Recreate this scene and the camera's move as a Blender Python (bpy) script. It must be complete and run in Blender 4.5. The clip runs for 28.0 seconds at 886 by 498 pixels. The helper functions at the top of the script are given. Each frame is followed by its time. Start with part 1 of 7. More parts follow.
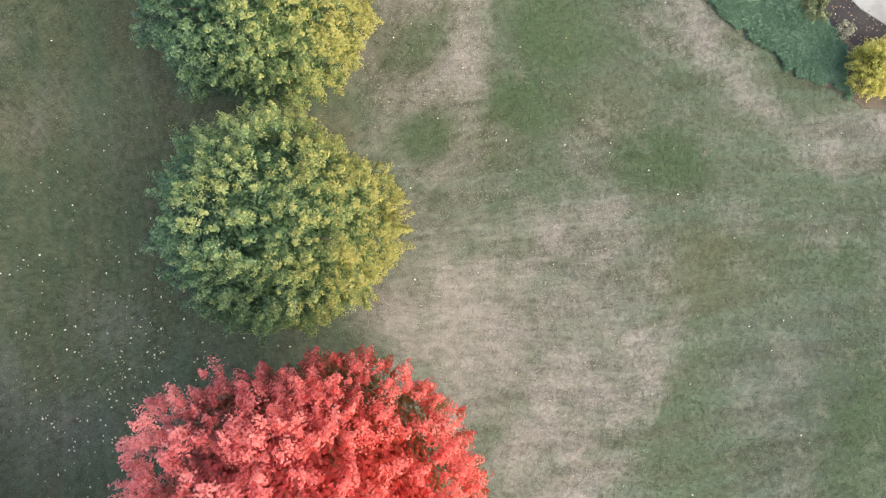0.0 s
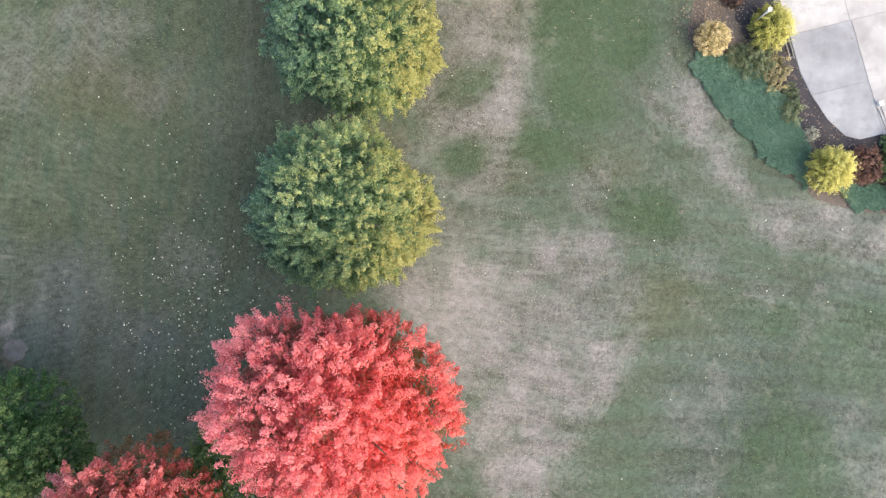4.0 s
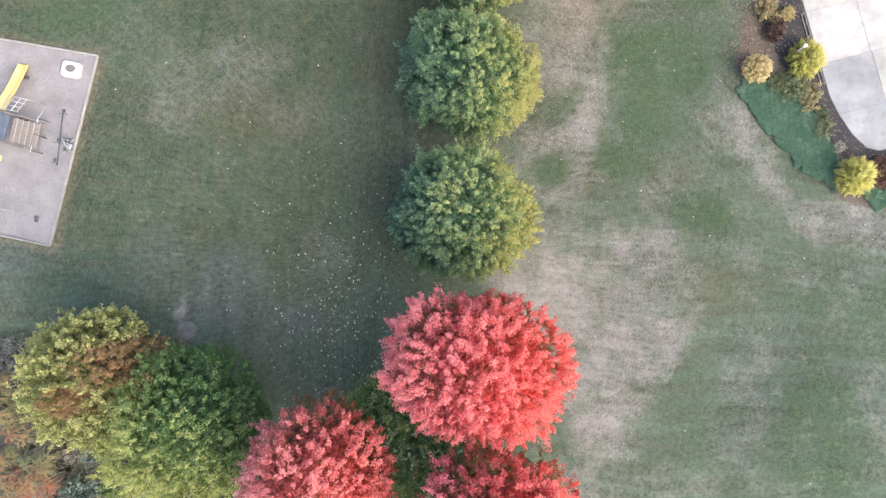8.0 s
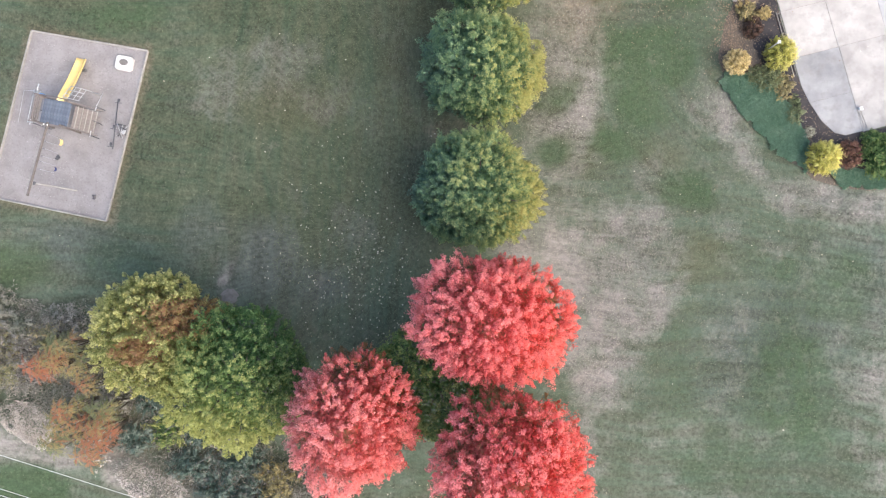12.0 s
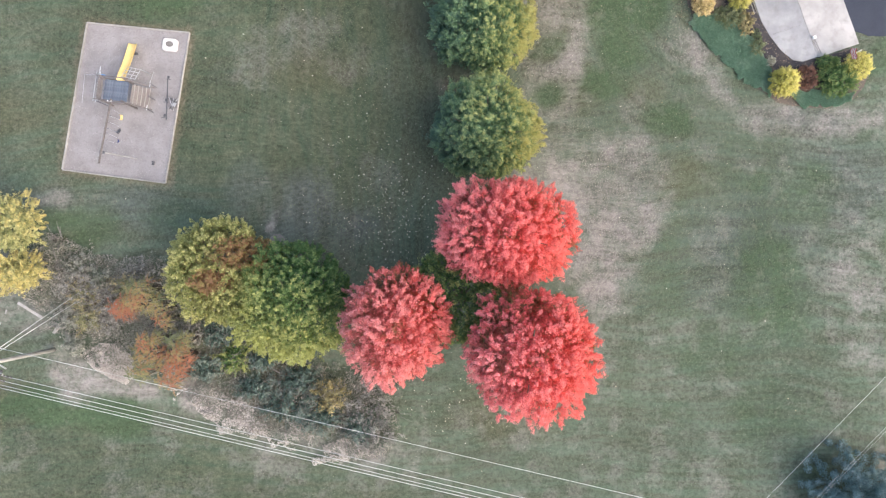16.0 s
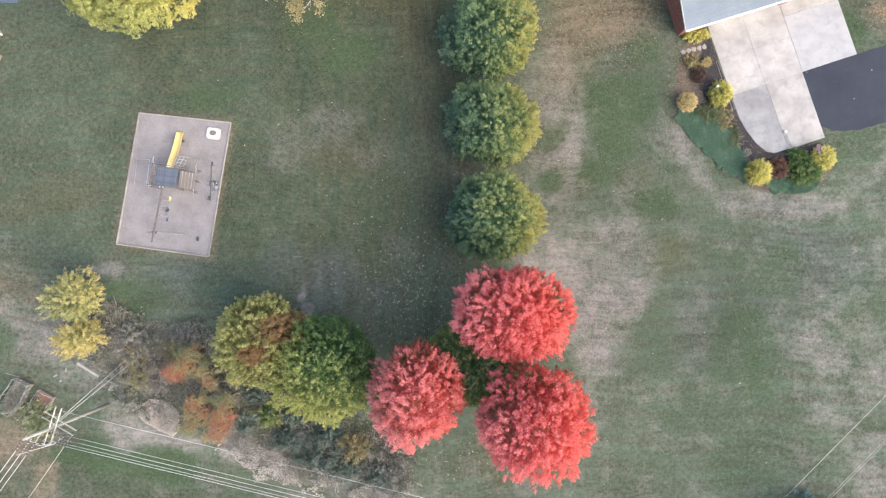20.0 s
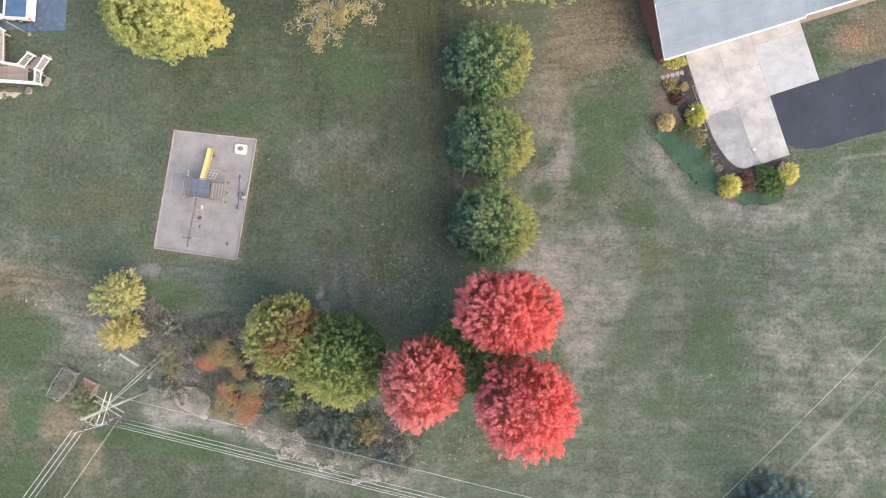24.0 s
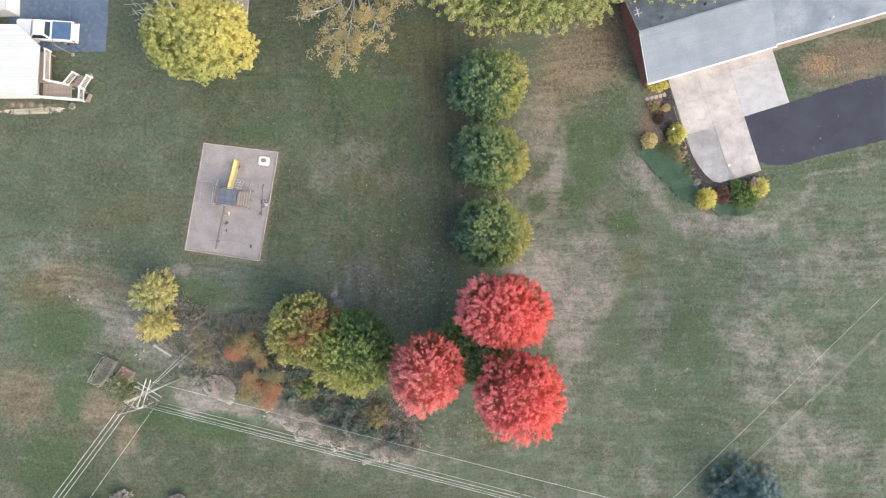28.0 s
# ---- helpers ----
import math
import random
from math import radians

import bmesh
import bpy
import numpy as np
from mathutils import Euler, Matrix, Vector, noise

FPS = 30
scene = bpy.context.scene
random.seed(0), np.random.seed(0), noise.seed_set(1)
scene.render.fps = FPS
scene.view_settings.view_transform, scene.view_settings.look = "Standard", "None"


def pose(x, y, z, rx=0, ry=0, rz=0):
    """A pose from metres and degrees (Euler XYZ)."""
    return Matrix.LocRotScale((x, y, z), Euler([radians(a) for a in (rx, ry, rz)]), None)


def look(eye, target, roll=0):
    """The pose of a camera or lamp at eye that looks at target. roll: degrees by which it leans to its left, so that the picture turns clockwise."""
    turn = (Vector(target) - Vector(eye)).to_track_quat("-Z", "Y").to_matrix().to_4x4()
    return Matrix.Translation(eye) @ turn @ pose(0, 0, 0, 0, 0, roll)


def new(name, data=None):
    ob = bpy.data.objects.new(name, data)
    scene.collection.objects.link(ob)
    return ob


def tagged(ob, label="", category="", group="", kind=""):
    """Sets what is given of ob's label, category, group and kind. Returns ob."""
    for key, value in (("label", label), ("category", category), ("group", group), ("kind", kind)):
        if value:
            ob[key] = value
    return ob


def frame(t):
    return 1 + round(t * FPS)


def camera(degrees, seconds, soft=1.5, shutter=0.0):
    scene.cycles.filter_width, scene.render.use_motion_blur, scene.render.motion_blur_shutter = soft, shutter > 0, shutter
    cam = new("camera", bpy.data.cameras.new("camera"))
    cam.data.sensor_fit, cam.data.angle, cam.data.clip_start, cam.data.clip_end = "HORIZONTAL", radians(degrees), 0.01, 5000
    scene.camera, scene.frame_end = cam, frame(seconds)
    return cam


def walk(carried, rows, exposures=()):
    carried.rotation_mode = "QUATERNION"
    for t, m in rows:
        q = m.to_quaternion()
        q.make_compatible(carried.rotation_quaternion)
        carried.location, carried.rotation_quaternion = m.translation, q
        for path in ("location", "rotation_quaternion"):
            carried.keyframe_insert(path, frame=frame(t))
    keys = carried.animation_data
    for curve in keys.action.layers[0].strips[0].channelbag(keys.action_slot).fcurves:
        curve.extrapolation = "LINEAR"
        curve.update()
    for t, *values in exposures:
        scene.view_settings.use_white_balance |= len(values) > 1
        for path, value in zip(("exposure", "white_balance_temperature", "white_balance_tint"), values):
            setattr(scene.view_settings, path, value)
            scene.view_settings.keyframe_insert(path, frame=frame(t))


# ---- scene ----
cam = camera(72, 28.0, soft=1.2)
# seconds, place in metres, turn in degrees
PATH = [
    (0, 8.186, -0.242, 20.987, 2.974, 0.052, -6.784),
    (0.5, 8.246, -0.260, 21.446, 3.032, 0.279, -6.202),
    (1, 8.196, -0.287, 22.036, 3.126, 0.301, -3.501),
    (1.5, 8.034, -0.374, 22.721, 3.264, 0.177, 0.741),
    (2, 7.922, -0.510, 23.421, 3.412, 0.162, 3.423),
    (2.5, 7.895, -0.620, 24.118, 3.481, 0.269, 3.940),
    (4.5, 7.395, -0.570, 26.936, 2.936, 0.095, 3.499),
    (5, 6.826, -0.592, 27.656, 2.872, 0.064, 3.416),
    (5.5, 6.167, -0.632, 28.372, 2.805, 0.033, 3.327),
    (6, 5.476, -0.710, 29.086, 2.785, 0.063, 3.266),
    (6.5, 4.800, -0.817, 29.795, 2.803, 0.178, 3.236),
    (7, 4.117, -0.904, 30.515, 2.734, 0.245, 3.207),
    (7.5, 3.501, -0.950, 31.244, 2.569, 0.340, 3.153),
    (8, 3.051, -1.004, 31.966, 2.418, 0.504, 3.082),
    (8.5, 2.840, -0.997, 32.697, 2.233, 0.583, 3.026),
    (9, 2.727, -1.019, 33.402, 2.182, 0.530, 2.980),
    (9.5, 2.595, -1.083, 34.048, 2.235, 0.354, 2.943),
    (10, 2.556, -1.084, 34.650, 2.242, 0.281, 2.919),
    (10.5, 2.575, -1.023, 35.118, 2.181, 0.291, 2.920),
    (11, 2.576, -1.079, 35.378, 2.140, 0.289, 2.972),
    (11.5, 2.449, -1.555, 35.568, 2.118, 0.269, 3.011),
    (12, 2.141, -2.501, 35.845, 2.050, 0.255, 2.988),
    (12.5, 1.754, -3.690, 36.314, 1.933, 0.278, 2.925),
    (13, 1.361, -4.906, 36.955, 1.760, 0.317, 2.787),
    (13.5, 0.954, -5.975, 37.614, 1.577, 0.265, 2.561),
    (15.5, 1.202, -6.619, 40.376, 1.611, 0.641, -1.177),
    (16, 1.146, -6.537, 41.079, 1.505, 0.584, -1.128),
    (16.5, 1.118, -6.273, 41.744, 1.395, 0.571, -1.096),
    (17, 1.067, -5.621, 42.400, 1.274, 0.563, -1.049),
    (17.5, 1.000, -4.688, 43.099, 1.234, 0.591, -0.969),
    (18, 0.850, -3.789, 43.790, 1.345, 0.560, -0.914),
    (18.5, 0.689, -3.014, 44.451, 1.471, 0.525, -0.867),
    (19, 0.505, -2.339, 45.103, 1.537, 0.466, -0.803),
    (19.5, 0.316, -1.768, 45.759, 1.543, 0.393, -0.770),
    (20, 0.174, -1.470, 46.422, 1.488, 0.362, -0.766),
    (20.5, 0.101, -1.337, 47.110, 1.385, 0.376, -0.775),
    (21, 0.071, -1.264, 47.793, 1.300, 0.404, -0.774),
    (21.5, 0.066, -1.213, 48.467, 1.252, 0.433, -0.755),
    (23.5, 0.196, -0.866, 51.207, 1.024, 0.583, -0.570),
    (24, 0.106, -0.804, 51.853, 1.020, 0.531, -0.518),
    (24.5, 0.075, -0.737, 52.516, 0.989, 0.544, -0.449),
    (25, 0.079, -0.658, 53.202, 0.950, 0.573, -0.386),
    (25.5, 0.121, -0.554, 53.910, 0.907, 0.634, -0.329),
    (26, 0.090, -0.475, 54.597, 0.868, 0.651, -0.251),
    (26.5, 0.041, -0.396, 55.247, 0.823, 0.637, -0.167),
    (27, 0.004, -0.253, 55.921, 0.718, 0.633, -0.112),
    (27.5, -0.023, -0.095, 56.625, 0.588, 0.642, -0.060),
    (28, 0.000, -0.000, 57.327, 0.504, 0.670, 0.004),
]
walk(cam, [(row[0], pose(*row[1:])) for row in PATH], exposures=[(0, 1.46, 7350, 4), (1, 1.47, 7000, 5), (2, 1.52, 6700, 7), (6, 1.53, 6600, 9), (7, 1.59, 6600, 9), (8, 1.64, 6600, 9), (9, 1.66, 6600, 9), (10, 1.56, 6650, 9), (17, 1.44, 6700, 10), (28, 1.25, 6950, 9)])

# ---- light ----
world = bpy.data.worlds.new("world")
scene.world = world
world.use_nodes = True
wn = world.node_tree.nodes
sky = wn.new("ShaderNodeTexSky")
sky.sky_type, sky.sun_disc = "NISHITA", False
SUN_AZ, SUN_EL = 126.0, 44.0  # degrees clockwise from +y, degrees up
sky.sun_elevation, sky.sun_rotation = radians(SUN_EL), radians(SUN_AZ)
sky.air_density, sky.dust_density = 1.0, 3.0
world.node_tree.links.new(sky.outputs[0], wn["Background"].inputs[0])
wn["Background"].inputs[1].default_value = 0.15
lamp = bpy.data.lights.new("sun", "SUN")
lamp.energy, lamp.angle, lamp.color = 0.88, radians(64), (1.0, 0.90, 0.76)
sun_dir = Vector((math.sin(radians(SUN_AZ)) * math.cos(radians(SUN_EL)), math.cos(radians(SUN_AZ)) * math.cos(radians(SUN_EL)), math.sin(radians(SUN_EL))))
new("sun", lamp).matrix_world = look(sun_dir * 80, (0, 0, 0))


# ---- materials ----
def nodes_of(name, rough=0.8, metal=0.0, spec=0.3):
    m = bpy.data.materials.new(name)
    m.use_nodes = True
    nt = m.node_tree
    b = nt.nodes["Principled BSDF"]
    b.inputs["Roughness"].default_value = rough
    b.inputs["Metallic"].default_value = metal
    b.inputs["Specular IOR Level"].default_value = spec
    return m, nt, b


def node(nt, kind, **values):
    n = nt.nodes.new(kind)
    for key, value in values.items():
        n.inputs[key].default_value = value
    return n


def noise_tex(nt, coord, scale, detail=6.0, rough=0.6):
    n = node(nt, "ShaderNodeTexNoise", Scale=scale, Detail=detail, Roughness=rough)
    nt.links.new(coord, n.inputs["Vector"])
    return n.outputs["Fac"]


def spread(nt, value, lo, hi):
    n = nt.nodes.new("ShaderNodeMapRange")
    n.inputs["From Min"].default_value, n.inputs["From Max"].default_value = lo, hi
    nt.links.new(value, n.inputs["Value"])
    return n.outputs["Result"]


def mix(nt, fac, a, b):
    n = nt.nodes.new("ShaderNodeMix")
    n.data_type = "RGBA"
    for sock, v in ((n.inputs["Factor"], fac), (n.inputs["A"], a), (n.inputs["B"], b)):
        if isinstance(v, (int, float)):
            sock.default_value = v
        elif isinstance(v, tuple):
            sock.default_value = (*v, 1)
        else:
            nt.links.new(v, sock)
    return n.outputs["Result"]


def calc(nt, op, a, b):
    n = nt.nodes.new("ShaderNodeMath")
    n.operation = op
    n.use_clamp = op != "SUBTRACT"
    for sock, v in zip(n.inputs, (a, b)):
        if isinstance(v, (int, float)):
            sock.default_value = v
        else:
            nt.links.new(v, sock)
    return n.outputs[0]


def attr(nt, name):
    n = nt.nodes.new("ShaderNodeAttribute")
    n.attribute_name = name
    return n.outputs["Fac"]


def coords(nt):
    return nt.nodes.new("ShaderNodeTexCoord").outputs["Object"]


def bumped(nt, b, height, strength, dist=0.02):
    n = node(nt, "ShaderNodeBump", Strength=strength, Distance=dist)
    nt.links.new(height, n.inputs["Height"])
    nt.links.new(n.outputs[0], b.inputs["Normal"])


def surface(name, c1, c2, scale=2.0, fine=25.0, c3=None, rough=0.8, metal=0.0, bump=0.4, spec=0.3, vary=0.12):
    """Two scales of colour variation, fine relief and a little change from piece to piece."""
    m, nt, b = nodes_of(name, rough, metal, spec)
    co = coords(nt)
    big, small = noise_tex(nt, co, scale), noise_tex(nt, co, fine)
    col = mix(nt, spread(nt, big, 0.35, 0.65), c1, c2)
    col = mix(nt, calc(nt, "MULTIPLY", spread(nt, small, 0.5, 0.75), 0.7), col, c3 or tuple(v * 0.6 for v in c1))
    info = nt.nodes.new("ShaderNodeObjectInfo").outputs["Random"]
    hsv = nt.nodes.new("ShaderNodeHueSaturation")
    nt.links.new(spread_to(nt, info, 1 - vary, 1 + vary), hsv.inputs["Value"])
    nt.links.new(col, hsv.inputs["Color"])
    nt.links.new(hsv.outputs[0], b.inputs["Base Color"])
    bumped(nt, b, small, bump)
    return m


def spread_to(nt, value, lo, hi):
    n = nt.nodes.new("ShaderNodeMapRange")
    n.inputs["To Min"].default_value, n.inputs["To Max"].default_value = lo, hi
    nt.links.new(value, n.inputs["Value"])
    return n.outputs["Result"]


def leafy(name, a, b, c, thin=0.3, rough=0.6, turn=None):
    """Leaves: three stages of colour by the leaf's own tone, and a change from leaf to leaf."""
    m, nt, p = nodes_of(name, rough, 0, 0.25)
    tone = attr(nt, "tone")
    rnd = nt.nodes.new("ShaderNodeNewGeometry").outputs["Random Per Island"]
    t = calc(nt, "ADD", tone, calc(nt, "MULTIPLY", calc(nt, "SUBTRACT", rnd, 0.5), 0.001))
    n = nt.nodes.new("ShaderNodeMath")
    n.operation = "MULTIPLY_ADD"
    nt.links.new(rnd, n.inputs[0])
    n.inputs[1].default_value = 0.3
    nt.links.new(t, n.inputs[2])
    t = calc(nt, "SUBTRACT", n.outputs[0], 0.15)
    col = mix(nt, spread(nt, t, 0.05, 0.5), a, b)
    col = mix(nt, spread(nt, t, 0.5, 0.95), col, c)
    hsv = nt.nodes.new("ShaderNodeHueSaturation")
    nt.links.new(spread_to(nt, rnd, 0.84, 1.14), hsv.inputs["Value"])
    if turn:  # side light painted into the hue: cooler towards -x, warmer towards +x
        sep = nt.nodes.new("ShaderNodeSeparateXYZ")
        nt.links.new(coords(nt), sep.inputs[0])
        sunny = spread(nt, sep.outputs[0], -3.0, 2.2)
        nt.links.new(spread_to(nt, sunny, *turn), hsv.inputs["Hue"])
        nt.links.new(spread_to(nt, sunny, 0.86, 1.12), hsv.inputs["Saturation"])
    nt.links.new(col, hsv.inputs["Color"])
    nt.links.new(hsv.outputs[0], p.inputs["Base Color"])
    tr = nt.nodes.new("ShaderNodeBsdfTranslucent")
    nt.links.new(hsv.outputs[0], tr.inputs["Color"])
    ms = nt.nodes.new("ShaderNodeMixShader")
    ms.inputs[0].default_value = thin
    nt.links.new(p.outputs[0], ms.inputs[1])
    nt.links.new(tr.outputs[0], ms.inputs[2])
    nt.links.new(ms.outputs[0], nt.nodes["Material Output"].inputs["Surface"])
    return m


def stretched(nt, coord, sx, sy, scale, detail=5.0):
    mp = nt.nodes.new("ShaderNodeMapping")
    mp.inputs["Scale"].default_value = (sx, sy, 1)
    nt.links.new(coord, mp.inputs["Vector"])
    return noise_tex(nt, mp.outputs[0], scale, detail, 0.62)


def lawn(name):
    """Mown grass: mottled green and straw at several scales, streaked along the mower's way."""
    m, nt, b = nodes_of(name, 0.95, 0, 0.1)
    co = coords(nt)
    n1, n2, n3, n4 = noise_tex(nt, co, 0.45), noise_tex(nt, co, 1.0, 9.0, 0.64), noise_tex(nt, co, 6.5, 6.0, 0.7), noise_tex(nt, co, 24.0, 3.0, 0.75)
    sway = nt.nodes.new("ShaderNodeTexNoise")
    sway.inputs["Scale"].default_value, sway.inputs["Detail"].default_value = 0.09, 1.0
    nt.links.new(co, sway.inputs["Vector"])
    bend = nt.nodes.new("ShaderNodeVectorMath")
    bend.operation = "MULTIPLY_ADD"
    bend.inputs[1].default_value = (3.5, 3.5, 0)
    nt.links.new(sway.outputs["Color"], bend.inputs[0])
    nt.links.new(co, bend.inputs[2])
    ew, ns = stretched(nt, bend.outputs[0], 0.17, 1.7, 1.0, 6.0), stretched(nt, bend.outputs[0], 1.4, 0.16, 1.0, 6.0)
    rows = attr(nt, "rows")
    streak = nt.nodes.new("ShaderNodeMix")
    nt.links.new(rows, streak.inputs["Factor"])
    nt.links.new(ew, streak.inputs["A"])
    nt.links.new(ns, streak.inputs["B"])
    away = nt.nodes.new("ShaderNodeVectorMath")
    away.operation = "DISTANCE"
    away.inputs[1].default_value = (20.6, 11.6, 0)
    nt.links.new(co, away.inputs[0])
    polar = nt.nodes.new("ShaderNodeCombineXYZ")
    nt.links.new(away.outputs["Value"], polar.inputs[0])
    sep = nt.nodes.new("ShaderNodeSeparateXYZ")
    nt.links.new(co, sep.inputs[0])
    nt.links.new(sep.outputs[1], polar.inputs[1])
    round_bed = stretched(nt, polar.outputs[0], 2.0, 0.14, 1.0)
    turned = nt.nodes.new("ShaderNodeMix")
    nt.links.new(attr(nt, "arc"), turned.inputs["Factor"])
    nt.links.new(streak.outputs["Result"], turned.inputs["A"])
    nt.links.new(round_bed, turned.inputs["B"])
    streak = turned.outputs["Result"]
    crisp = spread(nt, streak, 0.4, 0.6)
    green = mix(nt, spread(nt, n1, 0.35, 0.65), (0.084, 0.102, 0.066), (0.122, 0.132, 0.098))
    green = mix(nt, calc(nt, "MULTIPLY", crisp, 0.65), green, (0.072, 0.104, 0.074))
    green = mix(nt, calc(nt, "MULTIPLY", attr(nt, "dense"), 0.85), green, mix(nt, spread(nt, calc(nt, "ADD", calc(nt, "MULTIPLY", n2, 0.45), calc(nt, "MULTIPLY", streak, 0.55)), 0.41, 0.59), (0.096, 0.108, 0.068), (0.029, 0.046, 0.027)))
    green = mix(nt, calc(nt, "MULTIPLY", attr(nt, "warm"), 0.7), green, (0.098, 0.090, 0.05))
    green = mix(nt, calc(nt, "MULTIPLY", attr(nt, "cool"), 0.7), green, mix(nt, n2, (0.070, 0.085, 0.076), (0.122, 0.130, 0.125)))
    n5 = noise_tex(nt, co, 3.2, 4.0, 0.6)
    edge = calc(nt, "ADD", calc(nt, "MULTIPLY", n2, 0.47), calc(nt, "ADD", calc(nt, "MULTIPLY", calc(nt, "ADD", n5, n3), 0.24), calc(nt, "MULTIPLY", streak, 0.05)))
    ragged = nt.nodes.new("ShaderNodeMath")
    ragged.operation = "MULTIPLY_ADD"
    nt.links.new(edge, ragged.inputs[0])
    ragged.inputs[1].default_value, ragged.inputs[2].default_value = 2.6, -1.3
    ragged = ragged.outputs[0]

    def broken(name, lo, hi):
        """A patch of the plan with its outline broken up by the turf."""
        n = nt.nodes.new("ShaderNodeMath")
        nt.links.new(attr(nt, name), n.inputs[0])
        nt.links.new(ragged, n.inputs[1])
        return spread(nt, n.outputs[0], lo, hi)

    col = mix(nt, calc(nt, "MULTIPLY", broken("lush", 0.08, 0.8), 0.9), green, mix(nt, crisp, (0.069, 0.102, 0.054), (0.051, 0.080, 0.042)))
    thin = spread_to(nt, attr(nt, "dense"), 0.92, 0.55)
    col = mix(nt, calc(nt, "MULTIPLY", broken("dry", 0.1, 1.0), thin), col, mix(nt, n1, (0.205, 0.186, 0.164), (0.260, 0.238, 0.224)))
    col = mix(nt, calc(nt, "MULTIPLY", broken("bare", 0.1, 1.05), 0.9), col, mix(nt, n2, (0.150, 0.118, 0.080), (0.225, 0.178, 0.134)))
    fine = calc(nt, "ADD", calc(nt, "MULTIPLY", n3, 0.42), calc(nt, "ADD", calc(nt, "MULTIPLY", n4, 0.22), calc(nt, "MULTIPLY", n5, 0.36)))
    hsv = nt.nodes.new("ShaderNodeHueSaturation")
    cloud = spread(nt, noise_tex(nt, co, 0.17, 3.0, 0.55), 0.33, 0.67)
    relief = calc(nt, "ADD", calc(nt, "MULTIPLY", spread(nt, fine, 0.415, 0.585), 0.55), calc(nt, "ADD", calc(nt, "MULTIPLY", spread(nt, streak, 0.40, 0.60), 0.28), calc(nt, "MULTIPLY", cloud, 0.19)))
    nt.links.new(spread_to(nt, relief, 0.42, 1.58), hsv.inputs["Value"])
    nt.links.new(col, hsv.inputs["Color"])
    nt.links.new(hsv.outputs[0], b.inputs["Base Color"])
    bumped(nt, b, fine, 0.6, 0.05)
    return m


M_LAWN = lawn("lawn")
M_CONCRETE = surface("concrete", (0.225, 0.226, 0.234), (0.345, 0.342, 0.345), 0.6, 1.5, (0.21, 0.20, 0.195), 0.85, bump=0.15, vary=0.04)
M_PALECONC = surface("pale_concrete", (0.335, 0.318, 0.304), (0.475, 0.455, 0.436), 0.5, 1.4, (0.26, 0.245, 0.232), 0.85, bump=0.15, vary=0.08)
M_WHITECONC = surface("new_concrete", (0.36, 0.36, 0.37), (0.46, 0.458, 0.462), 0.6, 1.6, (0.31, 0.308, 0.315), 0.8, bump=0.12, vary=0.03)
M_ASPHALT = surface("asphalt", (0.034, 0.040, 0.058), (0.05, 0.057, 0.077), 0.35, 26.0, (0.07, 0.076, 0.092), 0.85, bump=0.3)
M_DRIVE = surface("old_asphalt", (0.060, 0.090, 0.140), (0.095, 0.130, 0.182), 0.35, 2.5, (0.16, 0.195, 0.245), 0.8, bump=0.2)
M_MULCH = surface("mulch", (0.028, 0.028, 0.034), (0.062, 0.055, 0.055), 0.8, 14.0, (0.09, 0.075, 0.065), 0.95, bump=0.9)
M_LITTER = surface("leafy_mulch", (0.09, 0.078, 0.066), (0.16, 0.13, 0.105), 1.0, 12.0, (0.25, 0.20, 0.155), 0.95, bump=0.9)
M_CHIPS = surface("play_gravel", (0.265, 0.245, 0.243), (0.345, 0.32, 0.317), 0.8, 9.0, (0.20, 0.183, 0.18), 0.95, bump=0.6)
M_TIMBER = surface("weathered_timber", (0.29, 0.275, 0.255), (0.39, 0.37, 0.35), 3.0, 18.0, (0.24, 0.22, 0.20), 0.85)
M_DARKWOOD = surface("dark_timber", (0.16, 0.14, 0.13), (0.23, 0.20, 0.19), 3.0, 20.0, None, 0.8)
M_BROWNWOOD = surface("brown_planks", (0.25, 0.205, 0.18), (0.34, 0.28, 0.25), 3.0, 20.0, None, 0.8)
M_BLUEDECK = surface("blue_grey_planks", (0.10, 0.125, 0.17), (0.17, 0.195, 0.24), 3.0, 16.0, None, 0.75)
M_YELLOW = surface("yellow_plastic", (0.82, 0.58, 0.22), (0.86, 0.64, 0.28), 2.0, 20.0, (0.72, 0.50, 0.15), 0.4, bump=0.05, vary=0.02)
M_BLUE = surface("blue_plastic", (0.10, 0.26, 0.55), (0.12, 0.30, 0.6), 2.0, 20.0, None, 0.4, bump=0.05)
M_WHITE = surface("white_paint", (0.78, 0.77, 0.75), (0.82, 0.81, 0.80), 1.5, 18.0, (0.66, 0.64, 0.62), 0.55, bump=0.08, vary=0.04)
M_OFFWHITE = surface("faded_white_plastic", (0.52, 0.50, 0.485), (0.60, 0.575, 0.56), 1.5, 9.0, (0.50, 0.47, 0.45), 0.6, bump=0.08)
M_METAL = surface("galvanised", (0.50, 0.51, 0.52), (0.58, 0.58, 0.6), 3.0, 20.0, None, 0.45, 0.6, 0.05)
M_DARKMETAL = surface("dark_metal", (0.10, 0.10, 0.11), (0.15, 0.15, 0.16), 3.0, 20.0, None, 0.5, 0.5, 0.05)
M_POLE = surface("bleached_pole", (0.50, 0.48, 0.43), (0.58, 0.56, 0.51), 2.0, 16.0, (0.38, 0.36, 0.32), 0.85)
M_OLDPOLE = surface("grey_pole", (0.34, 0.325, 0.295), (0.42, 0.40, 0.365), 2.0, 16.0, (0.27, 0.255, 0.23), 0.85)
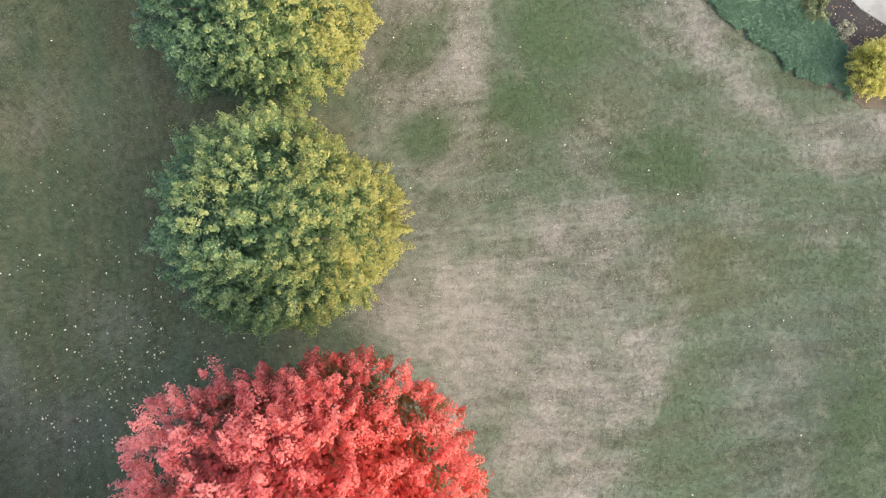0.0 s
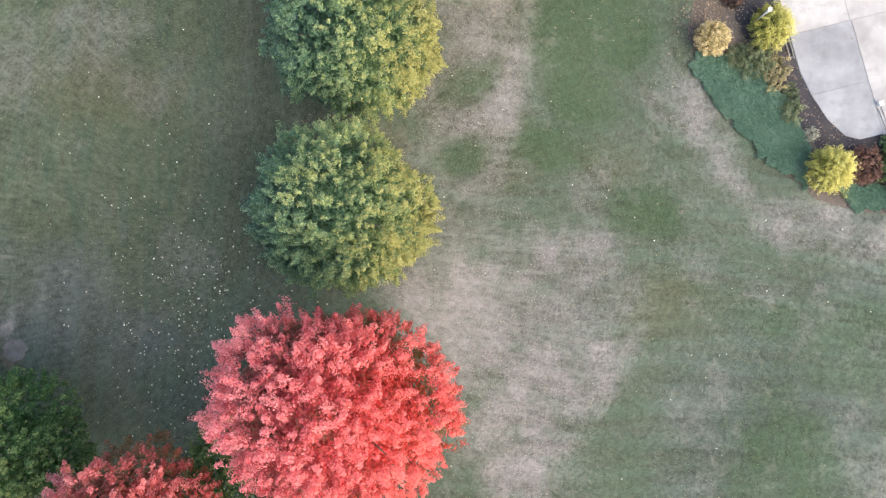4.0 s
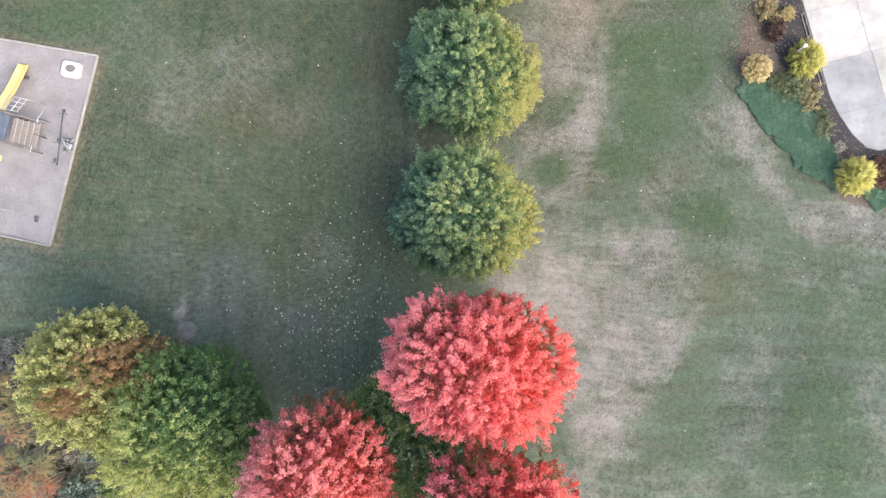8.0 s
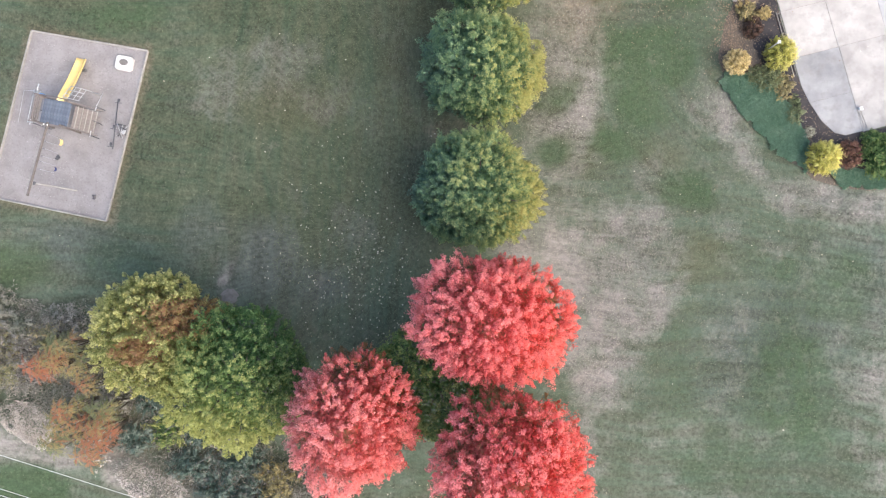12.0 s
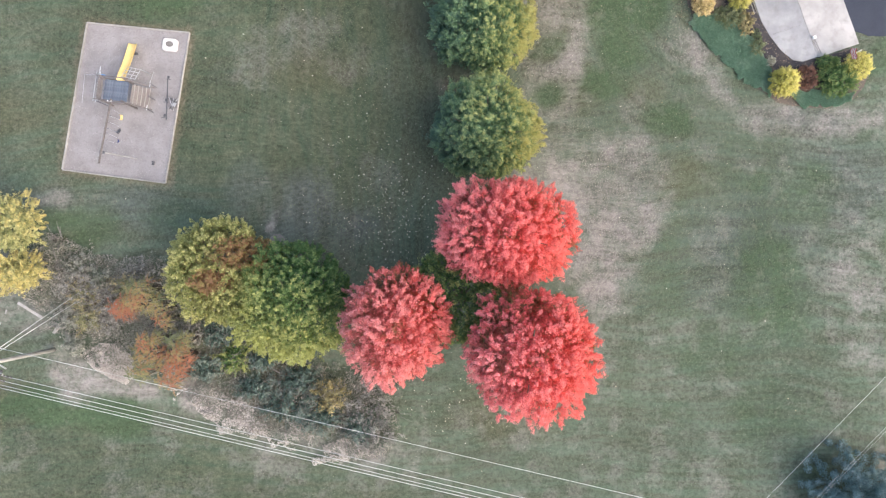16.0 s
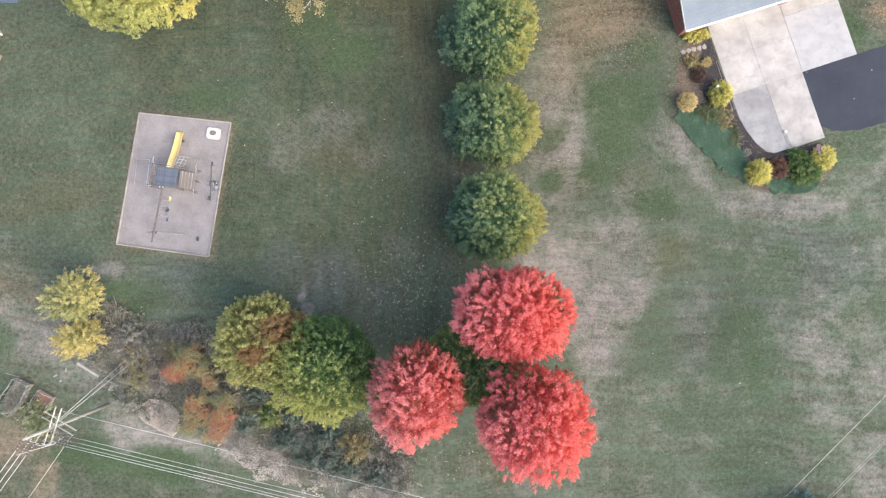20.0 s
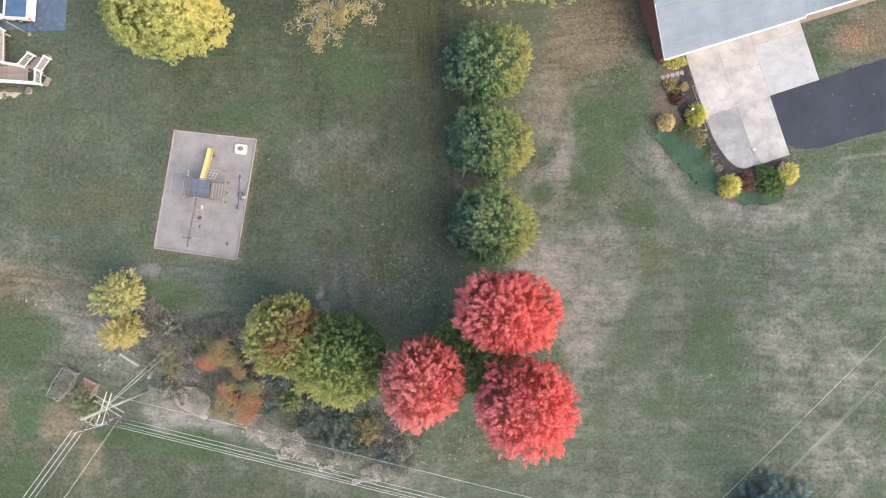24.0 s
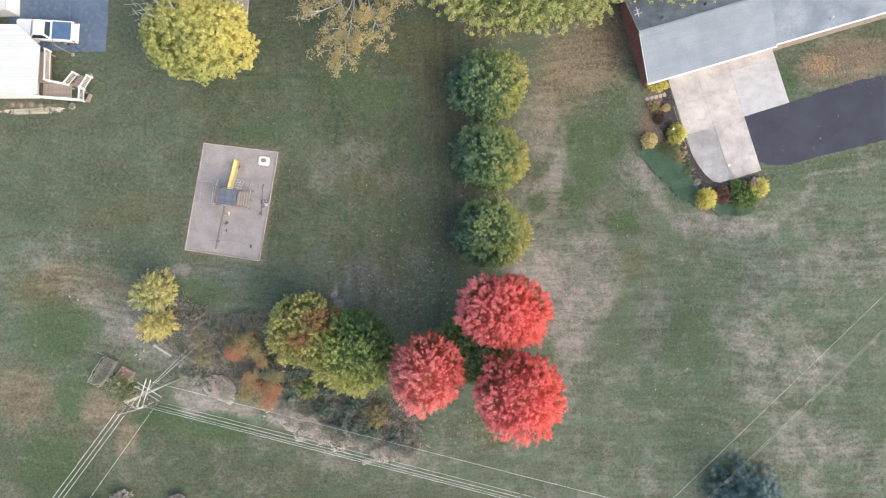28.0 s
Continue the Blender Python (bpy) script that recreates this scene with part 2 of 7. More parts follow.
M_WIRE = surface("wire", (0.62, 0.62, 0.60), (0.70, 0.70, 0.68), 2.0, 10.0, None, 0.45, 0.2, 0.05)
M_INSUL = surface("insulator", (0.10, 0.09, 0.09), (0.14, 0.13, 0.13), 2.0, 10.0, None, 0.25, 0.0, 0.05)
M_SHINGLE = surface("grey_shingle", (0.19, 0.225, 0.262), (0.245, 0.28, 0.318), 0.5, 9.0, (0.15, 0.175, 0.205), 0.9, bump=0.4)
M_MIDSHINGLE = surface("streaked_shingle", (0.135, 0.165, 0.20), (0.225, 0.26, 0.297), 0.45, 5.0, (0.12, 0.145, 0.175), 0.9, bump=0.4)
# back slope: grey shingle darkened for the side away from the sun
M_DIMSHINGLE = surface("shaded_shingle", (0.105, 0.13, 0.165), (0.18, 0.21, 0.25), 0.9, 7.0, (0.09, 0.11, 0.14), 0.9, bump=0.4)
M_METALROOF = surface("white_metal_roof", (0.47, 0.49, 0.485), (0.53, 0.55, 0.545), 0.5, 8.0, (0.42, 0.44, 0.43), 0.4, 0.0, 0.05)
M_BARK = surface("bark", (0.13, 0.105, 0.085), (0.19, 0.16, 0.135), 3.0, 20.0, (0.08, 0.065, 0.055), 0.95, bump=0.9)
M_PALEBARK = surface("pale_bark", (0.36, 0.33, 0.30), (0.46, 0.43, 0.40), 3.0, 20.0, (0.24, 0.21, 0.19), 0.9, bump=0.7)
M_TWIG = surface("grey_twigs", (0.22, 0.205, 0.19), (0.30, 0.28, 0.26), 3.0, 20.0, (0.16, 0.145, 0.13), 0.9, bump=0.5)
M_STONE = surface("stone", (0.38, 0.325, 0.30), (0.47, 0.41, 0.38), 3.0, 18.0, (0.34, 0.30, 0.28), 0.9)
M_STUMP = surface("stump_wood", (0.15, 0.14, 0.13), (0.24, 0.222, 0.21), 2.5, 9.0, (0.10, 0.09, 0.082), 0.9)
M_SOIL = surface("garden_soil", (0.13, 0.11, 0.09), (0.22, 0.19, 0.16), 2.0, 14.0, (0.3, 0.26, 0.22), 0.95, bump=0.9)
M_REDSOIL = surface("reddish_soil", (0.17, 0.10, 0.08), (0.25, 0.155, 0.12), 2.0, 14.0, (0.11, 0.075, 0.06), 0.95, bump=0.9)
M_GLASS = surface("tinted_glass", (0.03, 0.05, 0.06), (0.04, 0.06, 0.07), 1.0, 8.0, None, 0.08, 0.0, 0.0, 0.6, 0.0)
M_TRUCK = surface("white_car_paint", (0.78, 0.80, 0.80), (0.8, 0.82, 0.82), 1.0, 8.0, (0.74, 0.76, 0.76), 0.2, 0.0, 0.0, 0.5, 0.0)
M_BEDCOVER = surface("blue_bed_cover", (0.07, 0.13, 0.24), (0.10, 0.17, 0.29), 1.2, 12.0, None, 0.5, bump=0.1)
M_RUBBER = surface("rubber", (0.03, 0.03, 0.03), (0.045, 0.045, 0.045), 3.0, 20.0, None, 0.9)
M_RED = surface("red_cloth", (0.55, 0.10, 0.09), (0.62, 0.14, 0.12), 3.0, 20.0, None, 0.8)
M_NAVY = surface("navy_cloth", (0.06, 0.07, 0.17), (0.08, 0.09, 0.20), 3.0, 20.0, None, 0.8)

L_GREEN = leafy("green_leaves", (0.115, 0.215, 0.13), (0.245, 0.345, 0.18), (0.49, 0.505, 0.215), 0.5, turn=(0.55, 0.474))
L_BROAD = leafy("broad_tree_leaves", (0.15, 0.24, 0.12), (0.34, 0.40, 0.16), (0.57, 0.56, 0.26), 0.45)
L_PALEGRASS = leafy("pale_grass", (0.42, 0.40, 0.30), (0.62, 0.60, 0.48), (0.80, 0.78, 0.68), 0.2)
L_DARK = leafy("dark_green_leaves", (0.08, 0.175, 0.065), (0.23, 0.325, 0.125), (0.48, 0.495, 0.19), 0.5)
L_OLIVE = leafy("turning_leaves", (0.40, 0.215, 0.125), (0.29, 0.325, 0.12), (0.60, 0.57, 0.25), 0.48)
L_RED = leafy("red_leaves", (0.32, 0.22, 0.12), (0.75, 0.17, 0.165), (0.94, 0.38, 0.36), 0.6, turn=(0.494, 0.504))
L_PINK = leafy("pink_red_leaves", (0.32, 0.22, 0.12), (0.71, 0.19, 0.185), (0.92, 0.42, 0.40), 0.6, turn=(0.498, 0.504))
L_DRYBRUSH = leafy("dry_brush_leaves", (0.22, 0.212, 0.19), (0.33, 0.315, 0.285), (0.45, 0.425, 0.395), 0.2)
L_YELLOW = leafy("yellow_leaves", (0.33, 0.37, 0.15), (0.53, 0.54, 0.21), (0.75, 0.68, 0.25), 0.45)
L_GOLD = leafy("gold_leaves", (0.36, 0.385, 0.19), (0.53, 0.51, 0.24), (0.68, 0.57, 0.24), 0.4)
L_SPARSE = leafy("sparse_brown_leaves", (0.27, 0.24, 0.13), (0.45, 0.38, 0.19), (0.64, 0.50, 0.23), 0.3)
L_SUMAC = leafy("orange_leaves", (0.29, 0.295, 0.165), (0.46, 0.39, 0.23), (0.60, 0.325, 0.205), 0.35)
L_FROND = leafy("sumac_fronds", (0.17, 0.20, 0.10), (0.37, 0.30, 0.135), (0.40, 0.16, 0.095), 0.35)
L_LIME = leafy("yellow_shrub_leaves", (0.26, 0.29, 0.08), (0.56, 0.53, 0.15), (0.82, 0.74, 0.27), 0.35)
L_TAN = leafy("tan_shrub_leaves", (0.32, 0.27, 0.11), (0.60, 0.48, 0.23), (0.80, 0.66, 0.38), 0.3)
L_TEAL = leafy("groundcover_leaves", (0.16, 0.285, 0.19), (0.235, 0.375, 0.26), (0.33, 0.46, 0.335), 0.35)
L_RUST = leafy("rust_shrub_leaves", (0.10, 0.065, 0.05), (0.17, 0.09, 0.065), (0.26, 0.14, 0.10), 0.2)
L_WEED = leafy("weeds", (0.15, 0.17, 0.13), (0.245, 0.26, 0.21), (0.37, 0.36, 0.315), 0.2)
L_STRAW = leafy("straw", (0.34, 0.305, 0.265), (0.52, 0.47, 0.42), (0.68, 0.625, 0.575), 0.2)
L_GARDEN = leafy("faded_garden_leaves", (0.15, 0.19, 0.10), (0.25, 0.285, 0.15), (0.40, 0.42, 0.26), 0.3)
L_REED = leafy("blue_green_weeds", (0.085, 0.13, 0.11), (0.15, 0.205, 0.17), (0.23, 0.275, 0.235), 0.15)
L_BLUE = leafy("spruce_needles", (0.045, 0.09, 0.09), (0.13, 0.215, 0.21), (0.29, 0.39, 0.38), 0.1)
L_GRASS = leafy("grass_blades", (0.108, 0.134, 0.07), (0.21, 0.23, 0.158), (0.39, 0.362, 0.31), 0.2)
L_GRAVEL = leafy("chips", (0.17, 0.155, 0.15), (0.31, 0.285, 0.278), (0.44, 0.41, 0.40), 0.0)
L_BROWN = leafy("brown_fallen_leaves", (0.20, 0.145, 0.10), (0.31, 0.225, 0.16), (0.44, 0.33, 0.24), 0.1)
L_FALLEN = leafy("fallen_leaves", (0.45, 0.34, 0.16), (0.66, 0.60, 0.46), (0.80, 0.76, 0.66), 0.1)


# ---- mesh helpers ----
def thing(name, loc, label, category, group="", rz=0.0):
    ob = new(name)
    ob.empty_display_size = 0.3
    ob.matrix_world = pose(*loc, 0, 0, rz)
    return tagged(ob, label, category, group)


def link_mesh(name, me, material, parent=None, label="", m=None, smooth=False):
    ob = new(name, me)
    if material is not None and not me.materials:
        me.materials.append(material)
    if parent is not None:
        ob.parent = parent
    if m is not None:
        ob.matrix_basis = m
    if smooth:
        me.polygons.foreach_set("use_smooth", np.ones(len(me.polygons), bool))
    if label:
        ob["label"] = label
    return ob


def part(name, bm, material, parent, label="", m=None, smooth=False):
    me = bpy.data.meshes.new(name)
    bm.to_mesh(me)
    bm.free()
    return link_mesh(name, me, material, parent, label, m, smooth)


def raw(name, verts, faces):
    me = bpy.data.meshes.new(name)
    me.from_pydata([tuple(v) for v in verts], [], faces)
    me.update()
    return me


BOXES = {}


def box_mesh(name, sx, sy, sz, bevel=0.012):
    key = (name, round(sx, 3), round(sy, 3), round(sz, 3), bevel)
    if key not in BOXES:
        bm = bmesh.new()
        bmesh.ops.create_cube(bm, size=1)
        bmesh.ops.scale(bm, vec=(sx, sy, sz), verts=bm.verts)
        bmesh.ops.bevel(bm, geom=bm.edges, offset=min(bevel, 0.3 * min(sx, sy, sz)), segments=1, affect="EDGES")
        me = bpy.data.meshes.new(name)
        bm.to_mesh(me)
        bm.free()
        BOXES[key] = me
    return BOXES[key]


def box(name, size, at, material, parent, label="", rot=(0, 0, 0), bevel=0.012):
    """A bevelled block round its centre. One mesh for all blocks of one size and material."""
    me = box_mesh(name + "_" + material.name, *size, bevel)
    return link_mesh(name, me, material, parent, label, pose(*at, *rot))


def tube_arrays(path, radii, sides=8):
    pts = [Vector(p) for p in path]
    verts, faces = [], []
    for i, p in enumerate(pts):
        d = (pts[min(i + 1, len(pts) - 1)] - pts[max(i - 1, 0)]).normalized()
        u = d.cross(Vector((0.31, 0.17, 1)) if abs(d.z) < 0.9 else Vector((1, 0.1, 0))).normalized()
        w = d.cross(u)
        for k in range(sides):
            a = 2 * math.pi * k / sides
            verts.append(p + (u * math.cos(a) + w * math.sin(a)) * radii[i])
    for i in range(len(pts) - 1):
        for k in range(sides):
            a, b = i * sides + k, i * sides + (k + 1) % sides
            faces.append((a, b, b + sides, a + sides))
    faces.append(tuple(range(sides))[::-1])
    faces.append(tuple(range((len(pts) - 1) * sides, len(pts) * sides)))
    return verts, faces


def tube(name, path, radii, material, parent=None, label="", sides=8, m=None):
    if isinstance(radii, (int, float)):
        radii = [radii] * len(path)
    v, f = tube_arrays(path, radii, sides)
    return link_mesh(name, raw(name, v, f), material, parent, label, m, True)


def bar(name, a, b, width, height, material, parent, label="", bevel=0.008):
    """A squared timber from a to b."""
    a, b = Vector(a), Vector(b)
    me = box_mesh(name + "_" + material.name, (b - a).length, width, height, bevel)
    turn = (b - a).to_track_quat("X", "Z").to_matrix().to_4x4()
    return link_mesh(name, me, material, parent, label, Matrix.Translation((a + b) / 2) @ turn)


def slab_bm(poly, z0, z1, bevel=0.02):
    bm = bmesh.new()
    f = bm.faces.new([bm.verts.new((x, y, z0)) for x, y in poly])
    if f.normal.z > 0 or f.calc_area() and sum(poly[i][0] * poly[(i + 1) % len(poly)][1] - poly[(i + 1) % len(poly)][0] * poly[i][1] for i in range(len(poly))) > 0:
        f.normal_flip()
    top = bmesh.ops.extrude_face_region(bm, geom=[f])
    moved = [v for v in top["geom"] if isinstance(v, bmesh.types.BMVert)]
    bmesh.ops.translate(bm, vec=(0, 0, z1 - z0), verts=moved)
    bmesh.ops.recalc_face_normals(bm, faces=bm.faces)
    if bevel:
        edges = [e for e in bm.edges if all(abs(v.co.z - z1) < 1e-5 for v in e.verts)]
        bmesh.ops.bevel(bm, geom=edges, offset=bevel, segments=1, affect="EDGES")
    return bm


def rounded(poly, rounds=2):
    """Corner cutting: a smooth outline from few corners."""
    for _ in range(rounds):
        out = []
        for i, (x, y) in enumerate(poly):
            u, v = poly[(i + 1) % len(poly)]
            out += [(0.75 * x + 0.25 * u, 0.75 * y + 0.25 * v), (0.25 * x + 0.75 * u, 0.25 * y + 0.75 * v)]
        poly = out
    return poly


def inside(px, py, poly):
    """Which of the points lie in the polygon."""
    hit = np.zeros(len(px), bool)
    for i in range(len(poly)):
        (x0, y0), (x1, y1) = poly[i], poly[(i + 1) % len(poly)]
        if y0 != y1:
            hit ^= ((y0 > py) != (y1 > py)) & (px < (x1 - x0) * (py - y0) / (y1 - y0) + x0)
    return hit


TABLE = np.random.default_rng(5).random((256, 256))


def value_noise(x, y, seed=0):
    x, y = x + 31.7 * seed + 1000, y + 17.3 * seed + 1000
    i, j = np.floor(x).astype(int), np.floor(y).astype(int)
    u, v = x - i, y - j
    u, v = u * u * (3 - 2 * u), v * v * (3 - 2 * v)
    t = lambda a, b: TABLE[a % 256, b % 256]
    return (t(i, j) * (1 - u) + t(i + 1, j) * u) * (1 - v) + (t(i, j + 1) * (1 - u) + t(i + 1, j + 1) * u) * v


def fbm(x, y, seed=0, octaves=4):
    total, amp, norm = 0, 1.0, 0
    for o in range(octaves):
        total, norm = total + amp * value_noise(x * 2**o, y * 2**o, seed + o), norm + amp
        amp *= 0.55
    return total / norm


# ---- leaves ----
def leaf_mesh(name, pos, normal, size, tone, rng, aspect=0.6, fold=0.25):
    """One mesh of many small folded leaves: a diamond of two triangles each."""
    n = len(pos)
    normal = normal / np.maximum(np.linalg.norm(normal, axis=1, keepdims=True), 1e-6)
    ref = rng.normal(size=(n, 3))
    along = np.cross(normal, ref)
    along /= np.maximum(np.linalg.norm(along, axis=1, keepdims=True), 1e-6)
    side = np.cross(normal, along)
    s = np.broadcast_to(size, n)[:, None]
    v = np.stack([pos - along * s * 0.5, pos + side * s * aspect * 0.5 + normal * s * fold * 0.5, pos + along * s * 0.5, pos - side * s * aspect * 0.5 + normal * s * fold * 0.5], 1)
    return diamonds(name, v, tone)


def diamonds(name, v, tone):
    """One mesh of four-cornered leaves, two triangles each, with a tone for each leaf."""
    n = len(v)
    base = np.arange(n)[:, None] * 4
    loops = np.concatenate([base + [0, 1, 2], base + [0, 2, 3]], 1).ravel()
    me = bpy.data.meshes.new(name)
    me.vertices.add(4 * n)
    me.vertices.foreach_set("co", np.ascontiguousarray(v).ravel())
    me.loops.add(6 * n)
    me.loops.foreach_set("vertex_index", loops)
    me.polygons.add(2 * n)
    me.polygons.foreach_set("loop_start", np.arange(2 * n) * 3)
    me.update(calc_edges=True)
    me.attributes.new("tone", "FLOAT", "POINT").data.foreach_set("value", np.repeat(np.clip(tone, 0, 1), 4).astype(np.float32))
    return me


def crown_points(rng, rx, ry, z_mid, z_top, z_low, lobes, per_lobe, lobe, ragged=0.12, inner=0.2, stretch=1.5, gaps=0.12):
    """Leaf places and facings of a crown: uneven boughs of several sprigs over a bumpy dome, with gaps, and some leaves inside."""
    k = np.arange(lobes) + 0.5
    u = 1 - 1.38 * k / lobes  # from the top to below the widest part
    az = k * 2.39996 + rng.normal(0, 0.3, lobes)
    u = np.clip(u + rng.normal(0, 0.06, lobes), -0.6, 1)
    c = np.sqrt(1 - u * u)
    d = np.stack([c * np.cos(az), c * np.sin(az), u], 1)
    sd = rng.integers(90)
    coarse = fbm(d[:, 0] * 1.5 + 10, d[:, 1] * 1.5 + d[:, 2] * 2, sd, 3)
    middle = fbm(d[:, 0] * 3.4 - d[:, 2], d[:, 1] * 3.4 + 9, sd + 5, 2)
    bulge = 1 + ragged * (3.2 * (coarse - 0.5) + 1.6 * (middle - 0.5)) + rng.normal(0, ragged * 0.35, lobes)
    hollow = fbm(d[:, 0] * 5.5 + 3, d[:, 1] * 5.5 - d[:, 2] * 3, sd + 11, 2)
    bare = hollow < np.quantile(hollow, gaps)
    bulge = np.where(bare, bulge * 0.87, bulge)
    up = np.where(u > 0, z_top - z_mid, z_mid - z_low)
    centre = np.stack([d[:, 0] * rx, d[:, 1] * ry, d[:, 2] * up], 1) * (bulge * 0.93)[:, None]
    centre[:, 2] += z_mid
    out = d * np.array([1, 1, 0.8]) + rng.normal(0, 0.16, (lobes, 3))
    out /= np.linalg.norm(out, axis=1, keepdims=True)
    size = lobe * np.exp(rng.normal(0, 0.25, lobes)) * np.where(bare, 0.75, 1.0)
    reps = np.repeat(np.arange(lobes), per_lobe)
    sprigs = 6
    aim = rng.normal(size=(lobes, sprigs, 3))
    aim /= np.linalg.norm(aim, axis=2, keepdims=True)
    pick = rng.integers(0, sprigs, len(reps))
    sprig = aim[reps, pick]
    g = sprig + rng.normal(0, 0.42, (len(reps), 3))
    g /= np.linalg.norm(g, axis=1, keepdims=True)
    axial = (g * out[reps]).sum(1)
    flip = axial < -0.25  # leaves sit on the outer side of each sprig
    g[flip] -= 2 * axial[flip, None] * out[reps][flip]
    axial = np.abs(axial) * np.where(flip | (axial > 0), 1, -1)
    shell = rng.random(len(reps)) ** 0.4
    cross = (g - out[reps] * axial[:, None]) * (1 - 0.45 * np.clip(axial, 0, 1))[:, None]
    pos = centre[reps] + (cross + out[reps] * (axial * stretch)[:, None]) * (shell * size[reps])[:, None]
    facing = out[reps] * 0.3 + g * 0.7 + sprig * 0.6 + np.array([0, 0, 0.35]) + rng.normal(0, 0.25, (len(reps), 3))
    n_in = int(inner * 0.5 * len(reps))
    w = rng.normal(size=(n_in, 3))
    w /= np.linalg.norm(w, axis=1, keepdims=True)
    w[:, 2] = np.abs(w[:, 2]) - 0.25
    inn = w * np.array([rx, ry, z_top - z_mid]) * rng.uniform(0.55, 0.9, n_in)[:, None] + [0, 0, z_mid]
    pos, facing = np.concatenate([pos, inn]), np.concatenate([facing, w + rng.normal(0, 0.4, w.shape)])
    # clump shading painted into the tone: hollows and low boughs darker
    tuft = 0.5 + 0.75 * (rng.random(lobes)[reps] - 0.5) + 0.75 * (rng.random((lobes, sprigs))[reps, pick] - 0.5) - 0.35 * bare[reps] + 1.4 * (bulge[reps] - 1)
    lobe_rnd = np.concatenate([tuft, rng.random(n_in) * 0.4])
    # depth for the same painted shading: tips lighten, inner leaves dim
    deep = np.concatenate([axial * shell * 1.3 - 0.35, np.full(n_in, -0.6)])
    scale = np.concatenate([np.ones(len(reps)), np.full(n_in, 2.0)])
    return pos, facing, lobe_rnd, deep, scale


def trunk_and_limbs(parent, rng, height, r0, limbs, reach, z_first, bark, z_end):
    lean = rng.normal(0, 0.1, 2)
    path = [(lean[0] * s, lean[1] * s, -0.1 + s * (height + 0.1)) for s in np.linspace(0, 1, 6)]
    tube("trunk", path, list(np.linspace(r0 * 1.25, r0 * 0.3, 6)), bark, parent, sides=9)
    for k in range(limbs):
        a = k * 2.4 + rng.normal(0, 0.25)
        s = (k + 0.5) / limbs
        z0 = z_first + (height - z_first) * 0.7 * s
        zt = z0 + (z_end - z0) * rng.uniform(0.45, 0.75)
        r = reach * rng.uniform(0.65, 0.85) * (1 - 0.45 * s)
        bow = [(lean[0] * z0 / height + math.cos(a) * r * q, lean[1] * z0 / height + math.sin(a) * r * q, z0 + (zt - z0) * q**0.8 + rng.normal(0, 0.05)) for q in (0, 0.35, 0.7, 1)]
        tube("limb", bow, [r0 * 0.45, r0 * 0.32, r0 * 0.2, r0 * 0.08], bark, parent, sides=6)


def tree(name, at, label, category, leaves, rx, ry, z_mid, z_top, z_low, lobes, per_lobe, lobe, leaf, tone, seed, bark=M_BARK, r0=0.16, limbs=8, ragged=0.12, inner=0.2, group="", stretch=1.5, gaps=0.12):
    rng = np.random.default_rng(seed)
    ob = thing(name, (at[0], at[1], 0), label, category, group)
    trunk_and_limbs(ob, rng, z_mid + (z_top - z_mid) * 0.55, r0, limbs, max(rx, ry), max(0.5, z_low * 0.9), bark, z_top)
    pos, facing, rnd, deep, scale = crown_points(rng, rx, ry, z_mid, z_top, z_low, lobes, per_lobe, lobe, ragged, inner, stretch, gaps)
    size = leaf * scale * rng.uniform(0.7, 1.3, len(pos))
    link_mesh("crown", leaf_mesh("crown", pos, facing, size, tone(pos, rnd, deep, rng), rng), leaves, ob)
    return ob


def shrub(name, at, label, leaves, rx, ry, h, lobes, per_lobe, lobe, leaf, tone, seed, category="shrub", group="", stretch=1.3, ragged=0.1, aspect=0.6):
    rng = np.random.default_rng(seed)
    ob = thing(name, (at[0], at[1], 0), label, category, group)
    for k in range(4):
        a = k * 1.6 + rng.random()
        tube("stem", [(0.04 * math.cos(a), 0.04 * math.sin(a), -0.03), (0.3 * rx * math.cos(a), 0.3 * ry * math.sin(a), h * 0.45), (0.55 * rx * math.cos(a), 0.55 * ry * math.sin(a), h * 0.75)], [0.025, 0.018, 0.008], M_BARK, ob, sides=5)
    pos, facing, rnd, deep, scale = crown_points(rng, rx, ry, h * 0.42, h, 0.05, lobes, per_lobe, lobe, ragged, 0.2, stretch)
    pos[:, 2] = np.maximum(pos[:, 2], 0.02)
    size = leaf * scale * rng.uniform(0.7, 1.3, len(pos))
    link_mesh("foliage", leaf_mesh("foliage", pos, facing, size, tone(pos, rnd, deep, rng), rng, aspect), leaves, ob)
    return ob


# ---- ground ----
def blobs(x, y, rows):
    """Soft uneven patches: place, half-widths, turn in degrees, strength."""
    wob = 0.75 + 0.9 * (fbm(x * 0.5, y * 0.5, 3) - 0.5)
    wob2 = 2.2 * (fbm(x * 0.35, y * 0.35, 8) - 0.5)
    total = np.zeros_like(x)
    for cx, cy, rx, ry, turn, amp in rows:
        a = radians(turn)
        u, v = x - cx + wob2, y - cy + wob2 * 0.7
        u, v = (u * math.cos(a) + v * math.sin(a)) / rx, (v * math.cos(a) - u * math.sin(a)) / ry
        d = np.sqrt(u * u + v * v)
        total = np.maximum(total, amp * np.clip((1.25 - d) / 0.7, 0, 1))
    return total * np.clip(wob + 0.25, 0, 1.2)


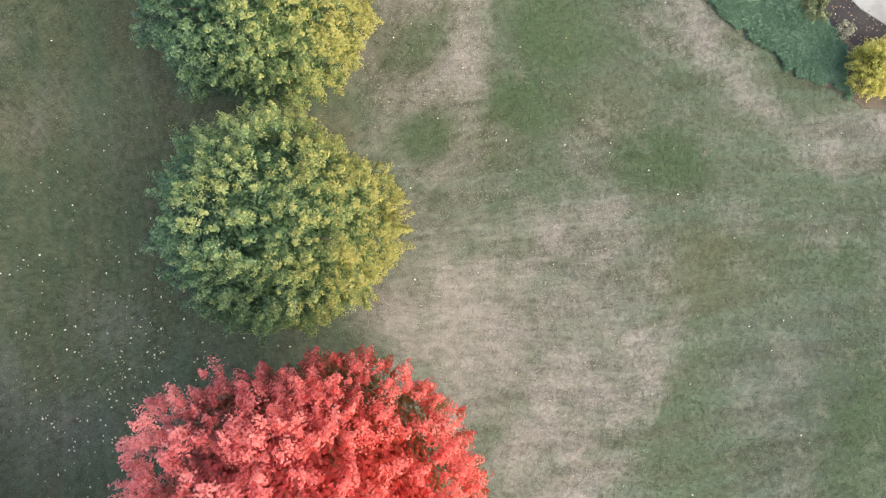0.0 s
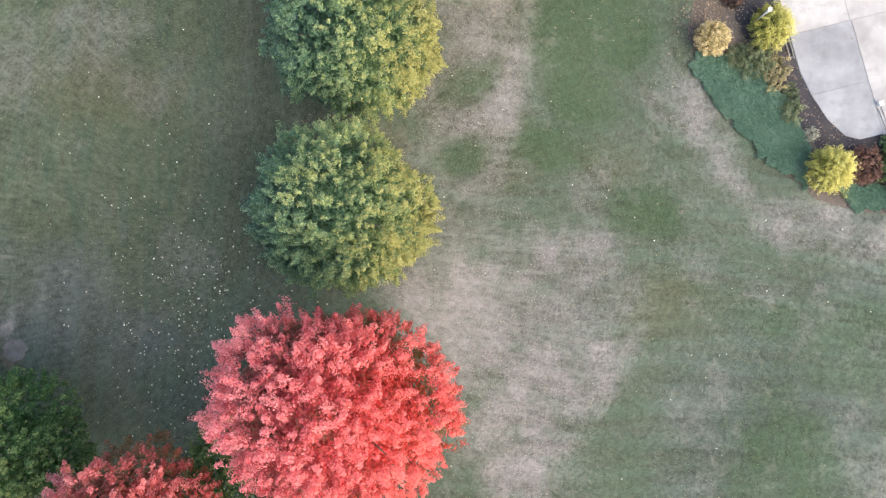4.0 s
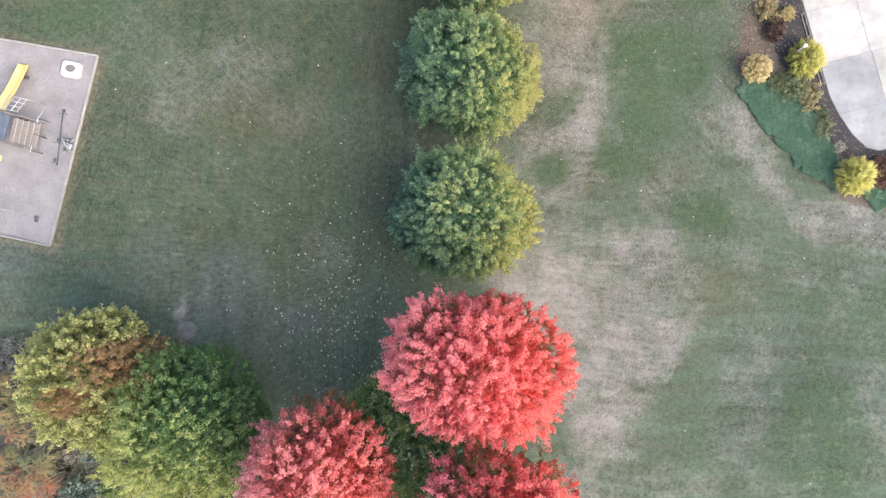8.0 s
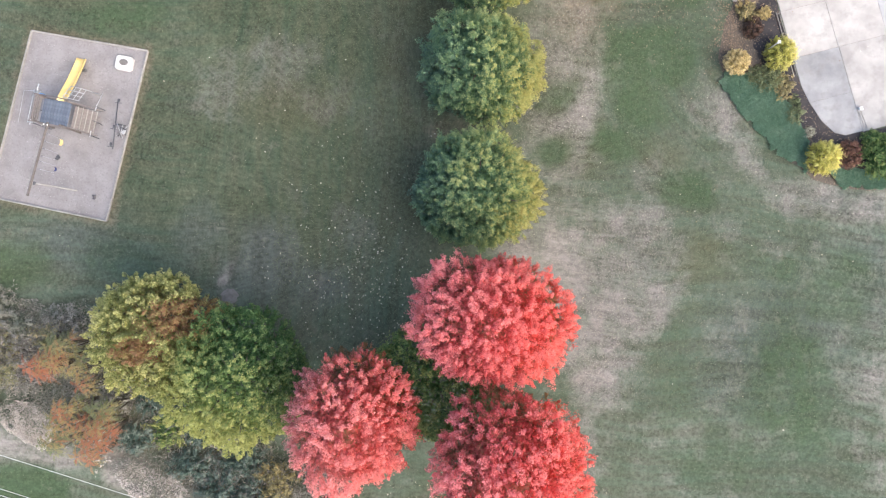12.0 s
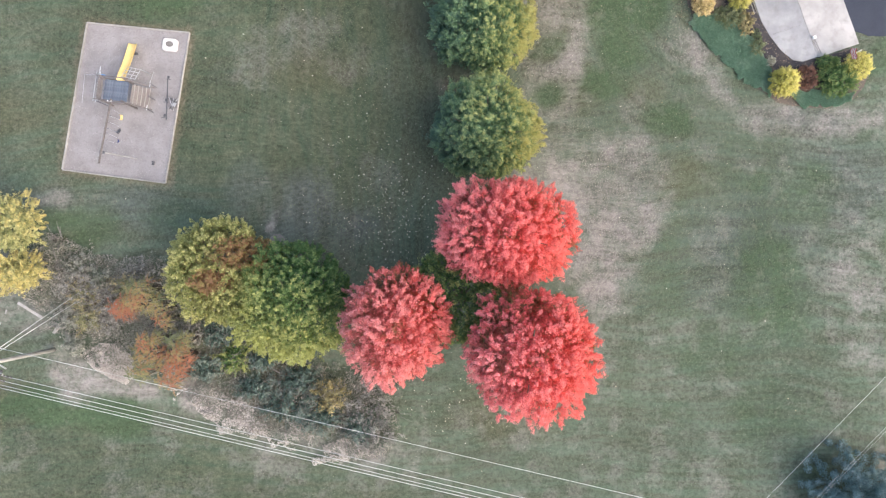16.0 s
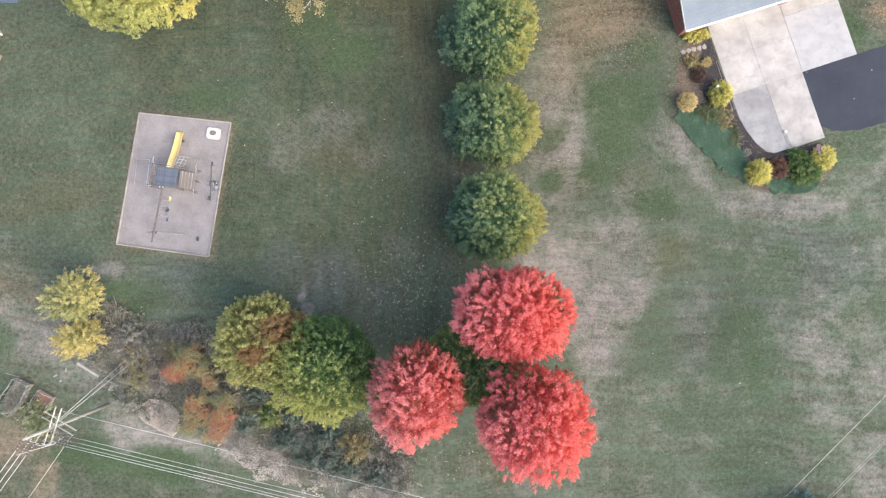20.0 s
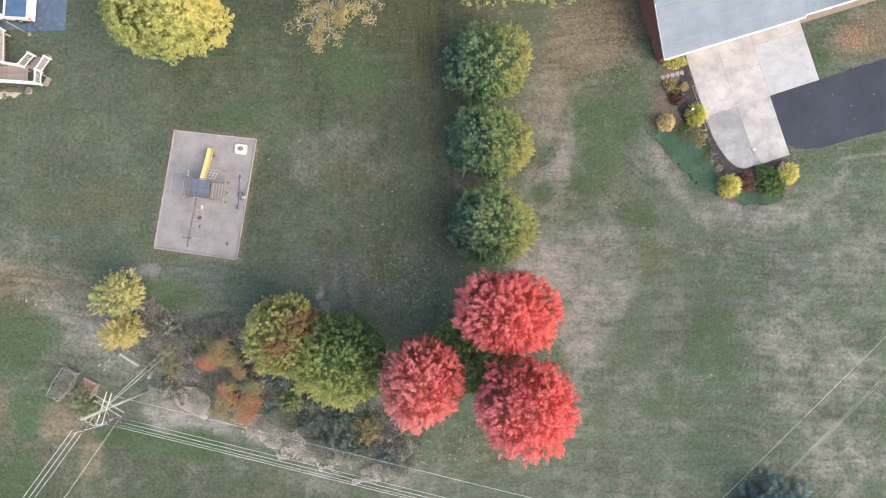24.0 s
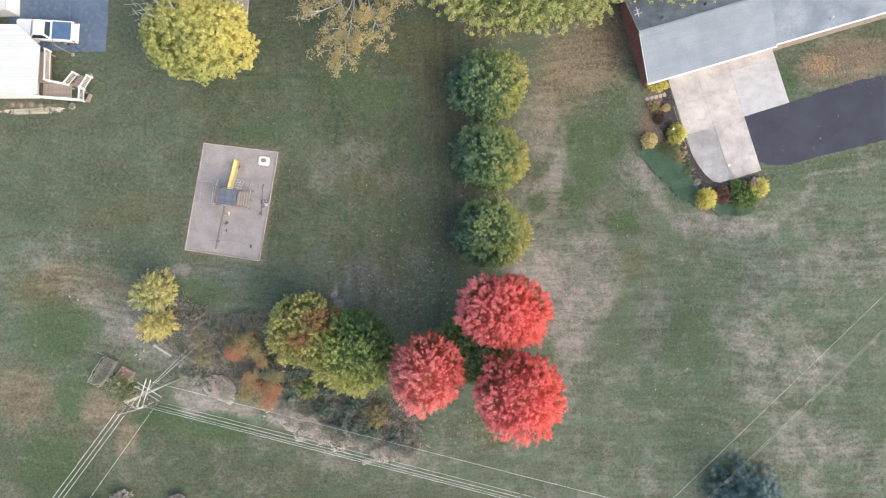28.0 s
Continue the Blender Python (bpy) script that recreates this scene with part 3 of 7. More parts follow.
DRY_EAST = [
    (7.8, -2.2, 2.4, 4.6, 0, 0.85), (12.0, -1.4, 4.0, 3.2, 0, 0.72), (11.6, -6.2, 3.0, 3.8, 0, 0.6),
    (11.3, -1.5, 2.6, 2.0, 0, 0.85), (13.4, 0.2, 2.0, 1.4, 20, 0.8), (13.2, -4.3, 2.0, 2.2, 0, 0.8), (11.6, -8.2, 1.9, 2.6, 0, 0.65),
    (10.5, -13.0, 1.5, 2.6, 0, 0.5), (17.6, 7.6, 2.0, 1.1, -60, 0.54), (19.4, 5.2, 2.1, 1.2, -40, 0.62), (23.2, 2.9, 2.8, 1.1, -20, 0.6),
    (27.6, 2.3, 2.8, 0.9, 5, 0.6), (36.4, 7.9, 5.0, 0.3, 11, 0.6), (8.6, 9.8, 2.7, 6.5, 0, 0.58), (8.8, 14.0, 1.5, 2.3, 0, 0.6)]
DRY_FIELD = [
    (28.6, -12.8, 2.4, 2.4, 0, 0.55), (27.7, -8.0, 1.6, 1.4, 0, 0.45), (35.7, 0.2, 2.2, 1.1, 0, 0.4), (37.3, -18.0, 3.4, 2.2, 0, 0.4),
    (33.0, -21.3, 3.4, 1.8, 0, 0.4), (31.0, -19.0, 3.2, 2.6, 0, 0.4), (39.5, -20.5, 2.5, 2.0, 0, 0.4), (18.0, -5.5, 1.2, 1.0, 0, 0.35),
    (-8.4, 9.2, 2.8, 2.2, 0, 0.6), (-5.6, 7.4, 2.0, 1.6, 0, 0.5), (-11.6, 7.6, 2.6, 2.6, 0, 0.5), (-7.1, 0.6, 1.1, 3.3, 0, 0.35)]
DRY_WEST = [
    (-10.5, -3.3, 0.4, 0.7, 0, 0.8), (-3.1, 0.1, 1.6, 1.7, 0, 0.25), (-25.4, -1.5, 1.2, 0.5, -20, 0.5), (-37.0, 0.2, 5.0, 2.5, 0, 0.3),
    (-20.8, -14.2, 2.4, 1.2, -20, 1.0), (-15.5, -15.0, 2.6, 1.2, -25, 1.1), (-12.5, -16.4, 2.2, 0.9, -25, 1.0), (-9.0, -17.8, 2.3, 0.8, -22, 0.8),
    (-5.5, -19.0, 2.3, 0.8, -20, 0.7), (-24.9, -13.0, 2.4, 1.1, -35, 0.95), (-22.8, -14.2, 1.8, 0.9, -20, 0.95), (-27.0, -8.5, 2.8, 2.4, 0, 0.75), (-30.5, -6.4, 3.4, 2.2, 0, 0.9), (-34.0, -4.0, 3.5, 1.2, -20, 0.6), (-22.0, -8.5, 3.6, 2.2, -25, 0.6),
    (-11.0, -19.5, 3.0, 1.0, -15, 0.4), (-23.6, -8.2, 3.8, 2.4, -25, 0.8)]
LUSH_EAST = [
    (11.9, 11.2, 1.2, 1.7, 0, 1.0), (14.6, 10.6, 2.3, 1.5, 0, 0.9), (13.6, 8.2, 2.2, 1.6, -40, 0.9), (11.9, 5.6, 2.2, 1.4, 0, 0.8),
    (8.4, 5.0, 1.2, 1.0, 0, 0.8), (16.3, 2.9, 2.2, 1.2, 0, 0.9), (24.0, -1.5, 4.0, 1.5, 0, 0.7), (31.6, 16.6, 1.4, 1.8, 16, 0.9),
    (34.0, 8.2, 5.0, 0.9, 12, 0.6), (44.0, 11.0, 5.0, 0.9, 12, 0.6), (15.2, 14.4, 1.6, 1.3, 0, 0.7), (31.5, 6.6, 3.2, 1.0, 10, 0.6),
    (20.2, -2.0, 2.6, 3.2, 0, 0.45), (21.8, -5.2, 2.2, 3.0, 0, 0.5), (31.3, 16.5, 1.6, 1.2, 20, 0.6),
]
LUSH_FAR = [
    (8.5, 8.2, 1.0, 0.9, 0, 0.8), (22.5, -17.0, 4.0, 3.0, 0, 0.4), (22.5, -8.5, 4.0, 4.5, 0, 0.75), (24.5, -3.0, 4.0, 1.8, 0, 0.6), (18.8, -12.5, 2.5, 3.0, 0, 0.5),
]
LUSH_WEST = [
    (-7.0, 14.8, 2.6, 1.5, 0, 0.9), (-10.0, 17.0, 2.6, 2.0, 0, 0.7), (-18.0, 11.8, 3.2, 0.9, 0, 0.6), (-37.4, -7.6, 4.4, 3.4, 20, 0.85), (-34.0, -11.6, 3.0, 2.4, 0, 0.6),
    (-35.6, -13.2, 1.8, 2.6, 0, 0.9), (-37.4, -19.8, 3.6, 3.8, 0, 0.9), (-26.6, -15.4, 3.4, 1.2, -12, 1.0), (-22.0, -16.4, 3.4, 1.3, -12, 0.9),
    (-23.5, -3.4, 3.6, 1.2, -15, 0.6), (-17.0, -3.0, 3.4, 1.3, -10, 0.55),
]
BARE_EAST = [
    (12.5, 18.3, 4.2, 3.4, 0, 0.85), (9.4, 14.3, 2.6, 3.4, 0, 0.6), (1.3, 5.6, 0.8, 0.7, 0, 0.6),
    (14.8, 20.5, 3.4, 3.2, 0, 0.9), (37.5, 18.3, 4.8, 2.2, 16, 1.0), (4.0, 22.0, 4.0, 2.5, 0, 0.5),
    (3.4, 5.2, 3.5, 1.5, 0, 0.4),
]
BARE_WEST = [
    (-40.4, -13.2, 3.0, 3.2, 0, 0.75), (-36.0, -14.0, 8.0, 9.0, 0, 0.3), (-34.0, -3.0, 6.0, 3.0, 0, 0.42),
    (-32.8, -13.8, 2.6, 2.2, 20, 1.1), (-30.0, -17.0, 1.2, 2.2, -20, 0.9), (-35.5, -2.0, 4.0, 1.6, -10, 0.7), (-23, -8, 4.5, 2.6, -20, 0.35),
    (-17, -11.5, 4.5, 3, -30, 0.6), (-10, -15, 5, 2.5, -20, 0.7), (-10.3, -4.7, 0.55, 0.55, 0, 0.9), (-29.5, -14.2, 2.0, 1.5, 0, 0.5),
    (-39.5, 14.0, 3.2, 0.5, 0, 1.2),
]


COOL = [
    (-8.6, -2.6, 2.6, 2.6, 0, 1.0), (-6.0, -4.0, 2.2, 1.6, 0, 0.9), (-12.2, -0.6, 1.6, 1.6, 0, 0.6), (-19.5, -2.4, 4.5, 1.2, -8, 0.8), (-26.0, -1.6, 2.0, 1.0, -10, 0.6),
    (22.0, -6.0, 5.0, 6.0, 0, 0.8), (27.0, -2.0, 6.0, 3.0, 0, 0.7), (25.5, 2.6, 3.0, 0.8, -15, 0.7)]
WARM = [
    (-1.6, 17.5, 2.2, 6.0, 0, 0.85), (-3.6, 19.5, 3.0, 2.6, 0, 0.7), (-0.6, 10.5, 1.6, 4.0, 0, 0.6), (-10.5, 18.5, 3.0, 1.6, -20, 0.5), (-30.0, 4.0, 5.0, 1.6, 8, 0.45),
    (8.6, 11.0, 2.6, 5.0, 0, 0.6),     (0.0, 6.0, 2.2, 7.0, 0, 0.35), (-1.2, 15.0, 3.0, 5.0, 0, 0.3), (-8.0, 6.8, 3.0, 1.6, 0, 0.5), (10.0, 5.5, 2.0, 2.0, 0, 0.6), (17.5, -1.0, 2.6, 1.6, 0, 0.7),
    (10.0, 15.5, 3.0, 3.0, 0, 0.7), (4.5, -16.4, 4.0, 2.2, 0, 0.6), (-38.0, -3.5, 4.0, 2.0, -15, 0.9), (14.5, 5.0, 1.6, 1.2, 0, 0.5)]


PLAY = [(-23.25, 10.5), (-16.23, 9.64), (-17.97, -0.61), (-25.0, 0.45)]  # corners of the play area
RINGS = [(28.7, -7.4, 1.5, 0.3), (29.2, -12.0, 2.2, 0.35), (31.9, -13.2, 1.7, 0.35), (33.2, -9.8, 1.2, 0.3), (35.6, -16.4, 1.8, 0.4), (26.8, -9.9, 1.2, 0.3)]


def cover(x, y):
    """How dry, lush and bare the grass is at places of the plan."""
    dry = np.maximum(np.maximum(blobs(x, y, DRY_EAST), 0.65 * blobs(x, y, DRY_FIELD)), blobs(x, y, DRY_WEST))
    lush = np.maximum(0.95 * np.maximum.reduce([blobs(x, y, LUSH_EAST), blobs(x, y, LUSH_FAR), blobs(x, y, LUSH_WEST)]), 0.35 * np.clip((fbm(x * 0.3, y * 0.3, 33) - 0.48) * 3.5, 0, 1) * np.clip((x - 8) / 8, 0.3, 1))
    nub = 0.8 * (fbm(x * 0.9, y * 0.9, 52, 3) - 0.5)
    lush = np.maximum(lush, 0.85 * np.clip((x - 10.6 + nub) / 0.5, 0, 1) * np.clip((16.3 - x + 2 * nub) / 1.6, 0, 1) * np.clip((y - 8.4 + nub) / 1.2, 0, 1) * np.clip((13.2 - y + nub) / 0.9, 0, 1))
    mottle = np.clip((0.5 * fbm(x * 0.4, y * 0.4, 12, 5) + 0.5 * fbm(x * 1.1, y * 1.1, 14, 4) - 0.45) * 4.2, 0, 1)
    sway_x, sway_y = 1.6 * (fbm(x * 0.6, y * 0.6, 21) - 0.5), 1.6 * (fbm(x * 0.6, y * 0.6, 25) - 0.5)
    for cx, cy, size, wide in RINGS:  # old ring marks in the field
        dry = np.maximum(dry, 0.35 * np.exp(-(((np.hypot(x - cx + sway_x, y - cy + sway_y) - size) / wide) ** 2)))
    r = np.hypot(x - 3.5, y + 6.0)
    arcs = np.clip((fbm(r * 1.5, np.arctan2(y + 6, x - 3.5) * 1.5, 61, 2) - 0.5) * 4, 0, 1) * np.clip((x - 7) / 3, 0, 1) * np.clip(y / 4, 0, 1)
    east = np.clip((x - 5) / 5, 0, 1)
    dry = np.clip(dry * (0.72 + 0.5 * mottle) + 0.08 * arcs + (0.44 + 0.08 * np.clip((x - 18) / 10, 0, 1)) * mottle * np.maximum(0.3 + 0.65 * east, np.clip((-11 - y) / 4, 0, 1)), 0, 1)
    dry = dry * (1 - 0.75 * np.clip(lush, 0, 1))
    bare = np.maximum(np.maximum.reduce([blobs(x, y, BARE_EAST), blobs(x, y, BARE_WEST)]), 0.12 * np.clip((fbm(x * 0.3, y * 0.3, 41) - 0.55) * 4, 0, 1) * np.clip((6 - x) / 6, 0, 1))
    for k in range(4):  # thin worn grass along the play area's border
        (ax, ay), (bx, by) = PLAY[k], PLAY[(k + 1) % 4]
        q = np.clip(((x - ax) * (bx - ax) + (y - ay) * (by - ay)) / ((bx - ax) ** 2 + (by - ay) ** 2), 0, 1)
        away = np.hypot(x - ax - q * (bx - ax), y - ay - q * (by - ay))
        bare = np.maximum(bare, 0.55 * np.clip(1.3 - away / 0.55, 0, 1) * np.clip(0.4 + 1.6 * fbm(x * 0.7, y * 0.7, 47, 2), 0, 1))
    return np.clip(dry, 0, 1), np.clip(lush, 0, 1) * (1 - 0.6 * np.clip(dry, 0, 1)), np.clip(bare, 0, 1) * (1 - 0.9 * np.clip(lush, 0, 1))


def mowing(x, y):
    """Where the mower ran north to south (1) or across (0), and where the turf is drawn darker."""
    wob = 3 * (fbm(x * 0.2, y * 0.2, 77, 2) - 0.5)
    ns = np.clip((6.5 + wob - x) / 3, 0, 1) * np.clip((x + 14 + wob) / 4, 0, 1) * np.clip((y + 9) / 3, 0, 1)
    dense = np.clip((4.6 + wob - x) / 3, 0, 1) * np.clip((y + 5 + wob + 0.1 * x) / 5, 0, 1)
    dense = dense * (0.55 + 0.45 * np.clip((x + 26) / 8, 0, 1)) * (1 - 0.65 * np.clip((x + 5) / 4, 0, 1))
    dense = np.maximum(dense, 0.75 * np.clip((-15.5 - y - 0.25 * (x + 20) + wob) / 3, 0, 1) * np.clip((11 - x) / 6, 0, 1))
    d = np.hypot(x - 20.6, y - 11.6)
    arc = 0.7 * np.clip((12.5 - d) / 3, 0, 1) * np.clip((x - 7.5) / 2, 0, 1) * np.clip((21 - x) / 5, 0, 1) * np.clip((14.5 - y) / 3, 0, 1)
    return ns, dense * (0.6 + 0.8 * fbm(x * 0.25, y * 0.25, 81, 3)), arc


def build_ground():
    near_x, near_y = np.arange(-54, 54.01, 0.3), np.arange(-36, 40.01, 0.3)
    xs = np.concatenate([[-3500, -1200, -400, -150, -80], near_x, [80, 150, 400, 1200, 3500]])
    ys = np.concatenate([[-3500, -1200, -400, -150, -70], near_y, [70, 150, 400, 1200, 3500]])
    gx, gy = np.meshgrid(xs, ys)
    x, y = gx.ravel(), gy.ravel()
    nx, ny = len(xs), len(ys)
    i = (np.arange(ny - 1)[:, None] * nx + np.arange(nx - 1)).ravel()
    me = bpy.data.meshes.new("ground")
    me.vertices.add(len(x))
    me.vertices.foreach_set("co", np.stack([x, y, np.zeros_like(x)], 1).ravel())
    me.loops.add(4 * len(i))
    me.loops.foreach_set("vertex_index", np.stack([i, i + 1, i + 1 + nx, i + nx], 1).ravel())
    me.polygons.add(len(i))
    me.polygons.foreach_set("loop_start", np.arange(len(i)) * 4)
    me.update(calc_edges=True)
    for key, value in zip(("dry", "lush", "bare"), cover(x, y)):
        me.attributes.new(key, "FLOAT", "POINT").data.foreach_set("value", value.astype(np.float32))
    for key, rows in (("cool", COOL), ("warm", WARM)):
        me.attributes.new(key, "FLOAT", "POINT").data.foreach_set("value", np.clip(blobs(x, y, rows), 0, 1).astype(np.float32))
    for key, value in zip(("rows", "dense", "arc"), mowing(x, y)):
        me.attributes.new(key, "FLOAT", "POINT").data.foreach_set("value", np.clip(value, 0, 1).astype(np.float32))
    tagged(link_mesh("ground", me, M_LAWN), "mown autumn lawn with dry straw-coloured patches", "lawn", kind="structure")


build_ground()

# ---- the paved yard: u runs along the garage front, v out from it ----
TH = radians(17.3)
YARD = Matrix.Translation((20.44, 16.4, 0)) @ Matrix.Rotation(TH, 4, "Z") @ Matrix.Diagonal((1, -1, 1, 1))


def yard(u, v):
    p = YARD @ Vector((u, v, 0))
    return (p.x, p.y)


asphalt = [(29.75, 8.35), (31.6, 8.35), (34.5, 9.15), (40.7, 10.7), (52, 13.4), (52, 20.0), (46, 18.2), (40.7, 16.75), (38.3, 16.3), (34.1, 15.0), (31.9, 14.25), (31.72, 14.2), (27.62, 12.9), (29.0, 8.75)]
asphalt[-2:] = [(27.45, 12.9), (28.85, 8.7)]


def worn_edge(poly, stride, amp, seed):
    """The same outline with small uneven bites along its edges."""
    rng = np.random.default_rng(seed)
    res = []
    for i, (x, y) in enumerate(poly):
        u, v = poly[(i + 1) % len(poly)]
        n = max(1, int(math.hypot(u - x, v - y) / stride))
        res += [(x + (u - x) * k / n + (rng.normal(0, amp) if k else 0), y + (v - y) * k / n + (rng.normal(0, amp) if k else 0)) for k in range(n)]
    return res


tagged(part("road", slab_bm(worn_edge(asphalt, 0.35, 0.035, 7), -0.1, 0.025, 0), M_ASPHALT, None), "dark smooth asphalt driveway meeting a concrete apron", "driveway", kind="structure")
apron = tagged(new("pavement"), "pale concrete driveway apron cast in large panels", "concrete apron", kind="structure")
GAP = 0.006


def panel(corners):
    cu, cv = sum(c[0] for c in corners) / len(corners), sum(c[1] for c in corners) / len(corners)
    pts = [yard(u - GAP * (1 if u > cu else -1), v - GAP * (1 if v > cv else -1)) for u, v in corners]
    part("panel", slab_bm(pts, -0.08, 0.04, 0.012), M_WHITECONC if cu > 5.8 and cv > 1 else M_PALECONC if cv < 5.5 or cu > 3 else M_CONCRETE, apron)


for u0, u1, v0, v1 in ((0, 2.75, -0.6, 2.63), (2.75, 5.75, -0.6, 2.63), (0, 2.75, 2.63, 5.5), (2.75, 5.75, 2.63, 5.5), (0, 2.78, 5.5, 8.3), (2.79, 5.73, 5.5, 10.75), (5.75, 10.13, -0.6, 1.0), (5.75, 10.13, 1.0, 5.45)):
    panel([(u0, v0), (u1, v0), (u1, v1), (u0, v1)] if (u0, v0) != (0, 5.5) else [(0, 5.5), (2.78, 5.5), (2.78, 8.3), (0.2, 8.3), (0.0, 7.2)])
panel([(0.22, 8.3), (2.79, 8.3), (2.8, 10.7), (1.75, 10.7), (1.15, 10.4), (0.6, 9.5)])
sub = [yard(*c) for c in ((0, -0.6), (10.1, -0.6), (10.1, 5.4), (5.7, 5.4), (5.7, 10.7), (1.7, 10.65), (0.6, 9.4), (0.05, 7.2))]
tagged(part("pavement_joint_bed", slab_bm(sub, -0.09, 0.024, 0), M_STUMP, None), "dark sand bed below the concrete panels", "joint bed", kind="structure")
bed = [(20.45, 16.2), (19.0, 15.9), (18.5, 14.3), (17.9, 13.2), (17.8, 12.0), (17.6, 11.0), (17.9, 10.2), (19.0, 8.1), (20.4, 6.7), (22.1, 5.1), (23.5, 4.0), (25.0, 3.6), (27.0, 3.5), (28.8, 4.2), (29.7, 5.7), (29.2, 7.6), (26.5, 7.0), (24.7, 6.7), (23.3, 8.3), (22.5, 9.6), (21.5, 12.6)]
tagged(part("planting_bed", slab_bm(worn_edge(rounded(bed, 1), 0.3, 0.07, 8), -0.1, 0.012, 0), M_LITTER, None), "leaf-littered brown planting bed beside the concrete apron", "planting bed", kind="structure")
mulch = [(20.45, 16.2), (21.5, 12.6), (22.5, 9.6), (23.3, 8.3), (24.7, 6.7), (26.5, 7.0), (29.2, 7.6), (29.3, 6.4), (27.0, 4.9), (24.6, 5.0), (23.0, 6.7), (21.8, 8.4), (20.5, 10.3), (19.4, 12.2), (19.9, 15.0)]
tagged(part("mulch_strip", slab_bm(worn_edge(rounded(mulch, 1), 0.3, 0.05, 9), -0.1, 0.02, 0), M_MULCH, None), "dark mulch along the concrete edge", "mulch", kind="structure")

# ---- trees ----
def tone_green(lean, pale=None):
    """Yellowing leaves with side light painted in, darker and bluer towards -x; pale places a lighter tuft."""
    def f(p, rnd, deep, rng):
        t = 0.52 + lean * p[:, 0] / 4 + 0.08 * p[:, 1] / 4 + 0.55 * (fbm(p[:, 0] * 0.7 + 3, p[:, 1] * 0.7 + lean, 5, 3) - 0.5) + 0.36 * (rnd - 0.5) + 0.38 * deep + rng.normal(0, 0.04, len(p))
        if pale:
            t += 0.55 * np.clip(1.2 - np.hypot(p[:, 0] - pale[0], p[:, 1] - pale[1]) / pale[2], 0, 1) * np.clip(rnd + 0.3, 0, 1)
        return t
    return f


def tone_red(z_mid, dull=0.0):
    """Tips and southeast side painted lighter as if lit; brown-green leaves inside and round the lower rim."""
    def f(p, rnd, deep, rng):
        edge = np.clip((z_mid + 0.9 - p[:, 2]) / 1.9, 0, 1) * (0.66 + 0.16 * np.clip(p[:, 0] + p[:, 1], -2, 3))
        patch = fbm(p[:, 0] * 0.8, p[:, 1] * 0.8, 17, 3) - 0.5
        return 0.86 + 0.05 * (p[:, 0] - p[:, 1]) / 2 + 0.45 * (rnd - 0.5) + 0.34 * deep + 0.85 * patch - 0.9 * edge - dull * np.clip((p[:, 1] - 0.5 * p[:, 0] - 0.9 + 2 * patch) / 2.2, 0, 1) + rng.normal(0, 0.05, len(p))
    return f


def tone_flat(base, swing=0.4, depth=0.2):
    def f(p, rnd, deep, rng):
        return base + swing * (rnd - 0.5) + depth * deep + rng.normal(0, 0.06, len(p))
    return f


def tone_rust(p, rnd, deep, rng):
    """Mostly yellow-green, with one rust-brown limb across the top."""
    patch = np.clip(1.5 - np.hypot((p[:, 0] - 2.1) / 1.4, (p[:, 1] - 0.9) / 0.9), 0, 1) + np.clip(1.4 - np.hypot((p[:, 0] - 0.2) / 1.0, (p[:, 1] + 0.8) / 0.7), 0, 1)
    base = 0.62 - 0.1 * p[:, 0] / 3 + 0.4 * (rnd - 0.5) + 0.3 * deep + 0.3 * (fbm(p[:, 0] * 0.6, p[:, 1] * 0.6, 9, 3) - 0.5)
    return np.where(patch + rng.normal(0, 0.12, len(p)) > 0.42, 0.1 + 0.15 * rnd, np.maximum(base, 0.42))


# sunlit south side painted into the leaf tone, north side darker
def tone_lit_south(p, rnd, deep, rng):
    return 0.67 - 0.16 * p[:, 1] - 0.08 * p[:, 0] + 0.35 * (rnd - 0.5) + 0.3 * deep + rng.normal(0, 0.05, len(p))


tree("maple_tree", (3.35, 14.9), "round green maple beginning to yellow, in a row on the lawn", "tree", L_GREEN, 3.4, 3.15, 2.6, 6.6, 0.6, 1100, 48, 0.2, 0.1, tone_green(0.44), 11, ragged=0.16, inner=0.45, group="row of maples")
tree("maple_tree", (3.5, 8.55), "round green maple, partly yellowing, its lit side painted yellower", "tree", L_GREEN, 3.15, 2.95, 2.5, 6.5, 0.6, 1300, 60, 0.2, 0.085, tone_green(0.44), 12, ragged=0.15, inner=0.45, group="row of maples")
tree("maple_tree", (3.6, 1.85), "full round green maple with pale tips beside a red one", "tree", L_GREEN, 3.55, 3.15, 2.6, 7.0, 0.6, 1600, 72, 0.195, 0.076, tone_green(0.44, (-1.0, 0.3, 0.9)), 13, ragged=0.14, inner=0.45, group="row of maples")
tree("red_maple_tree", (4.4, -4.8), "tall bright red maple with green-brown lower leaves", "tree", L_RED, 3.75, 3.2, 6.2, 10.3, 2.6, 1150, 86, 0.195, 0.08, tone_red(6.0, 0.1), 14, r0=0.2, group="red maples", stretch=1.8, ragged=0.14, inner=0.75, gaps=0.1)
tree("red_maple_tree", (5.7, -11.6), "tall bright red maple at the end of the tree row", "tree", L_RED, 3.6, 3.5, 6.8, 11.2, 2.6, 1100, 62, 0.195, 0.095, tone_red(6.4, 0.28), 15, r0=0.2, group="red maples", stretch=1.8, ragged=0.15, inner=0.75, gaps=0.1)
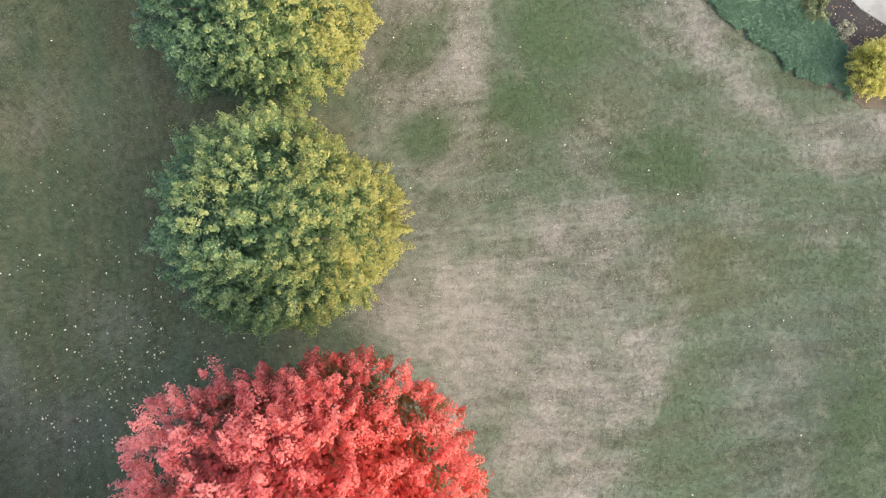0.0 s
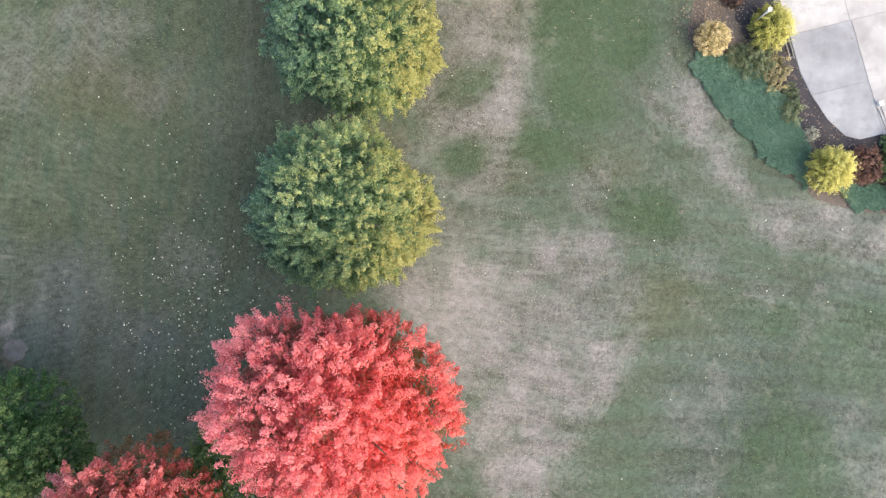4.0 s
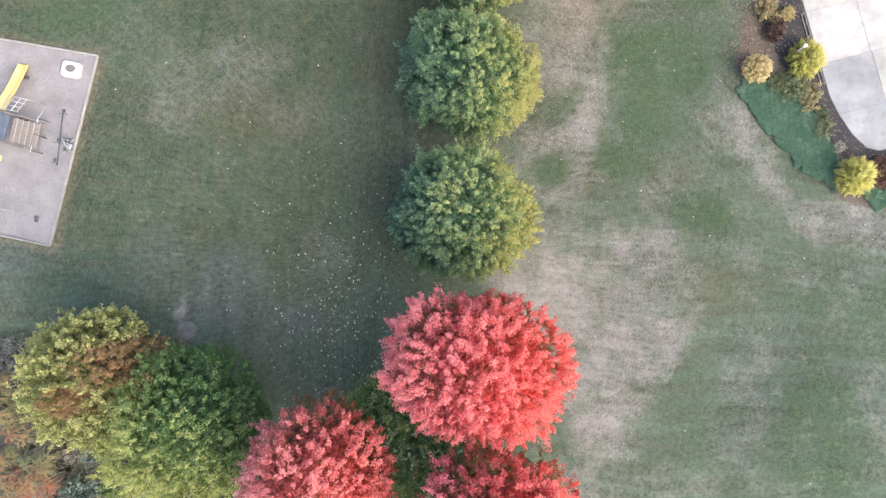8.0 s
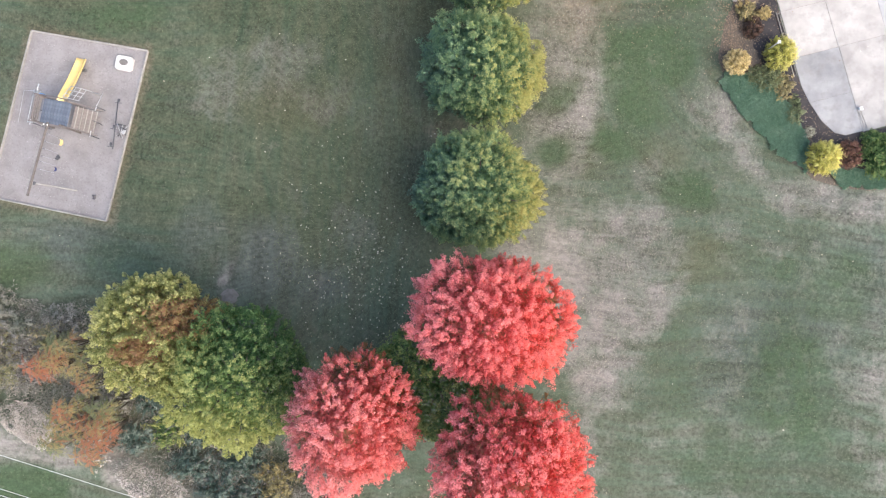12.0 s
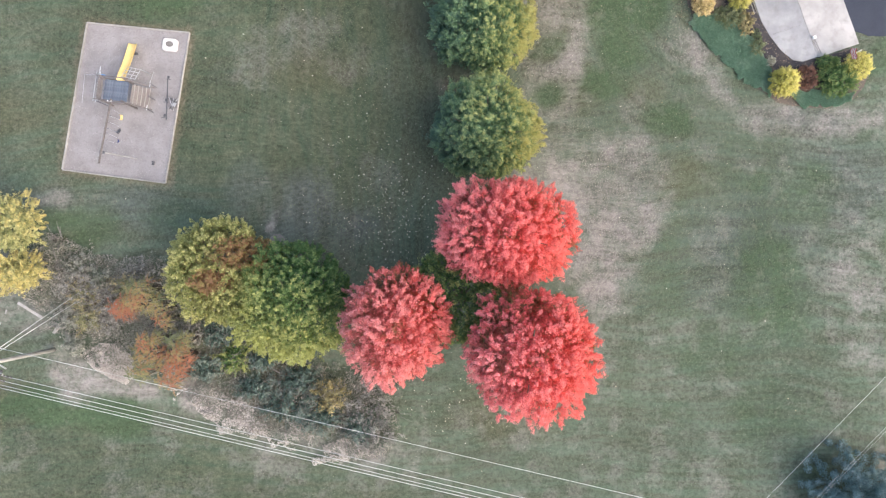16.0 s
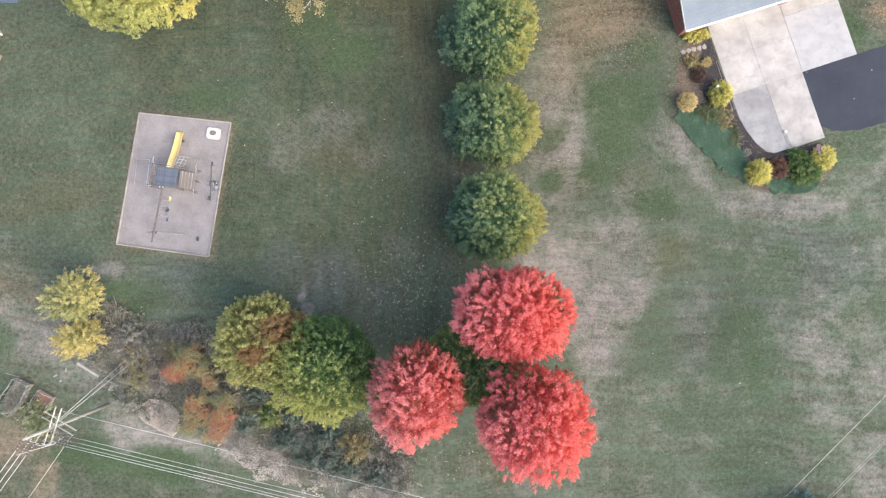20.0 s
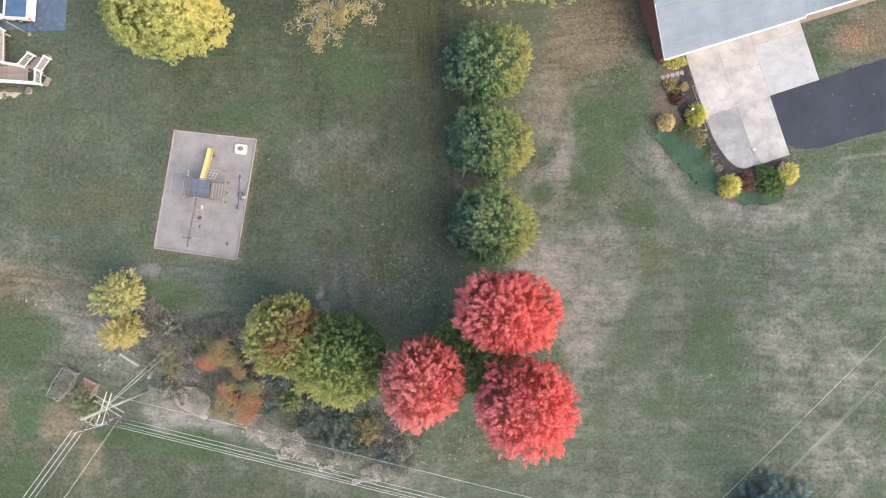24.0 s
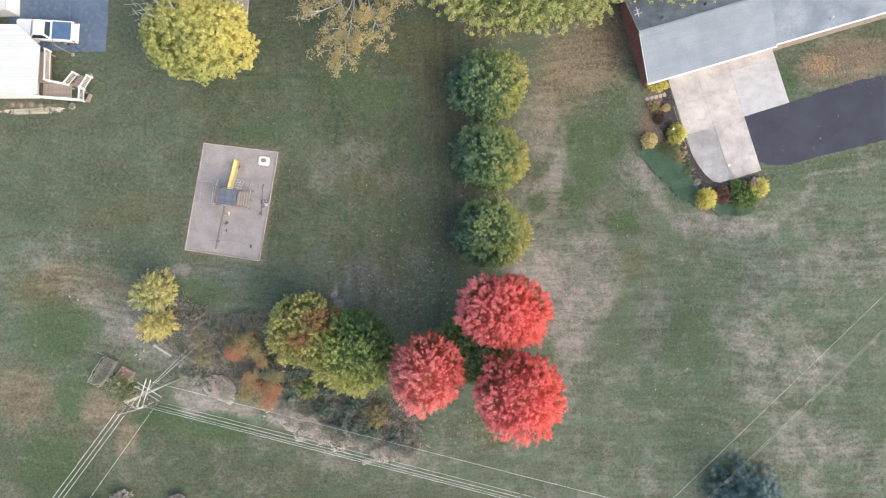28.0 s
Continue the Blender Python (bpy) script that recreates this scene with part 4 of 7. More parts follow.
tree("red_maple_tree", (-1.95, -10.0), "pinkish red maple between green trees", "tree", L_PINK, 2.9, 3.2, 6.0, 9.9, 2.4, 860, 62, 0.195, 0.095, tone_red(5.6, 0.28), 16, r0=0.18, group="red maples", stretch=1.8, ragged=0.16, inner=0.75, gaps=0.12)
tree("green_tree", (1.9, -8.5), "low dark green tree hidden among red maples", "tree", L_DARK, 3.3, 3.0, 2.8, 5.6, 0.5, 620, 44, 0.25, 0.12, tone_flat(0.4), 17, r0=0.1)
tree("green_tree", (-8.45, -8.75), "dense dark green tree, its lit lower side painted yellow-green", "tree", L_DARK, 3.68, 3.6, 3.4, 7.4, 0.8, 1250, 48, 0.2, 0.1, tone_lit_south, 18, ragged=0.15, inner=0.35)
tree("green_tree", (-12.95, -6.45), "yellow-green tree with one rust-brown branch", "tree", L_OLIVE, 3.15, 3.3, 3.4, 7.3, 0.8, 1050, 48, 0.2, 0.1, tone_rust, 19, ragged=0.15, inner=0.35)
tree("yellow_tree", (-22.1, 18.9), "large golden yellow tree with bare grey branches", "tree", L_YELLOW, 4.75, 3.5, 4.2, 7.6, 1.0, 1400, 40, 0.27, 0.13, lambda p, rnd, deep, rng: 0.62 + 0.085 * p[:, 0] + 0.05 * p[:, 1] + 0.16 * (rnd - 0.5) + 0.1 * deep + 0.5 * (fbm(p[:, 0] * 0.5, p[:, 1] * 0.5, 6, 3) - 0.5), 20, M_PALEBARK, 0.2, 10, 0.13, 0.6, stretch=1.0)
yellow = bpy.data.objects["yellow_tree"]
for k, (a, z) in enumerate(((150, 6.4), (165, 6.8), (135, 7.2), (158, 7.4), (118, 7.6))):
    d = Vector((math.cos(radians(a)), math.sin(radians(a)), 0))
    n = Vector((-d.y, d.x, 0))
    tube("bare_branch", [d * 1.6 + Vector((0, 0, z - 0.6)), d * 3.0 + n * 0.2 + Vector((0, 0, z)), d * 4.0 - n * 0.25 + Vector((0, 0, z + 0.2)), d * (4.7 + 0.15 * k) + n * 0.25 + Vector((0, 0, z + 0.1))], [0.045, 0.034, 0.024, 0.01], M_PALEBARK, yellow, "leafless pale grey branch", 6)
    for j in (0, 1):
        tube("bare_twig", [d * (3.4 + 0.7 * j) + Vector((0, 0, z + 0.1)), d * (4.2 + 0.6 * j) + n * (0.6 - 1.1 * j) + Vector((0, 0, z + 0.3))], [0.025, 0.01], M_PALEBARK, yellow, "", 5)


def half_bare_tree(at, label, seed):
    """A forking grey skeleton with leaves left in uneven clusters along the twigs."""
    rng = np.random.default_rng(seed)
    ob = thing("sparse_tree", (*at, 0), label, "tree")
    tube("trunk", [(0, 0, -0.1), (0.1, 0, 2.0), (0, 0.1, 4.2)], [0.2, 0.16, 0.1], M_PALEBARK, ob)
    twig_v, twig_f, tips = [], [], []

    def twig(a, b, r):
        mid = (a + b) / 2 + Vector(rng.normal(0, 0.08, 3)) * (b - a).length
        v, f = tube_arrays([a, mid, b], [r, r * 0.75, r * 0.4], 4)
        base = len(twig_v)
        twig_v.extend(v)
        twig_f.extend(tuple(i + base for i in q) for q in f)
        return mid

    for k in range(13):
        az = radians(k * 27.7 + rng.normal(0, 6))
        south = max(0.0, math.cos(az - radians(-88))) ** 12
        reach = 5.4 + 2.6 * south + 0.35 * math.cos(az) + rng.normal(0, 0.35)
        d, n = Vector((math.cos(az), math.sin(az), 0)), Vector((-math.sin(az), math.cos(az), 0))
        path = [Vector((0, 0, 2.4 + 0.12 * k))]
        for q in (0.25, 0.5, 0.75, 1.0):
            path.append(d * reach * q + n * rng.normal(0, 0.3) + Vector((0, 0, 2.4 + 0.12 * k + (2.6 - 0.08 * k) * q**0.8)))
        tube("limb", path, [0.055, 0.042, 0.032, 0.02, 0.01], M_PALEBARK, ob, "", 6)
        for j in range(15):
            q = rng.uniform(0.22, 1.0) * 4
            i = min(3, int(q))
            p = path[i].lerp(path[i + 1], q - i)
            turn = az + rng.choice((-1, 1)) * rng.uniform(0.4, 1.1)
            b = p + Vector((math.cos(turn), math.sin(turn), rng.uniform(-0.1, 0.5))) * rng.uniform(0.6, 1.3)
            m = twig(p, b, 0.028)
            for start in (m, b, b):
                e = start + Vector((math.cos(turn + rng.normal(0, 0.8)), math.sin(turn + rng.normal(0, 0.8)), rng.normal(0.1, 0.3))) * rng.uniform(0.3, 0.7)
                twig(start, e, 0.017)
                tips.append(e)
            tips.append(b)
    link_mesh("branchwork", raw("branchwork", twig_v, twig_f), M_PALEBARK, ob, "thin bare grey twigs")["kind"] = "stuff"
    tips = np.array([tuple(t) for t in tips])
    full = rng.random(len(tips)) ** 1.4 * np.clip(1.35 - 0.5 * np.clip(np.abs(tips[:, 0] - 0.6) - 1.9, 0, 2), 0.3, 1.3)
    reps = np.repeat(np.arange(len(tips)), (full * 76).astype(int))
    pos = tips[reps] + rng.normal(0, 0.17, (len(reps), 3))
    tone = 0.35 + 0.5 * rng.random(len(tips))[reps] + 0.25 * np.exp(-(tips[reps, 0] - 1.0) ** 2) - 0.25 + rng.normal(0, 0.1, len(reps))
    link_mesh("crown", leaf_mesh("crown", pos, rng.normal(0, 0.7, pos.shape) + [0, 0, 1.0], 0.15 * rng.uniform(0.7, 1.3, len(pos)), tone, rng), L_SPARSE, ob)


half_bare_tree((-8.4, 23.5), "half-bare tree with grey branches and brown-yellow leaves", 21)
tree("green_tree", (6.4, 27.0), "broad yellow-green tree beside the brick house", "tree", L_BROAD, 10.2, 8.5, 5.0, 11.0, 1.2, 2300, 35, 0.36, 0.16, tone_flat(0.68, 0.35, 0.25), 22, r0=0.32, limbs=12, ragged=0.2, inner=0.45, stretch=1.1)
tree("green_tree", (20.2, 26.6), "yellow-green tree overhanging the grey roof", "tree", L_BROAD, 5.0, 5.6, 7.2, 11.5, 4.0, 1100, 40, 0.3, 0.14, tone_flat(0.68, 0.35, 0.25), 23, r0=0.22, ragged=0.2, inner=0.4, stretch=1.1)
tree("young_tree", (-26.55, -3.5), "young pale yellow tree at the edge of the brush", "tree", L_GOLD, 1.65, 1.65, 2.6, 4.6, 0.5, 330, 44, 0.16, 0.1, lambda p, rnd, deep, rng: 0.42 + 0.12 * (p[:, 0] + p[:, 1]) + 0.25 * (rnd - 0.5) + 0.2 * deep, 24, r0=0.07, limbs=7, ragged=0.34, inner=0.4, stretch=2.5, gaps=0.14)
tree("young_tree", (-26.6, -6.5), "young golden yellow tree at the edge of the brush", "tree", L_GOLD, 1.5, 1.1, 1.9, 3.6, 0.4, 230, 44, 0.16, 0.1, tone_flat(0.8, 0.3, 0.2), 25, r0=0.06, limbs=7, ragged=0.34, inner=0.4, stretch=2.6, gaps=0.12)


def spruce(at, h, r, seed):
    rng = np.random.default_rng(seed)
    ob = thing("blue_spruce", (at[0], at[1], 0), "dense blue spruce standing under wires", "tree")
    tube("trunk", [(0, 0, -0.1), (0, 0, h * 0.5), (0, 0, h * 0.97)], [0.2, 0.12, 0.03], M_BARK, ob)
    pos, face, tone = [], [], []
    for k in range(120):
        s = (k + 0.5) / 120
        z, reach, a = 0.3 + s * (h - 0.5), r * (1 - s) ** 0.85 * rng.uniform(0.85, 1.1) + 0.15, k * 2.4 + rng.normal(0, 0.2)
        for q in np.arange(0.3, 1.01, 0.4 / (reach + 0.4)):
            n, fat = 120, 0.26 + 0.12 * rng.random()
            ball = rng.normal(size=(n, 3))
            ball /= np.linalg.norm(ball, axis=1, keepdims=True)
            ball[:, 2] = np.abs(ball[:, 2]) * 0.9 - 0.1
            side = rng.normal(0, 0.16 * reach * (1.1 - 0.6 * q))
            c = np.array([math.cos(a) * reach * q - math.sin(a) * side, math.sin(a) * reach * q + math.cos(a) * side, z - 0.25 * reach * q**2 + 0.12 * reach * q])
            pos.append(c + ball * fat * (rng.random(n) ** 0.35)[:, None] * [1, 1, 0.8])
            face.append(ball + [0, 0, 0.4] + rng.normal(0, 0.3, (n, 3)))
            # top light painted into the needles: upper faces of each tuft paler
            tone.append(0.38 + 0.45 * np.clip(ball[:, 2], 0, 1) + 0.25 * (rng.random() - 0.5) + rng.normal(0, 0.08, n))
        if k % 12 == 0:
            tube("branch", [(0, 0, z), (math.cos(a) * reach * 0.8, math.sin(a) * reach * 0.8, z - 0.08 * reach)], [0.04, 0.01], M_BARK, ob, sides=5)
    pos = np.concatenate(pos)
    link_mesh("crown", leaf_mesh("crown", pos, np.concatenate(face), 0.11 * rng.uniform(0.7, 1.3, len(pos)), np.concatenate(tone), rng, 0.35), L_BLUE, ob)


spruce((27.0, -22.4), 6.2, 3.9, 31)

M_PATHSTONE = surface("path_stone", (0.33, 0.295, 0.275), (0.42, 0.38, 0.36), 3.0, 18.0, (0.27, 0.24, 0.22), 0.9)
# ---- planting bed ----
shrub("rounded_shrub", (18.55, 10.6), "clipped tan-yellow rounded shrub in the mulch", L_TAN, 0.68, 0.68, 1.0, 170, 60, 0.13, 0.05, tone_flat(0.62), 41)
shrub("rounded_shrub", (21.0, 11.2), "bright yellow-green rounded shrub beside a lamp", L_LIME, 0.8, 0.84, 1.2, 220, 60, 0.13, 0.05, lambda p, rnd, deep, rng: 0.5 + 0.35 * p[:, 0] + 0.3 * (rnd - 0.5) + 0.2 * deep, 42, stretch=2.2)
shrub("rounded_shrub", (23.7, 5.2), "bright yellow rounded shrub at the bed's edge", L_LIME, 0.82, 0.88, 1.3, 240, 60, 0.13, 0.05, lambda p, rnd, deep, rng: 0.68 + 0.25 * p[:, 0] + 0.3 * (rnd - 0.5) + 0.2 * deep, 43, stretch=2.2)
shrub("rounded_shrub", (28.6, 6.2), "bright yellow rounded shrub behind a flag", L_LIME, 0.82, 0.86, 1.2, 220, 60, 0.14, 0.05, tone_flat(0.72), 44)
shrub("spreading_shrub", (27.3, 5.3), "dark green spreading evergreen below a flag", L_DARK, 1.15, 0.9, 0.9, 150, 36, 0.2, 0.1, tone_flat(0.32), 45, stretch=2.0)
shrub("spreading_shrub", (26.8, 6.5), "small dark green shrub beside the concrete", L_DARK, 0.7, 0.45, 0.6, 70, 32, 0.16, 0.08, tone_flat(0.3), 46)
shrub("spreading_shrub", (25.3, 5.55), "reddish brown barberry shrub in dark mulch", L_RUST, 0.68, 0.72, 0.7, 110, 34, 0.17, 0.075, tone_flat(0.6), 47)
shrub("spreading_shrub", (20.35, 9.9), "olive green shrub between yellow shrubs", L_GARDEN, 1.0, 0.65, 0.5, 130, 34, 0.16, 0.1, tone_flat(0.45, 0.5), 48, aspect=0.25, ragged=0.25)
shrub("spreading_shrub", (21.5, 9.4), "olive and brown fading perennials beside the concrete", L_SPARSE, 0.45, 0.65, 0.4, 70, 30, 0.16, 0.08, tone_flat(0.3, 0.7), 49, ragged=0.3)
shrub("spreading_shrub", (19.2, 13.75), "yellow-brown fading perennials near stepping stones", L_SPARSE, 0.65, 0.5, 0.45, 60, 30, 0.16, 0.08, tone_flat(0.35, 0.7), 50, ragged=0.3)
shrub("spreading_shrub", (19.5, 12.75), "dark red-brown shrub in the mulch", L_RUST, 0.45, 0.6, 0.6, 70, 30, 0.14, 0.07, tone_flat(0.1), 51)
shrub("spreading_shrub", (19.35, 15.75), "bright yellow shrub against the brick corner", L_LIME, 0.95, 0.45, 0.7, 90, 34, 0.16, 0.08, tone_flat(0.7), 52)
shrub("spreading_shrub", (22.2, 8.0), "olive ground plants along the bed", L_GARDEN, 0.42, 0.8, 0.3, 70, 30, 0.13, 0.1, tone_flat(0.5, 0.6), 53, aspect=0.25, ragged=0.3)


def stuff_in(name, poly, count, seed, leaves, size, tone, height, label, category, aspect=0.4, flat=0.5, ragged=0.0):
    """Countless blades or leaves over a stretch of the plan, as one object."""
    rng = np.random.default_rng(seed)
    xs, ys = [p[0] for p in poly], [p[1] for p in poly]
    x, y = rng.uniform(min(xs), max(xs), count * 3), rng.uniform(min(ys), max(ys), count * 3)
    soft = fbm(x * 0.9, y * 0.9, seed + 3, 4) + rng.normal(0, 0.06, len(x)) > ragged
    keep = np.flatnonzero(inside(x, y, poly) & soft)[:count]
    x, y = x[keep], y[keep]
    z = height * (0.35 + 0.65 * fbm(x * 2.2, y * 2.2, seed, 3)) * rng.uniform(0.4, 1.0, len(x)) + 0.025
    face = rng.normal(0, 1, (len(x), 3)) + np.array([0, 0, 1 / max(flat, 0.05)])
    me = leaf_mesh(name, np.stack([x, y, z], 1), face, size * rng.uniform(0.6, 1.4, len(x)), tone(x, y, rng), rng, aspect)
    return tagged(link_mesh(name, me, leaves), label, category, kind="stuff")


cover_west = [(18.0, 10.1), (19.3, 10.1), (20.8, 9.4), (22.0, 8.4), (22.6, 7.2), (23.1, 6.0), (22.9, 4.3), (22.0, 4.95), (20.3, 6.5), (18.8, 8.0), (17.9, 9.3)]
cover_south = [(24.2, 4.6), (25.0, 4.7), (26.3, 4.7), (27.5, 4.3), (28.7, 4.6), (28.0, 3.9), (26.8, 3.6), (25.0, 3.7)]
for k, poly in enumerate((cover_west, cover_south)):
    stuff_in("groundcover", worn_edge(poly, 0.25, 0.12, 12), (24000, 6500)[k], 60 + k, L_TEAL, 0.19, lambda x, y, rng: 0.25 + 0.9 * (fbm(x * 1.3, y * 1.3, 71, 3) - 0.3) + rng.normal(0, 0.08, len(x)), 0.16, "blue-green grassy groundcover in the planting bed", "groundcover", 0.17, 0.45)
stuff_in("bed_litter", bed, 1900, 64, L_BROWN, 0.07, lambda x, y, rng: rng.random(len(x)) * 0.9, 0.03, "small fallen leaves on the mulch", "leaf litter", 0.6, 0.2)

for k, (x, y) in enumerate(((18.5, 14.55), (18.92, 14.66), (19.32, 14.75), (19.72, 14.86), (20.1, 14.95))):
    bm = slab_bm([(0.2 * math.cos(a) * (1 + 0.18 * math.sin(3 * a + k)), 0.18 * math.sin(a) * (1 + 0.15 * math.cos(4 * a + k))) for a in np.linspace(0, 2 * math.pi, 12, endpoint=False)], -0.03, 0.05, 0.02)
    tagged(part("stepping_stone", bm, M_PATHSTONE, None, m=pose(x, y, 0, 0, 0, 30 * k)), "flat pale stepping stone in the bed", "stepping stone", "stepping stones")

lamp_post = thing("garden_lamp", (20.32, 11.42, 0), "grey post lamp with white lantern by a yellow shrub", "lamp")
tube("post", [(0, 0, -0.05), (0, 0, 1.6)], 0.035, M_METAL, lamp_post, "grey metal post")
box("lantern", (0.14, 0.14, 0.16), (0, 0, 1.63), M_WHITE, lamp_post, "small white lantern", bevel=0.05)
box("cap", (0.17, 0.17, 0.03), (0, 0, 1.72), M_WHITE, lamp_post, bevel=0.015)

flag = thing("flag_pole", (27.35, 6.4, 0), "small striped flag on a slanting white pole", "flag")
tube("pole", [(0, 0, -0.05), (0.55, 0.32, 1.35), (0.75, 0.45, 1.75)], 0.018, M_WHITE, flag)
for k in range(7):
    v = [(0.12 + 0.03 * math.sin(i * 1.1), 0.11 + i * 0.10 - k * 0.028, 1.05 + 0.075 * k + 0.04 * math.sin(i)) for i in range(8)]
    w = [(x + 0.02, y - 0.028, z + 0.075) for x, y, z in v]
    off = Vector((0.3, -0.05, 0.1))
    link_mesh("stripe", raw("stripe", [Vector(p) + off for p in v + w], [(i, i + 1, i + 9, i + 8) for i in range(7)]), M_RED if k % 2 == 0 else M_WHITE, flag)
box("canton", (0.06, 0.3, 0.28), (0.5, 0.42, 1.38), M_NAVY, flag, "dark blue corner of the flag", (0, -15, 0), 0.005)

white_box = thing("utility_cover", (26.04, 8.3, 0.04), "small white box standing on the concrete", "box", rz=17)
box("body", (0.2, 0.18, 0.16), (0, 0, 0.08), M_WHITE, white_box, bevel=0.03)
box("lid", (0.22, 0.2, 0.03), (0, 0, 0.175), M_WHITE, white_box, bevel=0.012)
for off in (-0.07, 0.07):
    bar("pipe", (off - 0.02, -0.12, 0.03), (off + 0.08, -1.2, 0.03), 0.03, 0.03, M_TIMBER, white_box, "thin pale pipe")
shrub("spreading_shrub", (23.1, 6.75), "small pale grey-green flowering plant in mulch", L_PALEGRASS, 0.28, 0.3, 0.3, 40, 22, 0.1, 0.06, tone_flat(0.2, 0.6), 54, aspect=0.35, ragged=0.3)
shrub("spreading_shrub", (20.2, 13.7), "small mustard yellow perennial beside the concrete", L_SPARSE, 0.3, 0.3, 0.35, 40, 24, 0.11, 0.07, tone_flat(0.7, 0.4), 55)
edging = thing("edging_rail", (0, 0, 0), "thin white edging rails along the concrete", "edging")
for off in (-0.1, -0.28):
    bar("rail", (*yard(off, 2.6), 0.07), (*yard(off, 6.6), 0.07), 0.035, 0.05, M_TIMBER, edging)
for v in (2.7, 3.9, 5.2, 6.5):
    box("peg", (0.05, 0.05, 0.14), (*yard(-0.19, v), 0.03), M_TIMBER, edging)

# ---- playground ----
TL, TR, BR, BL = PLAY
tagged(part("play_area", slab_bm([TL, TR, BR, BL], -0.1, 0.04, 0.01), M_CHIPS, None), "pinkish grey gravel playground floor inside a timber border", "playground floor", kind="structure")
border = thing("timber_border", (0, 0, 0), "weathered timber border round the playground", "border")
for a, b in ((TL, TR), (TR, BR), (BR, BL), (BL, TL)):
    a, b = Vector((*a, 0.08)), Vector((*b, 0.08))
    n = round((b - a).length / 2.4)
    for k in range(n):
        d = (b - a) / n
        bar("timber", a + d * k + d.normalized() * 0.01, a + d * (k + 1) - d.normalized() * 0.01, 0.09, 0.16, M_TIMBER, border, bevel=0.02)
stuff_in("play_chips", [TL, TR, BR, BL], 12000, 66, L_GRAVEL, 0.05, lambda x, y, rng: rng.random(len(x)), 0.02, "loose gravel and chips on the play area", "gravel", 0.6, 0.15)

T = -8.0  # the set's turn
SET = Matrix.Translation((-20.55, 5.35, 0.04)) @ Matrix.Rotation(radians(T), 4, "Z")
play = thing("play_set", (-20.55, 5.35, 0.04), "wooden play set with yellow slide, ramp and swings", "play set", rz=T)
X0, X1, Y0, Y1, ZP = -0.85, 0.75, -0.72, 0.72, 1.35
for x in (X0, X1):
    for y in (Y0, Y1):
        box("post", (0.1, 0.1, 2.0), (x, y, 1.0), M_DARKWOOD, play)
for k in range(9):
    box("deck_plank", (0.165, 1.42, 0.035), (X0 + 0.1 + k * 0.178, 0, ZP), M_BLUEDECK, play, bevel=0.006)
for y in (Y0 - 0.06, Y1 + 0.06):
    bar("rail", (X0 - 0.3, y, ZP + 0.55), (X1 + 0.15, y, ZP + 0.55), 0.05, 0.1, M_DARKWOOD, play)
    bar("joist", (X0 - 0.1, y, ZP - 0.09), (X1 + 0.1, y, ZP - 0.09), 0.04, 0.14, M_DARKWOOD, play)
for k in range(4):
    bar("slat", (X0 - 0.07, -0.7, ZP + 0.15 + 0.15 * k), (X0 - 0.07, 0.7, ZP + 0.15 + 0.15 * k), 0.03, 0.09, M_DARKWOOD, play)
# slide
s_a, s_b = Vector((0.2, 0.74, ZP)), Vector((0.0, 3.62, 0.12))
sdir = (s_b - s_a).normalized()
sside = Vector((0, 0, 1)).cross(sdir).normalized()
prof = [(-0.27, 0.14), (-0.24, 0.14), (-0.19, 0.0), (0.19, 0.0), (0.24, 0.14), (0.27, 0.14), (0.22, -0.04), (-0.22, -0.04)]
sv, sf = [], []
for i in range(13):
    q = i / 12
    p = s_a.lerp(s_b, q) + Vector((0, 0, 0.03 * math.sin(q * 9.4) * (1 - q) - 0.08 * math.sin(math.pi * q) * q))
    sv += [p + sside * a + Vector((0, 0, b)) for a, b in prof]
for i in range(12):
    sf += [(i * 8 + k, i * 8 + (k + 1) % 8, i * 8 + 8 + (k + 1) % 8, i * 8 + 8 + k) for k in range(8)]
sf += [tuple(range(8))[::-1], tuple(range(96, 104))]
link_mesh("slide", raw("slide", sv, sf), M_YELLOW, play, "yellow plastic wavy slide", smooth=True)
# ramp with rungs to the east
for k in range(7):
    box("ramp_plank", (1.2, 0.176, 0.025), (1.32, -0.57 + k * 0.18, 0.78), M_DARKWOOD, play, rot=(0, 42, 0), bevel=0.006)
for k in range(5):
    q = 0.15 + 0.85 * k / 4
    bar("rung", (0.9 + 0.85 * q, -0.66, 1.24 - 0.78 * q), (0.9 + 0.85 * q, 0.66, 1.24 - 0.78 * q), 0.05, 0.05, M_TIMBER, play)
for x0, x1, z in ((-1.0, -0.75, ZP), (1.9, 1.95, 0.55)):
    for y in (-0.85, 0.0, 0.85):
        tube("rail_post", [(x0, y, 0), (x1 - 0.3 if x0 < 0 else x1, y, z + 0.5)], 0.025, M_DARKMETAL, play, sides=6)
for y0, y1, x, z in ((-1.0, 1.0, -1.0, ZP + 0.5), (-0.9, 1.0, -1.2, ZP + 0.45), (-0.95, -0.6, 1.95, 1.0), (0.6, 0.95, 1.95, 1.0)):
    tube("hand_rail", [(x, y0, z), (x, y1, z)], 0.025, M_METAL, play, sides=6)
for y in (-0.85, 0.85):
    tube("hand_rail", [(-1.2, y, ZP + 0.45), (-0.8, y, ZP + 0.6)], 0.028, M_METAL, play, sides=6)
for y in (-0.74, 0.74):
    bar("ramp_rail", (0.75, y, ZP + 0.35), (1.95, y, 0.3), 0.05, 0.09, M_DARKWOOD, play)
